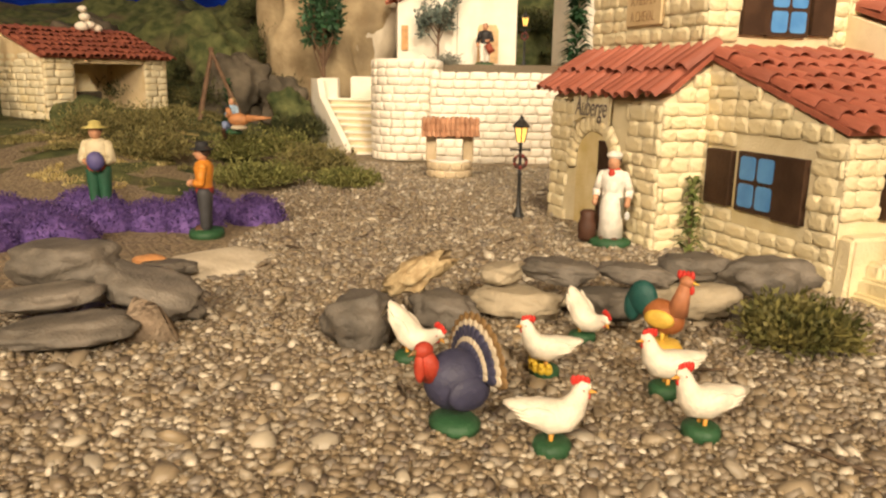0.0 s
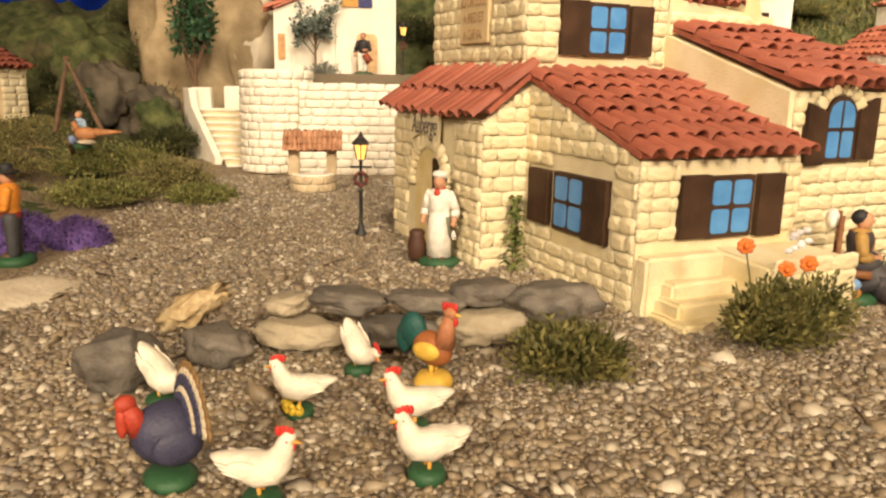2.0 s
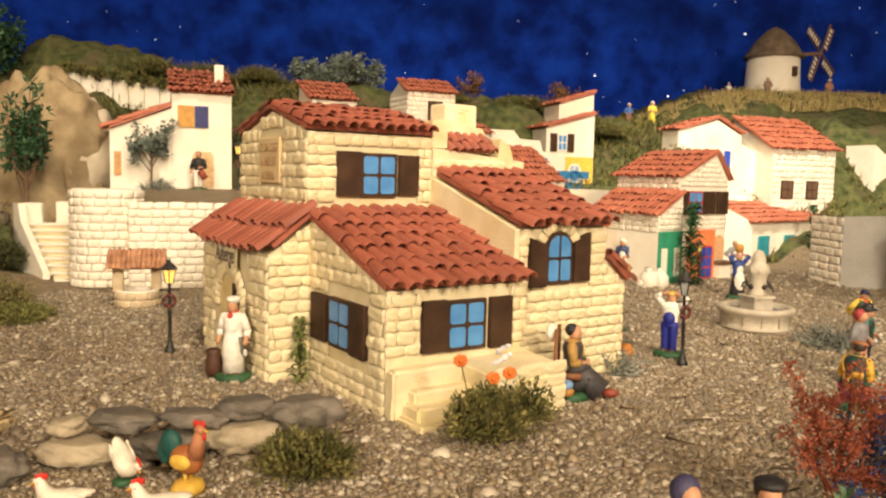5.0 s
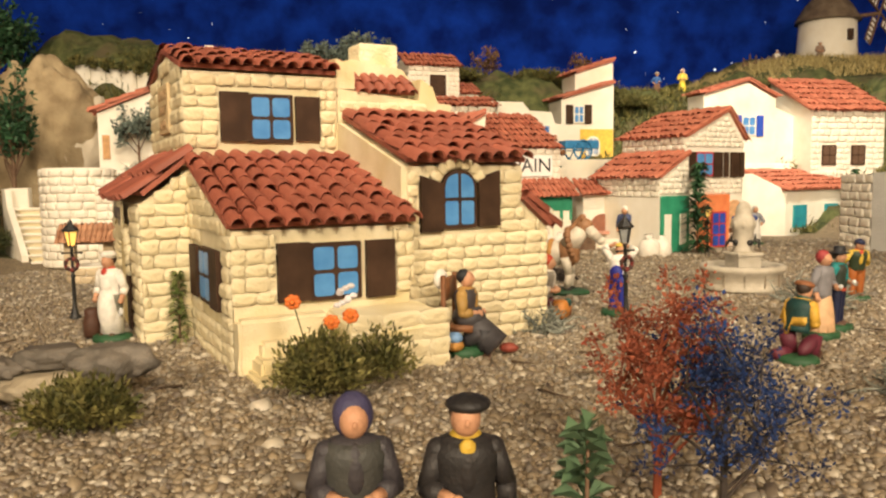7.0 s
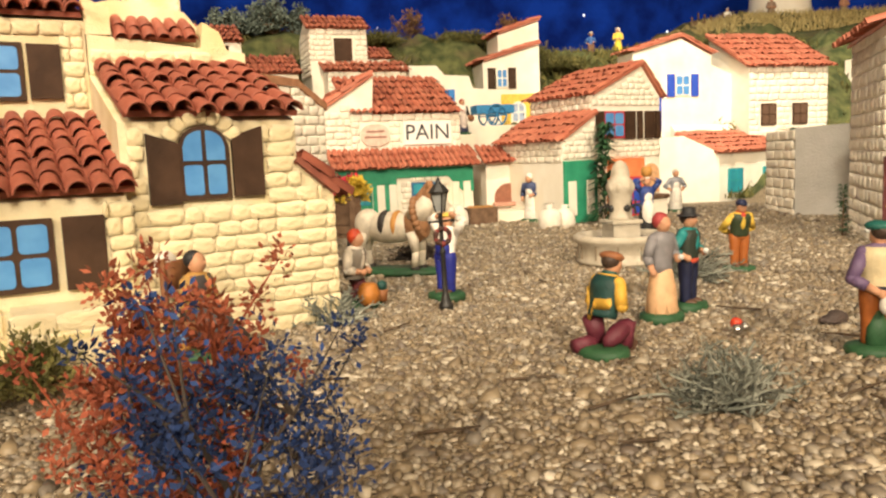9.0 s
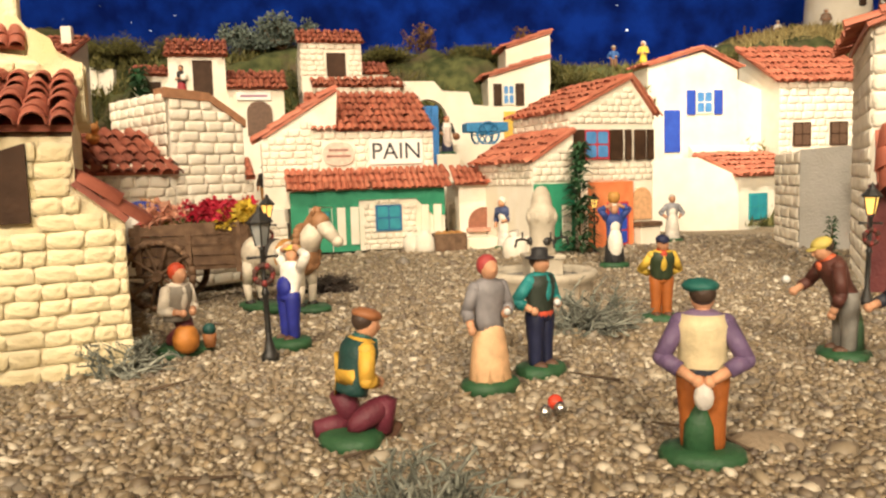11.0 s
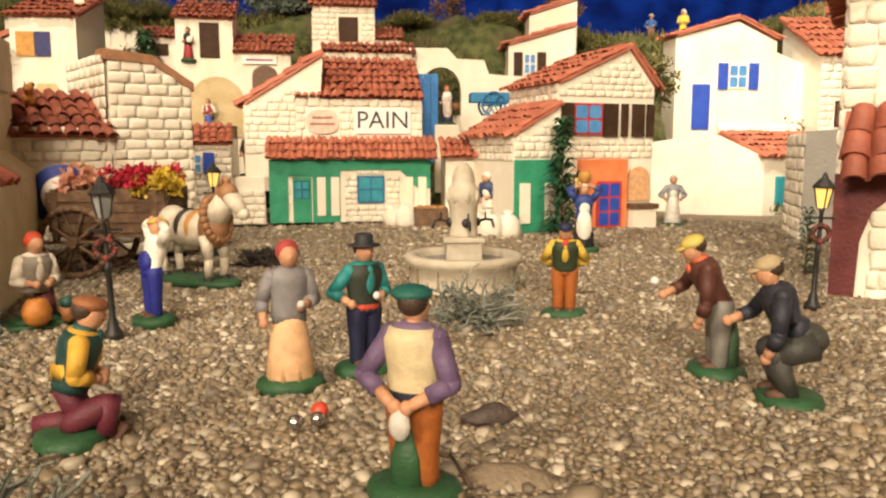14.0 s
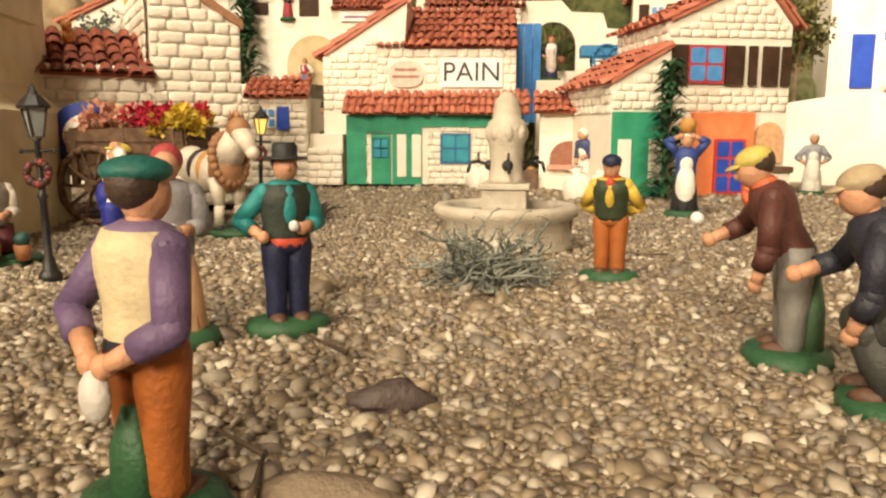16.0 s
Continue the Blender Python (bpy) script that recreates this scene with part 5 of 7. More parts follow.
    if apron:
        ball(bm, (0, -0.055, 0.36), (0.12, 0.105, 0.27), slot(apron), 14)
        ball(bm, (0, -0.05, 0.64), (0.085, 0.068, 0.13), slot(apron), 12)
    for s, pose_name in zip((-1, 1), arms):
        e, hd = ARMS[pose_name]
        sh, e, hd = Vector((0.118 * s, 0, 0.762)), Vector((e[0] * s * 0.95, e[1], e[2])), Vector((hd[0] * s, hd[1], hd[2]))
        ball(bm, sh, (0.056, 0.056, 0.056), sl, 12)
        tube(bm, sh, e, 0.055, 0.047, sl, 12)
        ball(bm, e, 0.0475, sl, 10)
        w = e + (hd - e) * 0.5
        tube(bm, e, w, 0.047, 0.044, sl, 12)
        tube(bm, w, hd, 0.032, 0.026, skin, 9)
        ball(bm, hd, (0.034, 0.034, 0.036), skin, 8)
    tube(bm, (0, -0.005, 0.81), (0, -0.012, 0.87), 0.042, 0.04, skin)
    ball(bm, (0, -0.02, 0.902), (0.066, 0.073, 0.082), skin, 16)
    ball(bm, (0, -0.09, 0.90), (0.013, 0.016, 0.018), skin, 6)
    ball(bm, (0, 0.014, 0.930), (0.072, 0.074, 0.072), slot(hair), 14)
    if scarf:
        lathe(bm, [(0.06, 0.815), (0.072, 0.83), (0.055, 0.85)], slot(scarf), 12, 0.9)
        ball(bm, (0, -0.085, 0.79), (0.04, 0.025, 0.045), slot(scarf), 8)
    if hat:
        kind, c = hat
        k = slot(c)
        if kind == "beret":
            ball(bm, (0.012, -0.005, 0.965), (0.10, 0.095, 0.042), k, 16)
        elif kind == "brim":
            lathe(bm, [(0.12, 0.945), (0.125, 0.95), (0.118, 0.958), (0.07, 0.962), (0.068, 1.02), (0.055, 1.035)], k, 20, 1.0, (0, -0.01, 0))
        elif kind == "straw":
            lathe(bm, [(0.14, 0.95), (0.145, 0.956), (0.075, 0.975), (0.06, 1.02), (0.03, 1.035)], k, 20, 1.0, (0, -0.01, 0))
        elif kind == "cap":
            ball(bm, (0, 0, 0.95), (0.078, 0.085, 0.055), k, 14)
            ball(bm, (0, -0.085, 0.942), (0.055, 0.045, 0.012), k, 10)
        elif kind == "bonnet":
            ball(bm, (0, 0.012, 0.93), (0.08, 0.08, 0.085), k, 14)
        elif kind == "toque":
            ball(bm, (0, 0, 0.985), (0.09, 0.09, 0.045), k, 14)
            lathe(bm, [(0.07, 0.945), (0.074, 0.98)], k, 14)
        elif kind == "hood":
            ball(bm, (0, 0.02, 0.915), (0.092, 0.09, 0.105), k, 14)
    bm.verts.ensure_lookup_table()
    if drop or lean:
        shift = Matrix.Translation((0, 0, 0.47 + drop)) @ Matrix.Rotation(radians(lean), 4, "X") @ Matrix.Translation((0, 0, -0.47))
        bmesh.ops.transform(bm, matrix=shift, verts=bm.verts[n0:])
    if extra:
        extra(bm, slot)
    bmesh.ops.transform(bm, matrix=Matrix.Scale(h, 4), verts=bm.verts)
    return solo(name, bm, mats, x, y, z, rz, label, "figurine", group)


BLACK, WHITE_C, NAVY, BROWN_C, OCHRE, RUST = (0.02, 0.02, 0.022), (0.80, 0.76, 0.68), (0.012, 0.016, 0.05), (0.10, 0.045, 0.025), (0.62, 0.36, 0.05), (0.34, 0.10, 0.02)
SILVER = (0.62, 0.62, 0.60)


def ball_in(p, c=SILVER, r=0.03):
    return lambda bm, slot: ball(bm, p, r, slot(c), 10)


PLAY = "boules players on the gravel square"
# boules players
figure("figurine", "clay boules player in cream waistcoat, purple sleeves and green beret", 98.6, 79.2, 168, 7.7, RUST, (0.20, 0.14, 0.24), ("behind", "behind"), (0.13, 0.085, 0.17), (0.62, 0.52, 0.32), ("beret", (0.015, 0.12, 0.10)), group=PLAY, extra=lambda bm, slot: (ball(bm, (0, 0.16, 0.39), (0.055, 0.035, 0.075), slot((0.55, 0.52, 0.48)), 10), lathe(bm, [(0.09, 0.0), (0.08, 0.2), (0.03, 0.33)], slot(BASE_GREEN), 10, 0.6, (0.02, 0.05, 0))), sash=(0.02, 0.025, 0.04))
figure("figurine", "clay woman in grey blouse, peach skirt and red headscarf", 89.4, 90.6, 34, 7.7, (0.68, 0.42, 0.23), (0.22, 0.21, 0.22), ("down", "front"), None, None, ("bonnet", (0.36, 0.05, 0.05)), True, group=PLAY, extra=lambda bm, slot: (ball(bm, (0.04, -0.19, 0.60), 0.028, slot(SILVER), 8), lathe(bm, [(0.075, 0.76), (0.085, 0.78), (0.075, 0.81)], slot(WHITE_C), 14, 0.95, (0, -0.012, 0))))
figure("figurine", "clay man with black hat, teal shirt and dark waistcoat", 92.5, 94.0, 46, 7.55, NAVY, (0.02, 0.22, 0.22), ("hip", "front"), None, (0.025, 0.035, 0.025), ("brim", BLACK), sash=(0.55, 0.08, 0.04), group=PLAY, extra=ball_in((0.0, -0.19, 0.60)))
figure("figurine", "clay man with yellow sleeves and rust trousers, hands at his back", 103.3, 110.5, 2, 7.1, RUST, (0.60, 0.40, 0.05), ("behind", "behind"), (0.62, 0.42, 0.06), (0.03, 0.045, 0.02), ("cap", NAVY), scarf=(0.5, 0.06, 0.03), lean=8, group=PLAY)
figure("figurine", "clay boules thrower in brown jacket and yellow cap, bending forward", 112.0, 96.8, -84, 8.1, (0.20, 0.19, 0.17), (0.09, 0.03, 0.022), ("throw", "knee"), None, None, ("cap", (0.50, 0.40, 0.10)), lean=24, scarf=(0.55, 0.12, 0.05), group=PLAY, extra=lambda bm, slot: (ball(bm, (-0.13, -0.41, 0.62), 0.034, slot(SILVER), 10), lathe(bm, [(0.10, 0.0), (0.09, 0.25), (0.05, 0.4)], slot((0.06, 0.12, 0.06)), 10, 0.7, (0, 0.08, 0))))
figure("figurine", "clay crouching player in navy jacket and cream cap", 114.7, 92.3, -88, 8.2, (0.05, 0.05, 0.045), (0.025, 0.027, 0.04), ("throw", "knee"), None, None, ("cap", (0.42, 0.33, 0.20)), lean=20, crouch=True, group=PLAY)
figure("figurine", "clay kneeling player in green waistcoat, yellow sleeves and plum trousers", 82.9, 81.7, 120, 7.9, (0.12, 0.02, 0.035), OCHRE, ("front", "front"), OCHRE, (0.012, 0.05, 0.045), ("beret", (0.30, 0.12, 0.05)), kneel=True, lean=15, scarf=(0.02, 0.09, 0.08), group=PLAY)
for nm, c, x, y, r in (("boule", (0.60, 0.06, 0.03), 92.8, 85.5, 0.40), ("boule", SILVER, 92.2, 83.9, 0.36), ("boule", SILVER, 93.0, 84.6, 0.34)):
    bm = bmesh.new()
    ball(bm, (0, 0, 0), r, 0, 14)
    ob = solo(nm, bm, paint(c, 0.25) if c[0] != SILVER[0] else surface("chrome", (0.55, 0.55, 0.55), (0.7, 0.7, 0.7), 60, 0.2, 0.0, metal=1.0), x, y, r + 0.2, 0, "small red wooden jack on the gravel" if c[0] == 0.60 else "tiny silver boule on the gravel", "ball", "boules on the ground")
# by the inn
figure("figurine", "clay innkeeper in white apron, cap and red neckerchief", 24.9, 92.9, -18, 8.0, (0.16, 0.16, 0.12), WHITE_C, ("down", "down"), None, None, ("toque", WHITE_C), False, WHITE_C, scarf=(0.52, 0.05, 0.03), z=0.1, extra=lambda bm, slot: (lathe(bm, [(0.14, 0.08), (0.13, 0.3), (0.12, 0.5)], slot(WHITE_C), 16, 0.85), lathe(bm, [(0.08, 0.02), (0.10, 0.05), (0.105, 0.2), (0.08, 0.28), (0.09, 0.33), (0.06, 0.36)], slot((0.08, 0.035, 0.02)), 14, 1.0, (-0.26, -0.02, 0)), ball(bm, (0.19, -0.07, 0.34), (0.03, 0.02, 0.05), slot(SILVER), 8)))
figure("figurine", "clay lady asleep on a wooden chair, dark shawl and skirt", 57.4, 85.6, 70, 8.6, (0.035, 0.032, 0.035), (0.48, 0.28, 0.08), ("front", "front"), (0.40, 0.24, 0.07), (0.06, 0.05, 0.05), None, kneel=True, z=0.2, lean=-2, hair=BLACK, extra=lambda bm, slot: (box(-0.18, 0.18, -0.1, 0.2, 0.22, 0.28, 0, bm, slot((0.20, 0.08, 0.03))), box(-0.18, -0.14, 0.16, 0.2, 0, 0.75, 0, bm, slot((0.20, 0.08, 0.03))), box(0.14, 0.18, 0.16, 0.2, 0, 0.75, 0, bm, slot((0.20, 0.08, 0.03))), box(-0.14, 0.14, 0.17, 0.2, 0.5, 0.72, 0, bm, slot((0.20, 0.08, 0.03))), ball(bm, (-0.04, 0.25, 0.70), (0.13, 0.06, 0.1), slot(WHITE_C), 10), tube(bm, (0, 0.02, 0.34), (0, -0.30, 0.07), 0.13, 0.14, slot((0.06, 0.055, 0.058)), 14), ball(bm, (0, -0.02, 0.34), (0.17, 0.17, 0.12), slot((0.06, 0.055, 0.058)), 12), ball(bm, (-0.22, 0.05, 0.1), (0.09, 0.09, 0.06), slot((0.45, 0.22, 0.05)), 10), ball(bm, (-0.22, 0.05, 0.17), (0.08, 0.08, 0.06), slot((0.18, 0.32, 0.55)), 10), ball(bm, (0.05, -0.4, 0.05), (0.06, 0.10, 0.05), slot((0.25, 0.05, 0.03)), 8)))
figure("figurine", "clay farmer in blue dungarees and yellow cap, arm raised", 74.0, 103.2, -38, 7.6, (0.015, 0.022, 0.22), WHITE_C, ("up", "up"), WHITE_C, None, ("cap", (0.62, 0.46, 0.08)), lean=-12, extra=lambda bm, slot: ball(bm, (0, -0.045, 0.57), (0.10, 0.068, 0.12), slot((0.015, 0.022, 0.22)), 12))
figure("figurine", "clay seated man in red cap with an orange jug", 66.0, 101.2, 62, 8.2, (0.13, 0.03, 0.035), (0.66, 0.60, 0.50), ("front", "front"), None, (0.25, 0.22, 0.18), ("bonnet", (0.50, 0.06, 0.02)), kneel=True, lean=6, extra=lambda bm, slot: (lathe(bm, [(0.06, 0.03), (0.11, 0.08), (0.12, 0.16), (0.09, 0.24), (0.07, 0.26)], slot((0.45, 0.17, 0.03)), 14, 1.0, (-0.1, -0.24, 0)), lathe(bm, [(0.05, 0.03), (0.065, 0.15)], slot((0.35, 0.14, 0.05)), 10, 1.0, (0.16, -0.24, 0)), ball(bm, (0.16, -0.24, 0.19), (0.06, 0.06, 0.06), slot((0.015, 0.07, 0.06)), 8), lathe(bm, [(0.36, -0.02), (0.37, 0.02), (0.34, 0.035)], slot(BASE_GREEN), 22, 0.7)))
# by the camera
figure("figurine", "clay old woman in a dark purple hood and shawl", 52.2, 48.4, 10, 7.8, (0.03, 0.028, 0.035), (0.045, 0.04, 0.045), ("front", "front"), None, (0.05, 0.045, 0.05), ("hood", (0.055, 0.05, 0.11)), True, z=-0.6, extra=lambda bm, slot: ball(bm, (0, -0.2, 0.57), (0.06, 0.04, 0.02), slot((0.6, 0.42, 0.05)), 8))
figure("figurine", "clay old man in black coat, beret and yellow scarf", 56.0, 48.4, 4, 7.8, (0.02, 0.02, 0.022), (0.025, 0.022, 0.022), ("front", "down"), None, (0.02, 0.018, 0.018), ("beret", (0.018, 0.015, 0.02)), scarf=(0.58, 0.38, 0.05), z=-0.6)
# the lavender field
figure("figurine", "clay harvester in straw hat and green trousers holding lavender", -24.2, 92.4, 10, 8.6, (0.02, 0.09, 0.05), (0.62, 0.54, 0.36), ("front", "front"), None, None, ("straw", (0.50, 0.42, 0.14)), sash=(0.5, 0.07, 0.03), extra=lambda bm, slot: ball(bm, (0.06, -0.2, 0.6), (0.10, 0.08, 0.11), slot((0.10, 0.09, 0.24)), 10), z=0.9)
figure("figurine", "clay harvester in black hat and orange jacket", -11.1, 88.2, -70, 8.1, (0.05, 0.05, 0.055), (0.64, 0.24, 0.03), ("front", "front"), None, None, ("brim", BLACK), sash=(0.3, 0.03, 0.03), z=0.1)
# about the village
figure("figurine", "clay water carrier in blue blouse and white apron", 104.8, 147.2, 8, 8.2, BLACK, (0.03, 0.06, 0.24), ("up", "up"), None, None, ("bonnet", WHITE_C), True, WHITE_C, z=0.1, extra=lambda bm, slot: lathe(bm, [(0.05, 1.0), (0.09, 1.04), (0.10, 1.12), (0.07, 1.18)], slot((0.5, 0.25, 0.06)), 12))
figure("figurine", "clay woman in grey blouse and white apron", 118.4, 175.6, 0, 7.7, (0.70, 0.66, 0.60), (0.32, 0.33, 0.36), ("hip", "hip"), None, None, ("bonnet", (0.55, 0.50, 0.44)), True, WHITE_C, z=0.6)
figure("figurine", "clay baker woman in blue shawl and white bonnet", 90.8, 168.5, -30, 8.4, (0.72, 0.68, 0.62), (0.05, 0.07, 0.16), ("down", "front"), None, None, ("bonnet", WHITE_C), True, WHITE_C, lean=14, z=0.6)
figure("figurine", "clay drover in black hat and brown cloak on the steps", 52.5, 168.2, 0, 7.2, (0.32, 0.16, 0.04), (0.05, 0.04, 0.035), ("down", "hip"), (0.06, 0.035, 0.02), (0.03, 0.03, 0.03), ("brim", BLACK), scarf=(0.5, 0.2, 0.15), z=8.0)
figure("figurine", "clay girl in white dress with a basket", 80.5, 190, 20, 7.0, (0.03, 0.035, 0.08), WHITE_C, ("hip", "down"), BLACK, None, ("bonnet", (0.30, 0.05, 0.03)), True, (0.66, 0.56, 0.50), z=16.6, hair=BLACK, extra=lambda bm, slot: ball(bm, (0.24, -0.06, 0.46), (0.1, 0.09, 0.1), slot((0.20, 0.08, 0.03)), 10))
figure("figurine", "clay drummer with dark jacket and white trousers by a doorway", 2.8, 183, 0, 8.2, WHITE_C, (0.03, 0.022, 0.022), ("down", "front"), None, None, None, z=16.6, base=(0.04, 0.09, 0.04), hair=(0.05, 0.03, 0.02), extra=lambda bm, slot: tube(bm, (0.06, -0.14, 0.50), (0.19, -0.12, 0.30), 0.085, 0.085, slot((0.28, 0.06, 0.03)), 14))
figure("figurine", "clay woman in red skirt and white apron on a balcony", 27.6, 196.5, 0, 6.4, (0.32, 0.03, 0.04), BLACK, ("front", "front"), WHITE_C, None, ("bonnet", BLACK), True, z=29.6, extra=lambda bm, slot: ball(bm, (0.14, -0.16, 0.62), (0.1, 0.05, 0.1), slot(WHITE_C), 10))
figure("figurine", "clay girl in white blouse and blue skirt in an arched niche", 32.5, 194.2, 0, 6.0, (0.05, 0.10, 0.35), WHITE_C, ("hip", "hip"), None, (0.30, 0.04, 0.05), ("bonnet", (0.30, 0.18, 0.06)), True, z=16)
figure("figurine", "clay shepherd in blue jacket on the hill", 120.7, 254.5, 0, 6.6, (0.20, 0.10, 0.06), (0.03, 0.10, 0.30), ("hip", "front"), None, None, ("straw", (0.55, 0.5, 0.4)), z=38.6)
figure("figurine", "clay woman in yellow dress and white shawl on the hill", 128.3, 254.5, -20, 7.4, (0.72, 0.56, 0.05), (0.72, 0.56, 0.08), ("front", "front"), None, None, ("hood", WHITE_C), True, z=38.8)
figure("figurine", "clay farmer lying beside a straw bed", -26.5, 128, -20, 6, (0.20, 0.25, 0.40), (0.30, 0.42, 0.55), ("front", "front"), None, None, None, kneel=True, z=6.2, hair=(0.35, 0.25, 0.12))


# ---- poultry ----
def spine(bm, rings, mat, seg=16):
    """A body swept through rings of (y, z, half width, half height), square to their path."""
    made = []
    for i, (y, z, rx, rz) in enumerate(rings):
        p, n = rings[max(0, i - 1)], rings[min(len(rings) - 1, i + 1)]
        d = Vector((0, n[0] - p[0], n[1] - p[1])).normalized()
        up = Vector((0, -d.z, d.y)) if d.y > 0 else Vector((0, d.z, -d.y))
        made.append([bm.verts.new(Vector((0, y, z)) + Vector((rx * math.cos(2 * math.pi * k / seg), 0, 0)) + up * rz * math.sin(2 * math.pi * k / seg)) for k in range(seg)])
    fs = [bm.faces.new((p[k], p[(k + 1) % seg], q[(k + 1) % seg], q[k])) for p, q in zip(made, made[1:]) for k in range(seg)]
    fs += [bm.faces.new(made[0]), bm.faces.new(made[-1])]
    for f in fs:
        f.material_index = mat
    bmesh.ops.recalc_face_normals(bm, faces=fs)


def hen(name, label, x, y, rz, k, bodyc, comb=(0.55, 0.03, 0.02), peck=0.0, chicks=False, neckc=None, z=0.0):
    mats = [paint(bodyc), paint(comb), paint((0.62, 0.30, 0.05)), paint(BASE_GREEN), paint((0.75, 0.52, 0.05)), paint(neckc or bodyc)]
    bm = bmesh.new()
    lathe(bm, [(0.95, -0.2), (1.0, 0.3), (0.9, 0.5), (0.6, 0.58)], 3, 20, 0.9)
    for s in (-0.22, 0.22):
        tube(bm, (s, 0, 0.2), (s, 0.05, 1.0), 0.09, 0.12, 2, 7)
    n0 = len(bm.verts)
    spine(bm, ((2.3, 2.1, 0.12, 0.10), (2.0, 2.08, 0.42, 0.2), (1.4, 1.98, 0.62, 0.42), (0.8, 1.8, 0.8, 0.68), (0.1, 1.66, 0.86, 0.82), (-0.5, 1.8, 0.78, 0.8), (-0.88, 2.25, 0.58, 0.62), (-1.08, 2.72, 0.42, 0.46), (-1.2, 3.05, 0.35, 0.40), (-1.36, 3.28, 0.31, 0.34), (-1.55, 3.26, 0.2, 0.2), (-1.62, 3.2, 0.05, 0.05)), 0)
    for s in (-1, 1):
        ball(bm, (0.66 * s, 0.45, 1.82), (0.2, 0.95, 0.46), 0, 12, Matrix.Rotation(0.12, 4, "X"))
        for j in range(3):
            ball(bm, (0.72 * s, 0.95 + 0.16 * j, 1.62 + 0.19 * j), (0.12, 0.62, 0.085), 0, 8, Matrix.Rotation(0.2, 4, "X"))
    tube(bm, (0, -1.5, 3.12), (0, -1.9, 3.05), 0.15, 0.02, 2, 7)
    for j in range(4):
        ball(bm, (0, -1.42 + 0.2 * j, 3.52 + 0.06 * math.sin(j)), (0.09, 0.15, 0.24), 1, 7)
    ball(bm, (0, -1.5, 2.85), (0.1, 0.12, 0.2), 1, 7)
    for s in (-1, 1):
        ball(bm, (0.33 * s, -1.32, 3.2), 0.05, 1, 5)
    if peck:
        bm.verts.ensure_lookup_table()
        bmesh.ops.transform(bm, matrix=Matrix.Translation((0, 0, 1.6)) @ Matrix.Rotation(radians(peck), 4, "X") @ Matrix.Translation((0, 0, -1.6)), verts=bm.verts[n0:])
    if chicks:
        for i in range(7):
            a = math.pi * i / 6 + math.pi
            ball(bm, (0.85 * math.cos(a), 0.9 * math.sin(a) * 0.8, 0.55), (0.3, 0.3, 0.32), 4, 8)
            ball(bm, (1.0 * math.cos(a), 1.05 * math.sin(a) * 0.8, 0.85), 0.2, 4, 7)
    bmesh.ops.transform(bm, matrix=Matrix.Scale(k, 4), verts=bm.verts)
    return solo(name, bm, mats, x, y, z, rz, label, "figurine", "poultry of the farmyard")


HEN = (0.78, 0.71, 0.58)
hen("hen", "white painted clay hen with red comb on a green base", 21.0, 53.0, 85, 0.87, HEN)
hen("hen", "white painted clay hen with red comb on a green base", 27.1, 55.6, -62, 0.88, HEN)
hen("hen", "white painted clay hen with red comb on a green base", 26.1, 59.8, -70, 0.86, HEN)
hen("hen", "white clay hen sheltering yellow chicks", 20.4, 61.0, -75, 0.82, HEN, chicks=True)
hen("hen", "white clay hen pecking with raised tail", 22.3, 66.7, 45, 0.82, HEN, peck=42)
hen("hen", "white clay hen pecking with raised tail", 13.4, 61.5, 70, 0.87, HEN, peck=40)
bm = bmesh.new()
lathe(bm, [(1.1, -0.2), (1.15, 0.1), (0.9, 0.5), (0.4, 0.6)], 0, 18, 0.9)
ball(bm, (0, 0.1, 1.9), (0.8, 1.2, 0.9), 1, 16, Matrix.Rotation(0.35, 4, "X"))
tube(bm, (0, -0.6, 2.2), (0, -0.95, 3.9), 0.6, 0.3, 2, 14)
ball(bm, (0, -1.0, 4.0), (0.34, 0.4, 0.36), 2, 12)
for j in range(4):
    ball(bm, (0, -1.25 + 0.22 * j, 4.35), (0.1, 0.16, 0.26), 3, 7)
ball(bm, (0, -1.3, 3.6), (0.12, 0.14, 0.28), 3, 7)
tube(bm, (0, -1.3, 4.0), (0, -1.65, 3.95), 0.13, 0.02, 0, 7)
ball(bm, (0, 1.35, 2.7), (0.5, 0.85, 1.0), 4, 14)
ball(bm, (0, 1.9, 2.2), (0.36, 0.5, 0.9), 4, 12)
for s in (-1, 1):
    ball(bm, (0.66 * s, 0.1, 1.9), (0.25, 0.85, 0.5), 0, 12)
    tube(bm, (0.25 * s, 0, 0.4), (0.25 * s, 0, 1.3), 0.1, 0.16, 0, 7)
solo("rooster", bm, [paint((0.70, 0.44, 0.07)), paint((0.30, 0.10, 0.03)), paint((0.42, 0.17, 0.08)), paint((0.50, 0.03, 0.02)), paint((0.01, 0.07, 0.06))], 26.6, 65.4, 0.15, 62, "clay rooster with rust body and dark green tail", "figurine", "poultry of the farmyard")
bm = bmesh.new()
lathe(bm, [(1.2, -0.2), (1.25, 0.15), (0.9, 0.4)], 0, 18, 0.85)
ball(bm, (0, 0, 2.0), (1.15, 1.4, 1.3), 1, 18)
for j, (c, r, rr) in enumerate(((2, 2.3, 0.0), (3, 2.02, -0.08), (1, 1.8, -0.16), (3, 1.35, -0.24), (1, 1.15, -0.32))):
    n = 15
    for i in range(n):
        a = math.pi * (0.02 + 0.96 * i / (n - 1))
        ball(bm, (r * 0.72 * math.cos(a), 1.0 + rr * 1.2, 2.3 + r * 0.72 * math.sin(a)), (0.30 * r * 0.6, 0.12, 0.62 * r * 0.55), c, 8, Matrix.Rotation(math.pi / 2 - a, 4, "Y"))
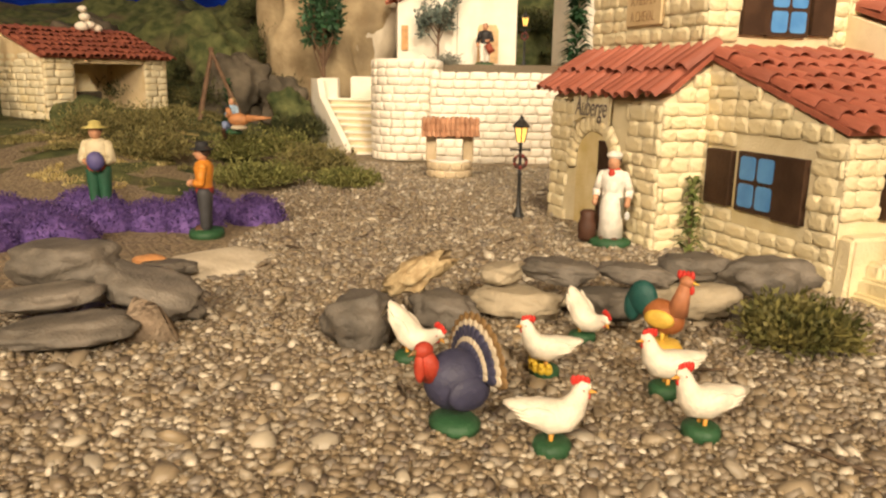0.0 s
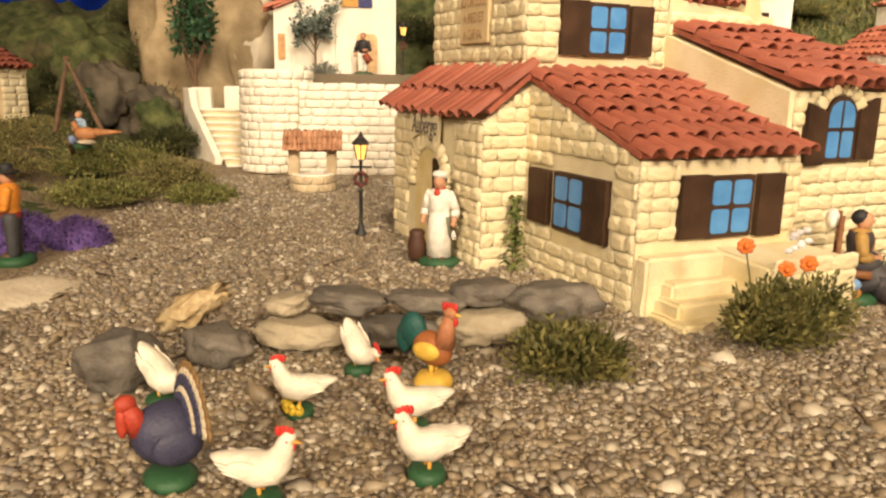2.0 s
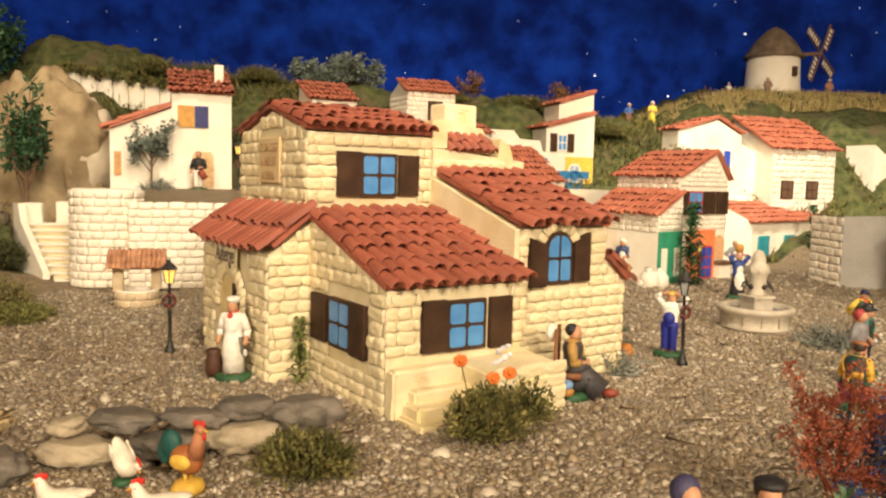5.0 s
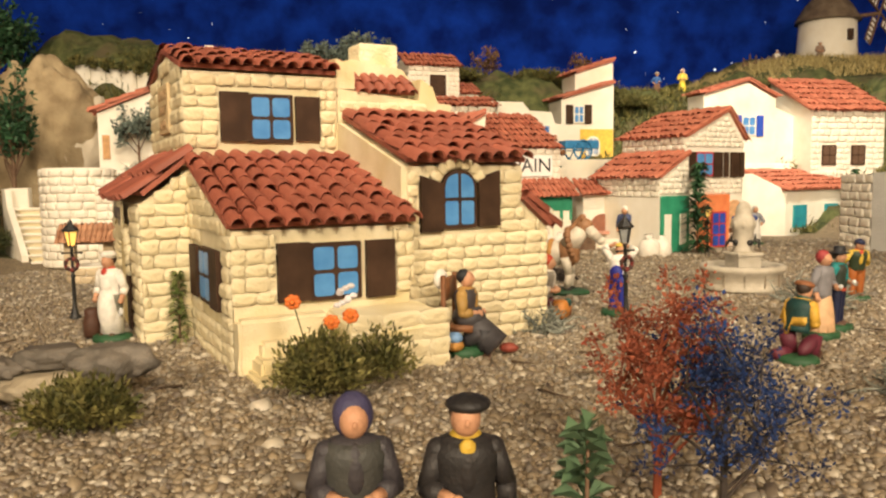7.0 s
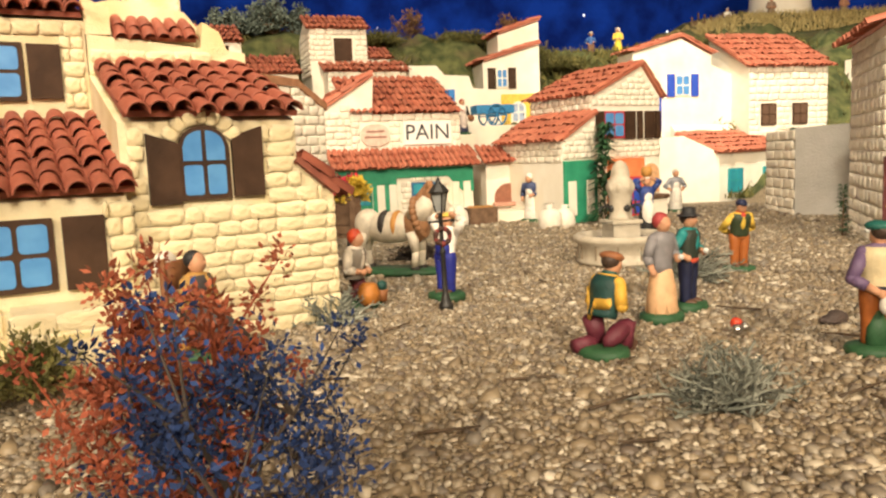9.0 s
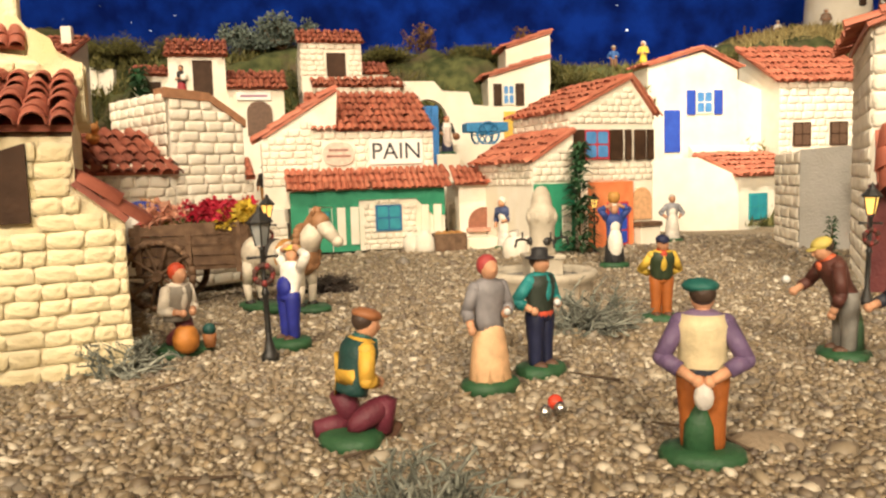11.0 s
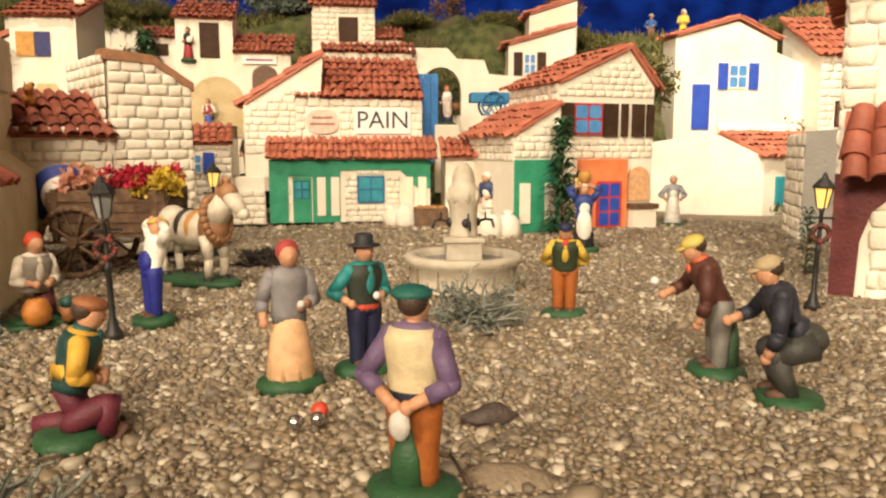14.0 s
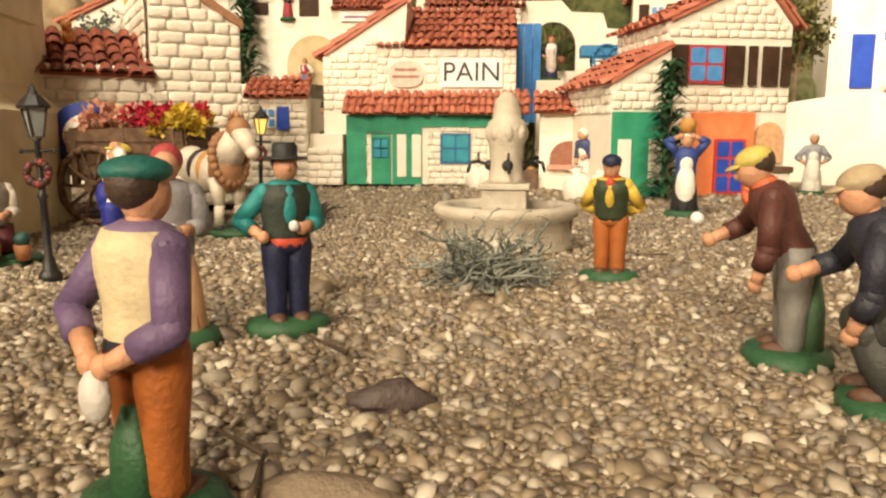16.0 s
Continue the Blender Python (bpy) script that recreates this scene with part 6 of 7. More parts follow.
tube(bm, (0, -1.0, 2.3), (0, -1.45, 3.4), 0.5, 0.3, 4, 12)
ball(bm, (0, -1.5, 3.5), (0.34, 0.42, 0.36), 4, 12)
ball(bm, (0, -1.66, 2.8), (0.28, 0.24, 0.7), 4, 10)
tube(bm, (0, -1.8, 3.5), (0, -2.2, 3.35), 0.15, 0.03, 2, 7)
for s in (-1, 1):
    ball(bm, (1.0 * s, 0.1, 1.7), (0.3, 1.0, 0.75), 1, 12)
solo("turkey", bm, [paint(BASE_GREEN), paint((0.045, 0.045, 0.085)), paint((0.22, 0.13, 0.05)), paint((0.52, 0.44, 0.32)), paint((0.42, 0.05, 0.025))], 16.9, 54.2, 0.2, -52, "clay turkey with blue body, banded tail fan and red head", "figurine", "poultry of the farmyard")
bm = bmesh.new()
ball(bm, (0, 0, 1.4), (0.9, 1.5, 0.9), 0, 14)
tube(bm, (0, -1.1, 1.8), (0, -1.5, 3.0), 0.5, 0.3, 0, 10)
ball(bm, (0, -1.55, 3.1), (0.3, 0.4, 0.32), 1, 10)
tube(bm, (0, 1.2, 1.6), (0, 4.6, 1.7), 0.55, 0.12, 0, 10)
ball(bm, (0, 0, 0.3), (1.2, 1.2, 0.4), 2, 12)
solo("pheasant", bm, [paint((0.45, 0.20, 0.08)), paint(BLACK), paint((0.5, 0.42, 0.3))], -25.2, 127.0, 6.6, -80, "clay pheasant with a long tan tail", "figurine")


# ---- cart and horse ----
ct = thing("flower_cart", 59.0, 122.6, 0, -80, "dark wooden two-wheeled cart loaded with cut flowers", "cart")
for s in (-1, 1):
    wl = part("wheel", bmesh.new(), WOOD, ct, "spoked wooden wheel")
    bm = bmesh.new()
    for i in range(24):
        a, b = 2 * math.pi * i / 24, 2 * math.pi * (i + 1) / 24
        for rr in (3.3,):
            tube(bm, (3.4 * s, -3 + rr * math.cos(a), 3.5 + rr * math.sin(a)), (3.4 * s, -3 + rr * math.cos(b), 3.5 + rr * math.sin(b)), 0.34, 0.34, 0, 6)
    part("rim", bm, WOOD, wl, "", None, True)
    for i in range(10):
        a = 2 * math.pi * i / 10
        bm = bmesh.new()
        tube(bm, (3.4 * s, -3 + 0.3 * math.cos(a), 3.5 + 0.3 * math.sin(a)), (3.4 * s, -3 + 3.2 * math.cos(a), 3.5 + 3.2 * math.sin(a)), 0.18, 0.14, 0, 6)
        part("spoke", bm, WOOD, wl)
    bm = bmesh.new()
    tube(bm, (3.0 * s, -3, 3.5), (4.1 * s, -3, 3.5), 0.65, 0.5, 0, 10)
    part("hub", bm, WOOD, wl)
part("axle", box(-3.2, 3.2, -3.3, -2.7, 3.2, 3.8), WOOD, ct)
part("bed", box(-2.7, 2.7, -5.4, 5.6, 3.9, 4.4, 0.1), WOOD, ct)
for s in (-1, 1):
    for j in range(4):
        bm = prism([(-5.6, 4.4 + 1.0 * j), (5.8, 4.4 + 1.0 * j), (5.8, 5.3 + 1.0 * j + 0.12 * j), (0, 5.35 + 1.0 * j + 0.25 * (j == 3)), (-5.6, 5.3 + 1.0 * j)], 2.7 * s + 0.12 * j * s, 2.7 * s + 0.12 * j * s + 0.3 * s, "u")
        part("side_board", bm, WOOD, ct)
    for yy in (-4.8, 0, 4.8):
        part("stake", box(3.0 * s - 0.2 + 0.15 * s, 3.0 * s + 0.2 + 0.25 * s, yy - 0.3, yy + 0.3, 3.6, 8.6, 0.05), WOOD, ct)
    part("shaft", box(2.0 * s - 0.2, 2.0 * s + 0.2, 5.6, 8.5, 4.0, 4.5, 0.08), WOOD, ct)
for j in range(4):
    part("end_board", box(-2.9, 2.9, 5.6, 5.9, 4.4 + 1.1 * j, 5.4 + 1.1 * j, 0.05), WOOD, ct)
rng = np.random.default_rng(11)
for nm, cx, cy, c1, lab in (("flowers", 0, 0.8, ((0.35, 0.01, 0.03), (0.55, 0.02, 0.05)), "crimson"), ("flowers", 0, 3.0, ((0.35, 0.01, 0.03), (0.55, 0.02, 0.05)), "crimson"), ("flowers", 0.2, -3.0, ((0.55, 0.22, 0.14), (0.70, 0.38, 0.26)), "salmon pink"), ("flowers", 0.6, 5.0, ((0.60, 0.42, 0.04), (0.72, 0.55, 0.08)), "yellow"), ("flowers", -0.5, -5.0, ((0.60, 0.26, 0.10), (0.70, 0.42, 0.20)), "orange")):
    ch = [blades(rng, 110, (cx + rng.normal() * 1.3, cy + rng.normal() * 1.0, 8.7 + rng.random() * 1.3), 0.95, 0.5, 0.2, 0.3, 1.0) for _ in range(12)]
    ob = foliage("flower_bunch", ch, surface("petal_" + lab.replace(" ", "_"), c1[0], c1[1], 60, 0.7, 0.0, 300, island=0.3), ct)
    tagged(ob, "bunch of %s flowers" % lab, kind="stuff")
ob = foliage("greenery", [blades(rng, 900, (0, 0, 7.6), (2.4, 5.2, 1.2), 0.9, 0.18, 0.5)], LEAF, ct)

bm = bmesh.new()
HORSE = [paint((0.62, 0.55, 0.44)), paint((0.30, 0.15, 0.07)), paint((0.035, 0.028, 0.025)), paint(BASE_GREEN), paint((0.50, 0.24, 0.06))]
lathe(bm, [(1, -0.03), (1, 0.3), (0.94, 0.5)], 3, 24, 1, (0, 0, 0))
for v in bm.verts:
    v.co.x *= 2.6
    v.co.y *= 5.4
ball(bm, (0, 0.4, 5.0), (1.55, 3.6, 1.75), 0, 20)
ball(bm, (0, 3.2, 5.3), (1.5, 1.6, 1.8), 0, 16)
ball(bm, (0, -2.6, 5.2), (1.45, 1.5, 1.9), 1, 16)
tube(bm, (0, -2.6, 5.8), (0, -4.6, 8.2), 1.35, 0.85, 0, 14)
ball(bm, (0, -4.7, 8.4), (0.9, 1.1, 1.05), 1, 14)
tube(bm, (0, -4.9, 8.3), (0, -6.6, 6.8), 0.85, 0.52, 0, 12)
ball(bm, (0, -6.7, 6.7), (0.55, 0.6, 0.55), 0, 10)
for s in (-1, 1):
    tube(bm, (0.45 * s, -4.4, 9.1), (0.55 * s, -4.5, 9.9), 0.25, 0.05, 1, 7)
    for yy, b in ((-2.5, -0.4), (3.4, 0.5)):
        tube(bm, (0.85 * s, yy, 4.6), (0.9 * s, yy + b, 2.4), 0.72, 0.42, 0, 10)
        tube(bm, (0.9 * s, yy + b, 2.5), (0.9 * s, yy + b * 0.4, 0.5), 0.4, 0.38, 0, 10)
        ball(bm, (0.9 * s, yy + b * 0.4 - 0.1, 0.55), (0.5, 0.6, 0.35), 2, 8)
for i in range(20):
    a = 2 * math.pi * i / 20
    ball(bm, (1.45 * math.cos(a), -3.1 + 0.5 * math.sin(a), 6.1 + 1.9 * math.sin(a)), 0.42, 1, 7)
for i in range(9):
    ball(bm, (0, -2.4 - 0.25 * i, 7.3 + 0.28 * i), (0.25, 0.5, 0.45), 1, 7)
ball(bm, (0, 0.9, 5.25), (1.66, 0.95, 1.66), 2, 16)
ball(bm, (0, -0.5, 5.2), (1.62, 0.7, 1.68), 4, 16)
tube(bm, (0, 4.6, 6.2), (0, 5.4, 2.6), 0.4, 0.15, 1, 8)
solo("horse", bm, HORSE, 68.9, 119.3, 0, 66, "painted clay draught horse with brown collar and black harness", "figurine")

# sacks, crate and small things before the bakery
for i, (x, y, s) in enumerate(((76.3, 167.6, 0.95), (78.1, 166.8, 1.0), (79.6, 168.0, 0.9), (92.4, 157.6, 1.15), (94.6, 158.2, 1.05))):
    bm = bmesh.new()
    lathe(bm, [(1.5, 0), (1.75, 0.8), (1.6, 2.2), (1.0, 2.9), (0.5, 3.1), (0.8, 3.6)], 0, 14)
    for v in bm.verts:
        v.co.x += 0.25 * noise.noise(v.co * 0.9 + Vector((i * 5, 0, 0)))
        v.co.y += 0.25 * noise.noise(v.co * 0.9 + Vector((0, i * 7, 3)))
    bmesh.ops.transform(bm, matrix=Matrix.Rotation(0.25 * (i % 3 - 1), 4, "Y") @ Matrix.Scale(s, 4), verts=bm.verts)
    solo("flour_sack", bm, surface("sack_cloth", (0.70, 0.64, 0.54), (0.80, 0.75, 0.66), 60, 0.9, 0.4, 300), x, y, ground_z(x, y) - 0.2, 20 * i, "plump white cloth flour sack", "sack", "flour sacks by the bakery")
cr = thing("bread_crate", 81.9, 167.6, 0.5, 15, "dark wooden crate filled with small loaves", "crate")
for s in (-1, 1):
    part("side", box(-2.4, 2.4, 1.5 * s - 0.15, 1.5 * s + 0.15, 0, 3.0, 0.05), WOOD, cr)
    part("side", box(2.4 * s - 0.15, 2.4 * s + 0.15, -1.5, 1.5, 0, 3.0, 0.05), WOOD, cr)
part("bottom", box(-2.4, 2.4, -1.5, 1.5, 0.1, 0.5), WOOD, cr)
bm = bmesh.new()
for i in range(8):
    ball(bm, (-1.6 + 1.05 * (i % 4), -0.6 + 1.2 * (i // 4), 2.9), (0.62, 0.75, 0.45), 0, 8)
part("bread", bm, paint((0.40, 0.20, 0.06)), cr, "golden brown loaves", None, True)

# blue hand cart on the hill
bc = thing("blue_cart", 87.4, 200.0, 18.4, 15, "small bright blue wooden hand cart", "cart")
part("bed", box(-4.2, 4.2, -2.2, 2.2, 2.6, 4.4, 0.15), paint((0.03, 0.20, 0.42)), bc)
for s in (-1, 1):
    bm = bmesh.new()
    for i in range(18):
        a, b = 2 * math.pi * i / 18, 2 * math.pi * (i + 1) / 18
        tube(bm, (2.2 * math.cos(a), 2.5 * s, 2.2 + 2.2 * math.sin(a)), (2.2 * math.cos(b), 2.5 * s, 2.2 + 2.2 * math.sin(b)), 0.22, 0.22, 0, 6)
        if i % 3 == 0:
            tube(bm, (0, 2.5 * s, 2.2), (2.2 * math.cos(a), 2.5 * s, 2.2 + 2.2 * math.sin(a)), 0.14, 0.14, 0, 5)
    part("wheel", bm, paint((0.03, 0.20, 0.42)), bc, "", None, True)
part("stand", box(-9, 9, -4, 4, -16, 0.05), WHITE, bc, "white plaster ledge")


# ---- stones ----
def boulder(name, x, y, z, rx, ry, rz, turn, mat, label, category="stone", seed=1, rough=0.16, freq=1.1, sub=3, group="", tilt=(0, 0), flat=False):
    bm = bmesh.new()
    bmesh.ops.create_icosphere(bm, subdivisions=sub, radius=1)
    off = Vector((seed * 7.3, seed * 3.1, seed * 1.7))
    for v in bm.verts:
        d = v.co.normalized()
        k = 1 + rough * noise.noise(d * freq + off) + 0.5 * rough * noise.noise(d * freq * 2.7 + off)
        d = d * k
        d.z = max(-0.78, min(0.74 + 0.1 * d.x, d.z)) if flat else d.z
        v.co = d
    bmesh.ops.transform(bm, matrix=Matrix.Rotation(radians(tilt[0]), 4, "X") @ Matrix.Rotation(radians(tilt[1]), 4, "Y") @ Matrix.Diagonal((rx, ry, rz, 1)), verts=bm.verts)
    return solo(name, bm, mat, x, y, z, turn, label, category, group)


ROWS_ = "low dry wall of river stones"
for i, (x, y, z, a, b, c, t) in enumerate((
    (10.4, 65.3, 1.5, 2.1, 1.9, 1.9, 10), (14.4, 69.2, 1.1, 2.1, 1.6, 1.3, -15), (18.6, 72.2, 0.9, 3.0, 1.7, 1.15, -6), (24.6, 73.2, 0.9, 2.7, 1.7, 1.15, 4), (29.6, 74.3, 1.1, 2.8, 1.8, 1.4, 8), (33.6, 73.0, 0.9, 1.7, 1.4, 1.2, 20),
    (17.4, 73.0, 2.5, 1.4, 1.3, 0.75, 0), (21.2, 73.6, 2.7, 2.4, 1.6, 0.9, 5), (26.0, 74.2, 2.6, 2.3, 1.6, 0.8, -4), (29.6, 75.4, 3.0, 2.2, 1.6, 0.95, 10), (34.0, 74.8, 2.8, 2.8, 1.9, 1.45, 6))):
    boulder("river_stone", x - 0.025 * (x - 8), y - 1.9, z, 0.97 * a, 0.97 * b, 0.97 * c, t, PEBBLE if i not in (6, 2, 4) else surface("tan_stone", (0.30, 0.25, 0.17), (0.44, 0.37, 0.26), 40, 0.75, 0.6, 300), "smooth grey river stone in a low dry wall", "stone", i + 1, 0.34, 1.5, 4, group=ROWS_, tilt=(0, (i * 37 % 13) - 6), flat=True)
boulder("crystal_rock", 12.4, 68.4, 2.9, 2.1, 1.3, 0.8, 25, surface("yellow_rock", (0.34, 0.24, 0.12), (0.58, 0.46, 0.27), 160, 0.7, 1.0, 200), "jagged pale yellow crystal rock", "stone", 31, 0.6, 3.4, tilt=(0, -28))
for i, (x, y, z, a, b, c, t, ti) in enumerate(((-8.6, 67.4, 3.0, 3.3, 2.4, 1.6, 8, 0), (-2.9, 67.0, 1.7, 3.7, 2.4, 1.2, -8, 14), (-7.6, 63.6, 1.9, 3.4, 2.2, 0.7, 6, -6), (-5.2, 61.6, 0.8, 3.7, 2.6, 0.8, 0, -4), (-6.6, 75.4, 0.9, 2.2, 1.2, 0.6, 0, 0))):
    boulder("slab_stone", x - 0.3, y - 1.7, z, a, b, c, t, PEBBLE, "flat grey river stone in a stacked pile", "stone", i + 41, 0.28, 1.4, 4, group="stacked pile of flat stones", tilt=(0, ti), flat=True)
bm = bmesh.new()
v4 = [bm.verts.new(p) for p in ((-1.7, -0.9, 0), (1.8, -0.7, 0), (1.2, 1.4, 0), (-1.3, 1.2, 0), (-0.9, 0.1, 2.6), (0.3, 0.5, 2.0))]
for q in ((0, 1, 5, 4), (1, 2, 5), (2, 3, 4, 5), (3, 0, 4), (3, 2, 1, 0)):
    bm.faces.new([v4[i] for i in q])
bmesh.ops.bevel(bm, geom=bm.edges[:], offset=0.12, segments=2, affect="EDGES")
solo("broken_stone", bm, surface("brown_stone", (0.26, 0.19, 0.13), (0.36, 0.28, 0.20), 50, 0.75, 0.5, 300), -1.4, 61.9, -0.1, 10, "angular brown broken stone", "stone")
boulder("small_stone", -8.4, 74.0, 1.0, 1.4, 0.9, 0.6, 0, paint((0.55, 0.26, 0.10)), "small rounded orange stone", "stone", 51)
boulder("dark_pebble", 100.4, 87.3, 0.1, 1.3, 0.6, 0.55, 30, surface("umber_stone", (0.06, 0.045, 0.04), (0.11, 0.08, 0.07), 60, 0.6, 0.5), "dark brown wood chip on the gravel", "stone", 52, 0.35)
boulder("flat_stone", 101.7, 81.2, -0.5, 2.1, 1.2, 1.0, 10, surface("brown_flat", (0.20, 0.15, 0.10), (0.29, 0.23, 0.16), 50, 0.8, 0.6), "flat brown stone half sunk in gravel", "stone", 54)
# pale slab by the lavender
boulder("pale_slab", -6.2, 78.6, -0.3, 4.2, 7.0, 0.7, -20, surface("chalk_slab", (0.55, 0.47, 0.34), (0.70, 0.62, 0.48), 40, 0.9, 0.6, 200), "worn pale plaster slab beside the lavender", "slab", 55, 0.2)
# great rocks
boulder("cliff_rock", -36.0, 197.0, 15, 14.5, 11, 27, 5, ROCK, "tall tan cliff rock with rough face", "rock", 61, 0.34, 1.5, 5)
boulder("cliff_rock", -26.5, 201.0, 18, 9.0, 9, 18, 5, surface("grey_tan_rock", (0.40, 0.33, 0.24), (0.62, 0.55, 0.43), 14, 0.85, 1.0, 90), "rounded grey tan cliff rock", "rock", 62, 0.35, 1.3, 4)
boulder("cliff_rock", -46.0, 214.0, 24, 8, 7, 9, 5, ROCK, "tan boulder on the slope", "rock", 63, 0.45, 1.6, 4)
for i, (x, y, z, a, b, c, mt) in enumerate(((-47, 176, 11, 6.5, 5, 7, DARK_ROCK), (-36, 172, 9, 4.5, 4, 5, DARK_ROCK), (-55, 186, 15, 8, 6, 8, MOSS), (-88, 176, 10, 9, 8, 9, DARK_ROCK), (-66, 200, 16, 10, 8, 9, MOSS), (-33, 168, 7, 4, 3, 4, MOSS), (-62, 146, 4, 6, 5, 5, MOSS), (-86, 142, 6, 7, 6, 8, MOSS), (-100, 205, 16, 14, 10, 10, DARK_ROCK), (-120, 190, 10, 14, 10, 12, DARK_ROCK))):
    boulder("hill_rock", x, y, z, a, b, c, i * 40, mt, "dark mossy rock on the bank" if mt is DARK_ROCK else "rounded hummock covered in green moss", "rock", 70 + i, 0.5, 1.6, 4)

# tripod of poles, hillside vineyard wall
tp = thing("pole_tripod", -40.0, 150.0, 8.0, 0, "dark wooden tripod of three long poles", "tripod")
for a in (20, 150, 265):
    bm = bmesh.new()
    tube(bm, (4.6 * math.cos(radians(a)), 4.6 * math.sin(radians(a)), -1.5), (-0.3 * math.cos(radians(a)), -0.3 * math.sin(radians(a)), 10.5), 0.4, 0.3, 0, 7)
    part("pole", bm, WOOD, tp)
vw = thing("vineyard_wall", -42.0, 232.0, 41.5, 6, "low white vineyard wall with green vines", "wall")
for i in range(9):
    part("block", box(4 * i, 4 * i + 3.9, 0, 2, -3 - 0.4 * i, 4.6 - 0.5 * i, 0.3), WHITE, vw)
tagged(foliage("vine", [blades(np.random.default_rng(i), 160, (4 * i + 1, -1.5, 5.5 - 0.5 * i), (2, 1.4, 1.8), 0.9, 0.35, 0.3, 1.0, 0.1) for i in range(9)], LEAF, vw), kind="stuff")

# ---- windmill on the hill ----
wm = thing("windmill", 209.0, 330.0, 54.5, 0, "white round windmill with thatched cap and lattice sails", "windmill")
bm = bmesh.new()
lathe(bm, [(11.8, -6), (11.2, 4), (10.4, 20)], 0, 28)
part("tower", bm, WHITE, wm, "", None, True)
bm = bmesh.new()
lathe(bm, [(12.2, 19.4), (11.8, 20.4), (8.4, 26), (3.4, 31), (0.6, 32.6)], 0, 24)
part("thatch", bm, surface("thatch", (0.10, 0.07, 0.05), (0.20, 0.15, 0.10), 30, 0.9, 1.0, 120), wm, "dark thatched cap", None, True)
part("window", box(2.5, 4.6, -11.4, -10, 11, 15, 0.2), BROWN, wm)
HUB = Matrix.Translation((15.5, -9, 21)) @ Matrix.Rotation(radians(32), 4, "Z")
bm = bmesh.new()
tube(bm, (5, -3, 20.4), (16, -9.4, 21), 0.9, 0.7)
part("axle", bm, WOOD, wm, "brown wooden sail axle")
for a in (28, 118, 208, 298):
    m4 = HUB @ Matrix.Rotation(radians(a), 4, "Y")
    bm = box(-0.3, 0.3, -0.3, 0.3, 0, 14)
    box(3.4, 3.8, -0.2, 0.2, 3, 14, 0, bm)
    for z in range(3, 15, 2):
        box(0, 3.6, -0.2, 0.2, z, z + 0.35, 0, bm)
    sail = part("sail", bm, WOOD, wm, "brown lattice sail", m4)
    part("sailcloth", prism([(0.5, 3.5), (3.3, 3.5), (3.3, 13.5), (0.5, 13.5)], 0.25, 0.4, "v"), PAPER, sail, "white sail cloth", m4)
for x, y, z, c, h in ((186, 322, 55.2, WHITE_C, 7), (199, 315, 55.2, (0.30, 0.2, 0.14), 9), (226, 316, 55.4, (0.4, 0.2, 0.12), 9)):
    figure("figurine", "clay miller figure beside the windmill", x, y, 0, h, (0.25, 0.18, 0.12), c, ("front", "front"), None, None, ("cap", WHITE_C), z=z)
fe = thing("wattle_fence", 170.0, 314.0, 52.5, 8, "rough wattle fence round the mill yard", "fence")
for i in range(15):
    part("stake", box(2.4 * i, 2.4 * i + 0.5, 0, 0.5, 0, 5.6 + (i * 7 % 4) * 0.5), WOOD, fe)
part("rail", box(-0.5, 35, -0.2, 0.1, 2.0, 4.2, 0.1), WOOD, fe)

# ---- plants ----
def leafy(name, label, x, y, z, chunks, mat, category="bush", stems=None, group="", stem_mat=None):
    t = thing(name, x, y, z, 0, label, category, group)
    tagged(foliage("foliage", chunks, mat, t), kind="stuff")
    if stems is not None:
        part("stem", stems, stem_mat or WOOD, t)
    return t


rng = np.random.default_rng(4)


def moss_bush(x, y, r, h, label, mat=None, n=6000, z=-0.1, ll=0.55):
    ch = [blades(rng, n // 6, (rng.normal() * r * 0.35, rng.normal() * r * 0.3, h * 0.25), (r * 0.75, r * 0.7, h * 0.8), ll, 0.11, 0.35, 0, 0.2) for _ in range(6)]
    return leafy("moss_bush", label, x, y, z, ch, mat or LEAF, "bush")


moss_bush(34.9, 67.6, 3.3, 2.9, "tuft of dark green and brown moss on gravel")
fb = moss_bush(47.2, 75.0, 3.6, 4.1, "green moss bush with orange paper flowers", None, 9000)
for x, z, c in ((-2.0, 6.4, (0.72, 0.17, 0.03)), (0.6, 5.0, (0.74, 0.18, 0.03)), (1.9, 5.4, (0.74, 0.18, 0.03))):
    bm = bmesh.new()
    for i in range(7):
        a = 2 * math.pi * i / 7
        ball(bm, (x + 0.32 * math.cos(a), -0.6, z + 0.32 * math.sin(a)), (0.28, 0.12, 0.22), 0, 7)
    ball(bm, (x, -0.75, z), 0.22, 0, 7)
    fl = part("flower", bm, paint(c), fb, "small orange flower", None, True)
    bm = bmesh.new()
    tube(bm, (x * 0.4, -0.2, 1.5), (x, -0.55, z), 0.07, 0.05, 0, 5)
    part("stalk", bm, surface("stalk", (0.10, 0.10, 0.04), (0.16, 0.15, 0.06)), fb)
part("paper_flower", (lambda b: ([ball(b, (0.9 + 0.26 * (i % 5) + 0.1 * (i % 3), 0.2 + 0.1 * (i % 2), 6.0 + 0.17 * i), (0.28, 0.2, 0.2), 0, 7) for i in range(9)], b)[-1])(bmesh.new()), paint((0.72, 0.68, 0.68)), fb, "white paper blossom")
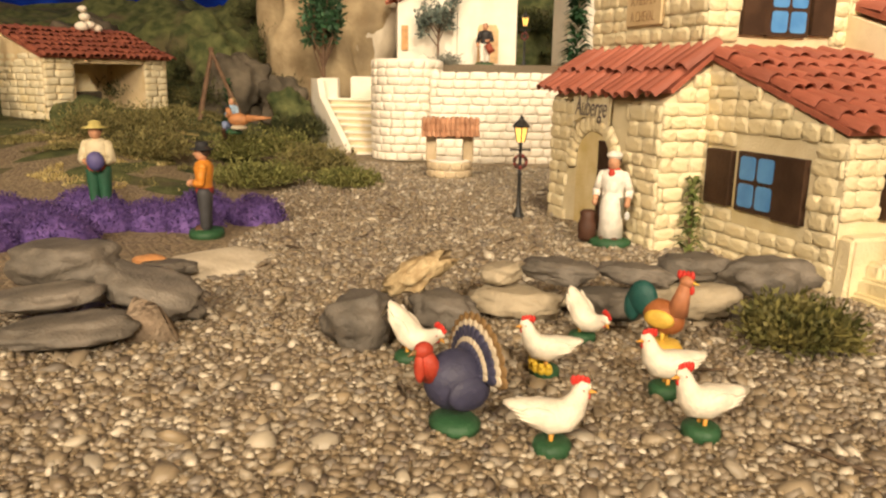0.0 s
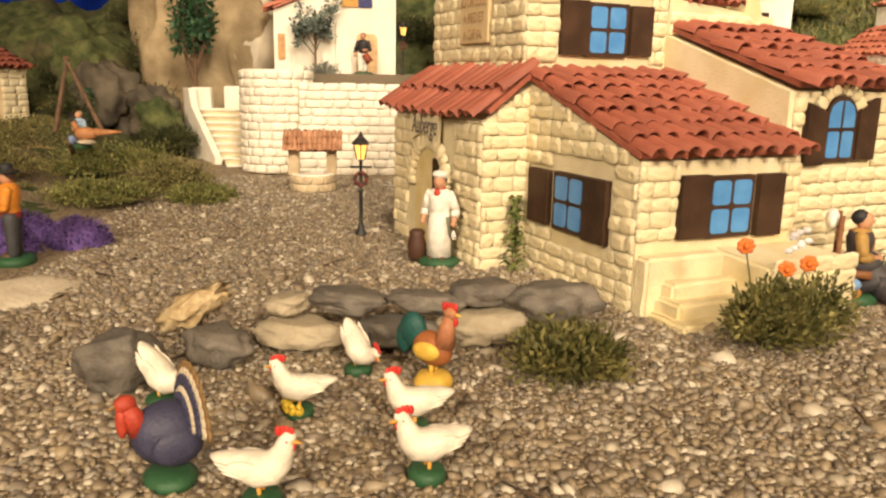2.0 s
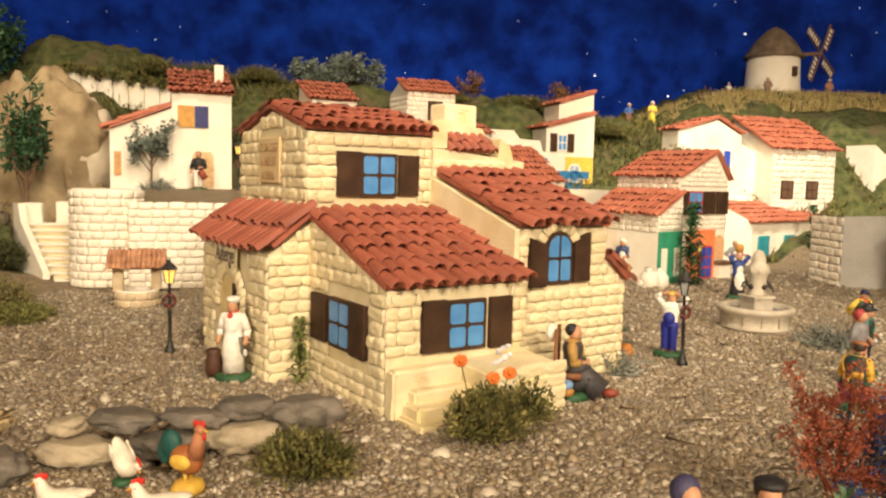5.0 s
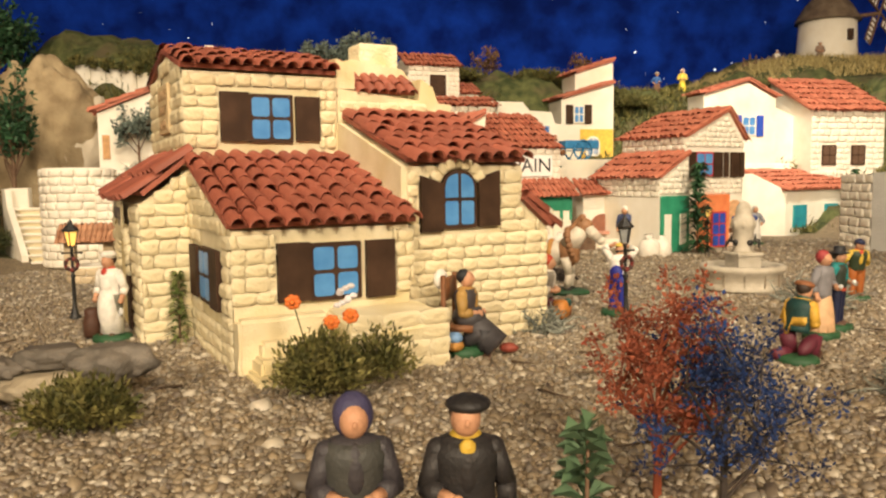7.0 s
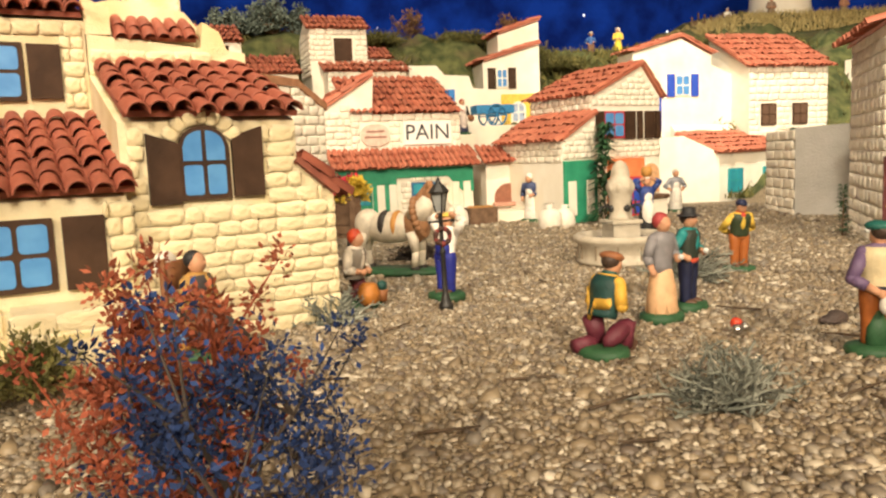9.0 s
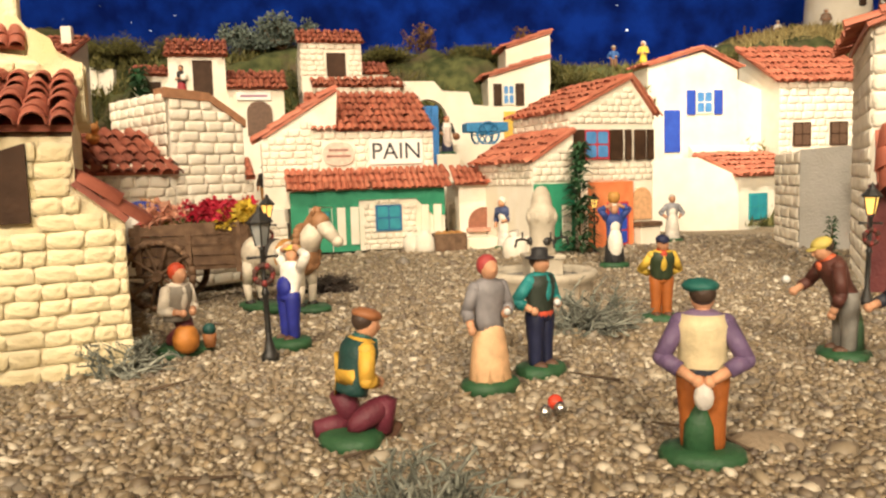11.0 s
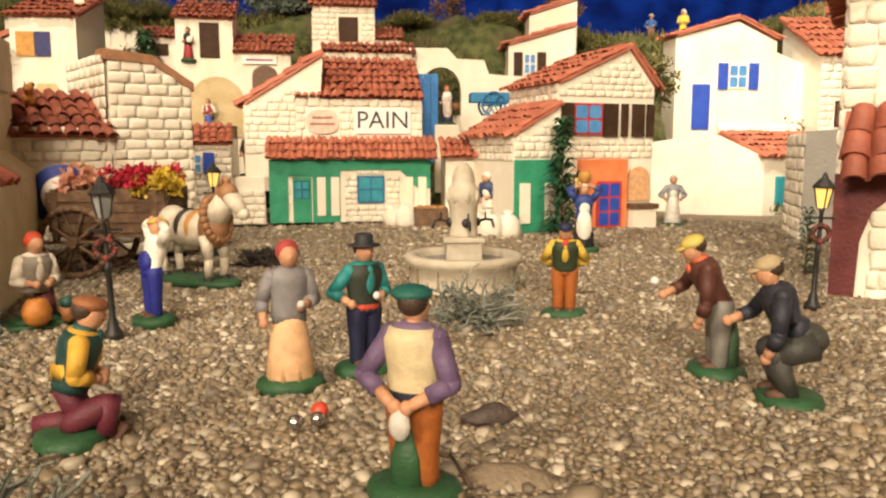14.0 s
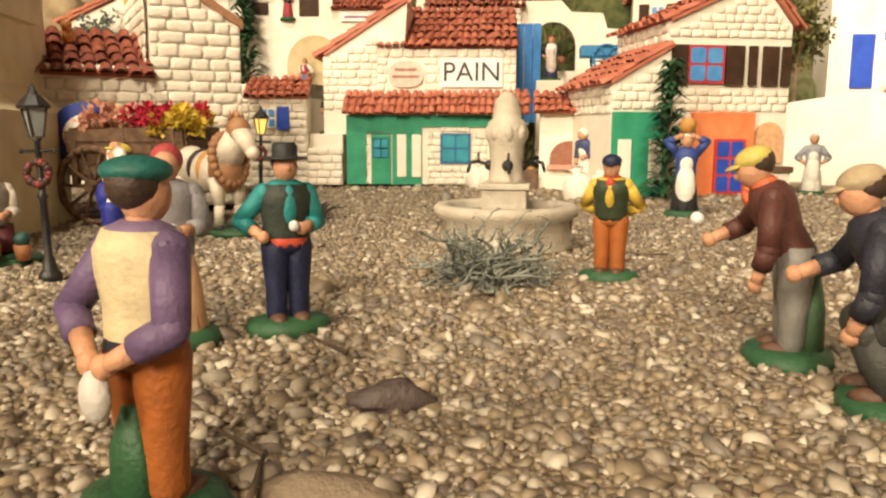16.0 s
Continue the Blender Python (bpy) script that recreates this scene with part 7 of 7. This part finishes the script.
# tall grassy plants
def sprig(x, y, z, h, n, label, mat=DARK_LEAF, w=0.16):
    bm = bmesh.new()
    tube(bm, (0, 0, -0.2), (0.1, 0, h * 0.9), 0.12, 0.06, 0, 6)
    d = rng.random((n, 1))
    a = rng.random(n) * 6.283
    p = np.c_[0 * a, 0 * a, d[:, 0] * h]
    g = np.c_[np.cos(a) * 0.8, np.sin(a) * 0.8, 0.35 + 0.5 * d[:, 0]]
    s = np.c_[-np.sin(a), np.cos(a), 0 * a]
    l = h * 0.30 * (1.15 - 0.6 * d)
    v = np.stack([p, p + g * l * 0.5 + s * w, p + g * l * 1.0 - np.c_[0 * a, 0 * a, 0.12 * h + 0 * a], p + g * l * 0.5 - s * w], 1).reshape(-1, 3)
    return leafy("leafy_sprig", label, x, y, z, [(v, np.arange(4 * n).reshape(-1, 4))], mat, "plant", bm)


sprig(31.5, 91.7, 0, 6.2, 130, "tall thin green sprig against the inn wall", surface("fresh_leaf", (0.07, 0.11, 0.02), (0.20, 0.22, 0.07), 60, 0.6, 0.0, 300, island=0.3), 0.2)
sprig(126.6, 134.0, 0, 6.4, 90, "dark green sprig by the grey wall")
sprig(101.8, 160.6, 0.4, 15.5, 300, "climbing green vine on the shop front", DARK_LEAF, 0.3)
sprig(156.7, 209.0, -0.3, 15.0, 120, "potted green shrub beside the low house", DARK_LEAF, 0.35)
sprig(60.2, 49.0, -0.6, 6.6, 60, "small broad-leaved grey green sprig", surface("grey_green_leaf", (0.05, 0.10, 0.05), (0.12, 0.19, 0.10), 60, 0.6, 0.0, 300, island=0.3), 0.4)
sprig(-42.0, 160.0, 5, 8, 100, "dark green fern on the bank", DARK_LEAF, 0.4)
sprig(-82.0, 144.0, 8, 14, 200, "dark green fir beside the hut", DARK_LEAF, 0.5)
sprig(21.0, 192.0, 14, 20, 240, "dark green conifer behind the terrace", DARK_LEAF, 0.5)


def twig_tree(name, label, x, y, z, h, spread, mat, n, leaf, width, seed, limbs=9, trunk=0.35, start=0.25, stem_mat=None, tips=34):
    """A tapered trunk with forking limbs and clumps of small leaves at their ends."""
    r = random.Random(seed)
    g = np.random.default_rng(seed)
    bm = bmesh.new()
    tube(bm, (0, 0, -0.4), (0, 0, h * 0.5), trunk, trunk * 0.6, 0, 8)
    ends = []
    for i in range(limbs):
        a = 2 * math.pi * i / limbs + r.uniform(-0.4, 0.4)
        z0 = h * r.uniform(start, 0.5)
        p = Vector((0, 0, z0))
        q = Vector((spread * 0.55 * math.cos(a), spread * 0.55 * math.sin(a), z0 + h * r.uniform(0.12, 0.3)))
        tube(bm, p, q, trunk * 0.45, trunk * 0.28, 0, 6)
        for _ in range(4):
            e = q + Vector((r.uniform(-1, 1) * spread * 0.55, r.uniform(-1, 1) * spread * 0.55, h * r.uniform(-0.05, 0.34)))
            tube(bm, q, e, trunk * 0.25, trunk * 0.1, 0, 5)
            ends.append(e)
            ends.append(q.lerp(e, 0.55))
    ch = [blades(g, max(6, n // len(ends)), e, spread * 0.2, leaf, width, 0.3, 1.0, 0.1) for e in ends]
    t = thing(name, x, y, z, 0, label, "tree")
    part("trunk", bm, stem_mat or WOOD, t)
    tagged(foliage("crown", ch, mat, t), kind="stuff")
    return t


DARK_TWIG = surface("dark_twig", (0.03, 0.025, 0.02), (0.07, 0.05, 0.04), 60, 0.8, 0.3)
twig_tree("lichen_shrub", "rust red dyed lichen shrub", 65.0, 56.8, -0.2, 10.6, 3.2, RED_LICHEN, 5200, 0.26, 0.075, 21, 12, 0.22, 0.12, paint((0.30, 0.07, 0.03)))
twig_tree("lichen_shrub", "dark blue dyed lichen shrub", 67.2, 54.6, -0.2, 9.0, 3.6, BLUE_LICHEN, 4600, 0.26, 0.07, 22, 14, 0.2, 0.08, DARK_TWIG)


def lichen(x, y, r, h, label, seed, mat=None, n=4200, twigs=110):
    """A dry tuft: curling forked twigs from the middle, with small blades at their ends."""
    g = random.Random(seed)
    k = np.random.default_rng(seed)
    t = thing("lichen_tuft", x, y, 0, 0, label, "bush")
    bm, ends = bmesh.new(), []
    for i in range(twigs):
        a, up = g.uniform(0, 6.283), g.uniform(0.15, 1.0)
        p = Vector((g.gauss(0, 0.25 * r), g.gauss(0, 0.25 * r), 0))
        d = Vector((math.cos(a) * (1.1 - 0.6 * up), math.sin(a) * (1.1 - 0.6 * up), up)).normalized()
        w, step = g.uniform(0.09, 0.16), g.uniform(0.16, 0.24) * r
        for q in range(5):
            d = (d + Vector((g.uniform(-0.7, 0.7), g.uniform(-0.7, 0.7), g.uniform(-0.5, 0.35)))).normalized()
            e = p + d * step
            e.z = min(max(e.z, 0.1), h)
            tube(bm, p, e, w, w * 0.86, 0, 5, False)
            p, w = e, w * 0.86
            if q > 1:
                ends.append(tuple(e))
                f = e + Vector((g.uniform(-1, 1), g.uniform(-1, 1), g.uniform(-0.2, 0.8))) * step * 0.6
                f.z = max(f.z, 0.1)
                tube(bm, e, f, w * 0.8, w * 0.4, 0, 4, False)
                ends.append(tuple(f))
    part("twig", bm, mat or LICHEN, t, "", None, True)
    tagged(foliage("tip", [blades(k, max(2, n // (3 * len(ends))), e, 0.22, 0.26, 0.05, 0.3, 1.0, 0.1) for e in ends], mat or LICHEN, t), kind="stuff")
    return t


lichen(97.1, 107.2, 3.8, 3.7, "tuft of pale grey lichen on the gravel", 31, None, 6500)
lichen(86.9, 71.9, 3.0, 2.6, "tuft of pale grey lichen on the gravel", 32, None, 5500)
lichen(64.6, 95.2, 2.8, 2.0, "tuft of grey lichen at the wall's foot", 33)
lichen(71.0, 130.0, 3.0, 1.4, "dark twiggy lichen on the gravel", 34, DARK_TWIG, 1800)
lichen(-4.4, 178.6, 3.4, 5.0, "pale grey-green lichen shrub beside the doorway", 35, LICHEN, 4000).location.z = 0.16
twig_tree("dark_shrub", "dark blue-green shrub against the terrace house", -6.8, 183.0, 16.5, 13, 4.4, OLIVE, 1600, 0.8, 0.25, 36, 8, 0.3)
twig_tree("olive_tree", "grey-green olive tree on the hill", 33.0, 252.0, 42, 13, 9, OLIVE, 5200, 1.0, 0.32, 41, 12, 0.9)
twig_tree("olive_tree", "grey-green olive tree on the hill", 22.0, 254.0, 43, 11, 7, OLIVE, 3200, 1.0, 0.32, 42, 10, 0.8)
twig_tree("hill_tree", "dark leafy tree on the rocky slope", -63.0, 231.0, 31, 30, 13, DARK_LEAF, 3600, 1.6, 0.45, 43, 14, 0.8)
twig_tree("hill_tree", "thin brown-leaved shrub on the hill", 70.0, 254.0, 41, 12, 5, surface("brown_leaf", (0.12, 0.06, 0.03), (0.22, 0.12, 0.05), 60, 0.8, 0.0, 300, island=0.3), 700, 1.0, 0.25, 44, 8, 0.3)
twig_tree("hill_tree", "thin brown-leaved shrub on the hill", 99.0, 254.0, 38, 12, 5, surface("brown_leaf", (0.12, 0.06, 0.03), (0.22, 0.12, 0.05), 60, 0.8, 0.0, 300, island=0.3), 900, 1.0, 0.25, 45, 8, 0.3)
twig_tree("vine_bush", "green climbing shrub by the white house", 117.5, 212.0, 14, 14, 5, LEAF, 1500, 1.0, 0.3, 46, 8, 0.3)

twig_tree("fern_tree", "slender dark green tree in front of the rock", -28.5, 175.0, 9, 25, 4.0, DARK_LEAF, 1500, 1.7, 0.3, 47, 16, 0.5, 0.15)
# lavender mounds
for i, (x, y, r) in enumerate(((-22.0, 82.5, 3.6), (-21.8, 89.4, 3.2), (-17.8, 90.6, 3.0), (-14.2, 91.2, 3.0), (-15.8, 97.0, 3.3), (-9.4, 95.4, 2.9), (-27.0, 87.0, 3.8), (-28.0, 96.0, 3.6), (-27.5, 79.0, 4.2), (-34.0, 90.0, 4.2))):
    ch = [blades(rng, 2600, (0, 0, 0), (r, r * 0.85, 2.6), 0.3, 0.09, 0.2, 0, 0.9)]
    t = thing("lavender_mound", x, y, 0, 0, "rounded mound of purple lavender flock", "lavender", "lavender mounds of the field")
    bm = bmesh.new()
    ball(bm, (0, 0, 0), (r * 0.93, r * 0.79, 2.4), 0, 20)
    part("mound", bm, LAVENDER, t, "", None, True)
    tagged(foliage("bloom", ch, LAVENDER, t), kind="stuff")


# ---- ground cover: moss and loose gravel ----
def cover(name, label, n, x0, x1, y0, y1, length, width, mat, seed, test, clump=1.0):
    g = np.random.default_rng(seed)
    pts = []
    while len(pts) < n:
        x, y = g.uniform(x0, x1), g.uniform(y0, y1)
        if test(x, y):
            pts.append((x, y, ground_z(x, y) - 0.1))
    p = np.array(pts)
    d = g.normal(size=(n, 3)) * 0.6
    d[:, 2] = np.abs(d[:, 2]) + 0.6
    d /= np.linalg.norm(d, axis=1)[:, None]
    s = np.cross(d, g.normal(size=(n, 3)))
    s /= np.linalg.norm(s, axis=1)[:, None]
    l = length * g.uniform(0.5, 1.5, (n, 1))
    w = width * g.uniform(0.6, 1.4, (n, 1))
    v = np.stack([p - s * w, p + s * w, p + d * l], 1).reshape(-1, 3)
    ob = raw(name, v, np.arange(3 * n).reshape(-1, 3), mat)
    return tagged(ob, label, "moss", kind="stuff")


lumpy = lambda x, y, f=0.11, k=0.0: noise.noise((x * f, y * f, 9.0)) > k
cover("moss", "green and straw moss on the left bank", 32000, -110, 2, 98, 190, 0.55, 0.13, BANK_LEAF, 61, lambda x, y: mossy(x, y) and lumpy(x, y, 0.11, 0.05))
cover("dry_moss", "straw-coloured dry moss on the bank", 9000, -60, 2, 98, 150, 0.5, 0.1, STRAW, 62, lambda x, y: mossy(x + 3, y) and not lumpy(x, y, 0.13, 0.0))
cover("hill_moss", "green moss over the hill behind the village", 30000, -60, 190, 196, 275, 2.2, 0.3, LEAF, 63, lambda x, y: mossy(x, y))
cover("hill_straw", "yellow straw round the mill", 7000, 150, 250, 285, 330, 2.4, 0.25, STRAW, 64, lambda x, y: True)
for i, (x, y, r, h) in enumerate(((-20, 116, 6, 3.0), (-33, 122, 7, 4.5), (-9, 122, 5, 2.4), (-46, 130, 9, 6), (-28, 134, 8, 5), (-15, 128, 7, 5))):
    moss_bush(x, y, r, h, "low cushion of olive green moss on the bank", BANK_LEAF if i % 2 else surface("olive_moss", (0.08, 0.09, 0.02), (0.26, 0.25, 0.08), 60, 0.8, 0.0, 300, island=0.4), 6500, -0.3 + ground_z(x, y), 0.55)


for i, (x, y, r, h) in enumerate(((-52, 180, 8, 7), (-42, 186, 7, 9), (-62, 190, 9, 9), (-48, 200, 9, 12), (-30, 166, 5, 5), (-70, 176, 8, 6), (-38, 214, 9, 12), (-15, 214, 9, 8), (8, 222, 9, 8), (45, 236, 9, 7), (20, 214, 6, 14), (-58, 214, 9, 8))):
    moss_bush(x, y, r, h, "dark mossy shrub on the rocky slope", surface("dark_moss", (0.025, 0.035, 0.010), (0.10, 0.10, 0.035), 60, 0.8, 0.0, 300, island=0.45), 5200, ground_z(x, y) + (2 if y > 195 else 0), 1.1)
for i, (x, y, r, h) in enumerate(((100, 243, 7, 5), (112, 242, 7, 4), (139, 244, 7, 4), (152, 246, 8, 5), (84, 247, 7, 4), (60, 248, 8, 4), (-8, 246, 9, 6), (6, 248, 8, 5), (-24, 244, 9, 6))):
    moss_bush(x, y, r, h, "green moss shrub on the crest of the hill", LEAF, 5200, ground_z(x, y), 1.0)
# stray twigs on the gravel
bm = bmesh.new()
rt = random.Random(17)
for i in range(70):
    x, y, a, ll = rt.uniform(-5, 130), rt.uniform(48, 125), rt.uniform(0, 6.283), rt.uniform(0.6, 1.7)
    if mossy(x, y):
        continue
    tube(bm, (x - ll * math.cos(a), y - ll * math.sin(a), 0.22), (x + ll * math.cos(a), y + ll * math.sin(a), 0.34), 0.10, 0.05, 0, 5)
solo("twigs", bm, surface("twig_brown", (0.06, 0.04, 0.025), (0.13, 0.085, 0.05), 60, 0.8, 0.3), 0, 0, 0, 0, "stray dark twigs and bark bits on gravel", "twig", kind="stuff")
# odds and ends
bm = bmesh.new()
tube(bm, (0, 0, 0), (0, 0.5, 0), 3.0, 3.0, 0, 24)
tube(bm, (0, -0.1, 0), (0, 0.0, 0), 1.9, 1.9, 1, 20)
tube(bm, (0, -0.2, 0), (0, -0.1, 0), 0.9, 0.9, 2, 16)
solo("roundel_shield", bm, [paint((0.02, 0.04, 0.25)), paint(WHITE_C), paint((0.5, 0.04, 0.03))], 54.6, 120.2, 7.9, 35, "round blue, white and red shield by the cart", "shield")
bm = bmesh.new()
ball(bm, (0, 0, 0.8), (0.7, 1.1, 0.8), 0, 10)
ball(bm, (0, -0.9, 1.7), 0.55, 0, 8)
tube(bm, (0, 0.9, 0.8), (0.3, 1.6, 1.6), 0.18, 0.1, 0, 6)
for s in (-1, 1):
    tube(bm, (0.28 * s, -0.9, 2.0), (0.34 * s, -0.9, 2.5), 0.16, 0.03, 0, 5)
solo("cat", bm, paint((0.60, 0.26, 0.07)), 46.9, 126.2, 16.9, 40, "small orange clay cat on the barn roof", "figurine")
solo("plaster_post", box(-2.2, 2.2, -2, 2, -12, 0, 0.2), WHITE, 80.5, 190, 16.6, 12, "rough white plaster post beside the bakery", "post", smooth=False)
bd = thing("blue_door", 75.2, 188.0, 10, 12, "tall bright blue plank door in the passage", "door")
for i in range(3):
    part("plank", box(1.35 * i, 1.35 * i + 1.3, 0, 0.4, 0, 15.5, 0.05), paint((0.03, 0.19, 0.52)), bd)


def gravel(seed=8):
    """Loose stones: jittered icosahedra of 3 to 6 mm over the square."""
    g = np.random.default_rng(seed)
    px, py = [], []
    for x0, x1, y0, y1, s in ((-14, 142, 42, 100, 0.35), (-14, 142, 100, 150, 0.5), (20, 160, 150, 184, 0.8)):
        gx, gy = np.meshgrid(np.arange(x0, x1, s), np.arange(y0, y1, s))
        px.append((gx + g.uniform(-0.5, 0.5, gx.shape) * s).ravel())
        py.append((gy + g.uniform(-0.5, 0.5, gx.shape) * s).ravel())
    x, y = np.concatenate(px), np.concatenate(py)
    c, s = math.cos(radians(28.4)), math.sin(radians(28.4))
    u, v = (x - 39.5) * c + (y - 80) * s, -(x - 39.5) * s + (y - 80) * c
    ok = ~((u > 0.5) & (u < 29.5) & (v > 1.8) & (v < 33))
    ok &= ~((u > -3.5) & (u < 1) & (v > 16) & (v < 33))
    ok &= ~((x < -8) & (y > 70) & (y < 98))
    ok &= np.hypot(x - 94.1, y - 120.5) > 4.4
    x, y = x[ok], y[ok]
    n = len(x)
    z = np.array([ground_z(a, b) + 0.6 * relief(a, b) - 0.10 for a, b in zip(x, y)])
    ph = (1 + 5 ** 0.5) / 2
    ico = np.array([(-1, ph, 0), (1, ph, 0), (-1, -ph, 0), (1, -ph, 0), (0, -1, ph), (0, 1, ph), (0, -1, -ph), (0, 1, -ph), (ph, 0, -1), (ph, 0, 1), (-ph, 0, -1), (-ph, 0, 1)]) / 1.9
    tri = np.array([(0, 11, 5), (0, 5, 1), (0, 1, 7), (0, 7, 10), (0, 10, 11), (1, 5, 9), (5, 11, 4), (11, 10, 2), (10, 7, 6), (7, 1, 8), (3, 9, 4), (3, 4, 2), (3, 2, 6), (3, 6, 8), (3, 8, 9), (4, 9, 5), (2, 4, 11), (6, 2, 10), (8, 6, 7), (9, 8, 1)])
    size = np.where(y > 150, 0.26, 0.185) * np.exp(g.normal(size=n) * 0.36)
    size[g.random(n) < 0.02] *= 1.7
    sc = np.stack([size * g.uniform(0.9, 1.5, n), size * g.uniform(0.75, 1.1, n), size * g.uniform(0.5, 0.85, n)], 1)
    vv = (ico[None] * (1 + g.uniform(-0.42, 0.36, (n, 12, 1)))) * sc[:, None]
    a, t = g.uniform(0, 6.283, n), g.normal(size=n) * 0.35
    ct_, st_ = np.cos(t)[:, None], np.sin(t)[:, None]
    X, Z = vv[:, :, 0] * ct_ - vv[:, :, 2] * st_, vv[:, :, 0] * st_ + vv[:, :, 2] * ct_
    ca, sa = np.cos(a)[:, None], np.sin(a)[:, None]
    out = np.stack([X * ca - vv[:, :, 1] * sa + x[:, None], X * sa + vv[:, :, 1] * ca + y[:, None], Z + (z + 0.12 * g.random(n))[:, None]], 2).reshape(-1, 3) * CM
    faces = (tri[None] + 12 * np.arange(n)[:, None, None]).reshape(-1)
    me = bpy.data.meshes.new("gravel")
    me.vertices.add(len(out))
    me.vertices.foreach_set("co", out.astype(np.float32).ravel())
    me.loops.add(len(faces))
    me.loops.foreach_set("vertex_index", faces.astype(np.int32))
    me.polygons.add(len(faces) // 3)
    me.polygons.foreach_set("loop_start", np.arange(0, len(faces), 3, dtype=np.int32))
    me.update(calc_edges=True)
    me.materials.append(GRAVEL)
    return tagged(new("gravel", me), "loose tan and grey gravel covering the square", "gravel", kind="stuff")


gravel()
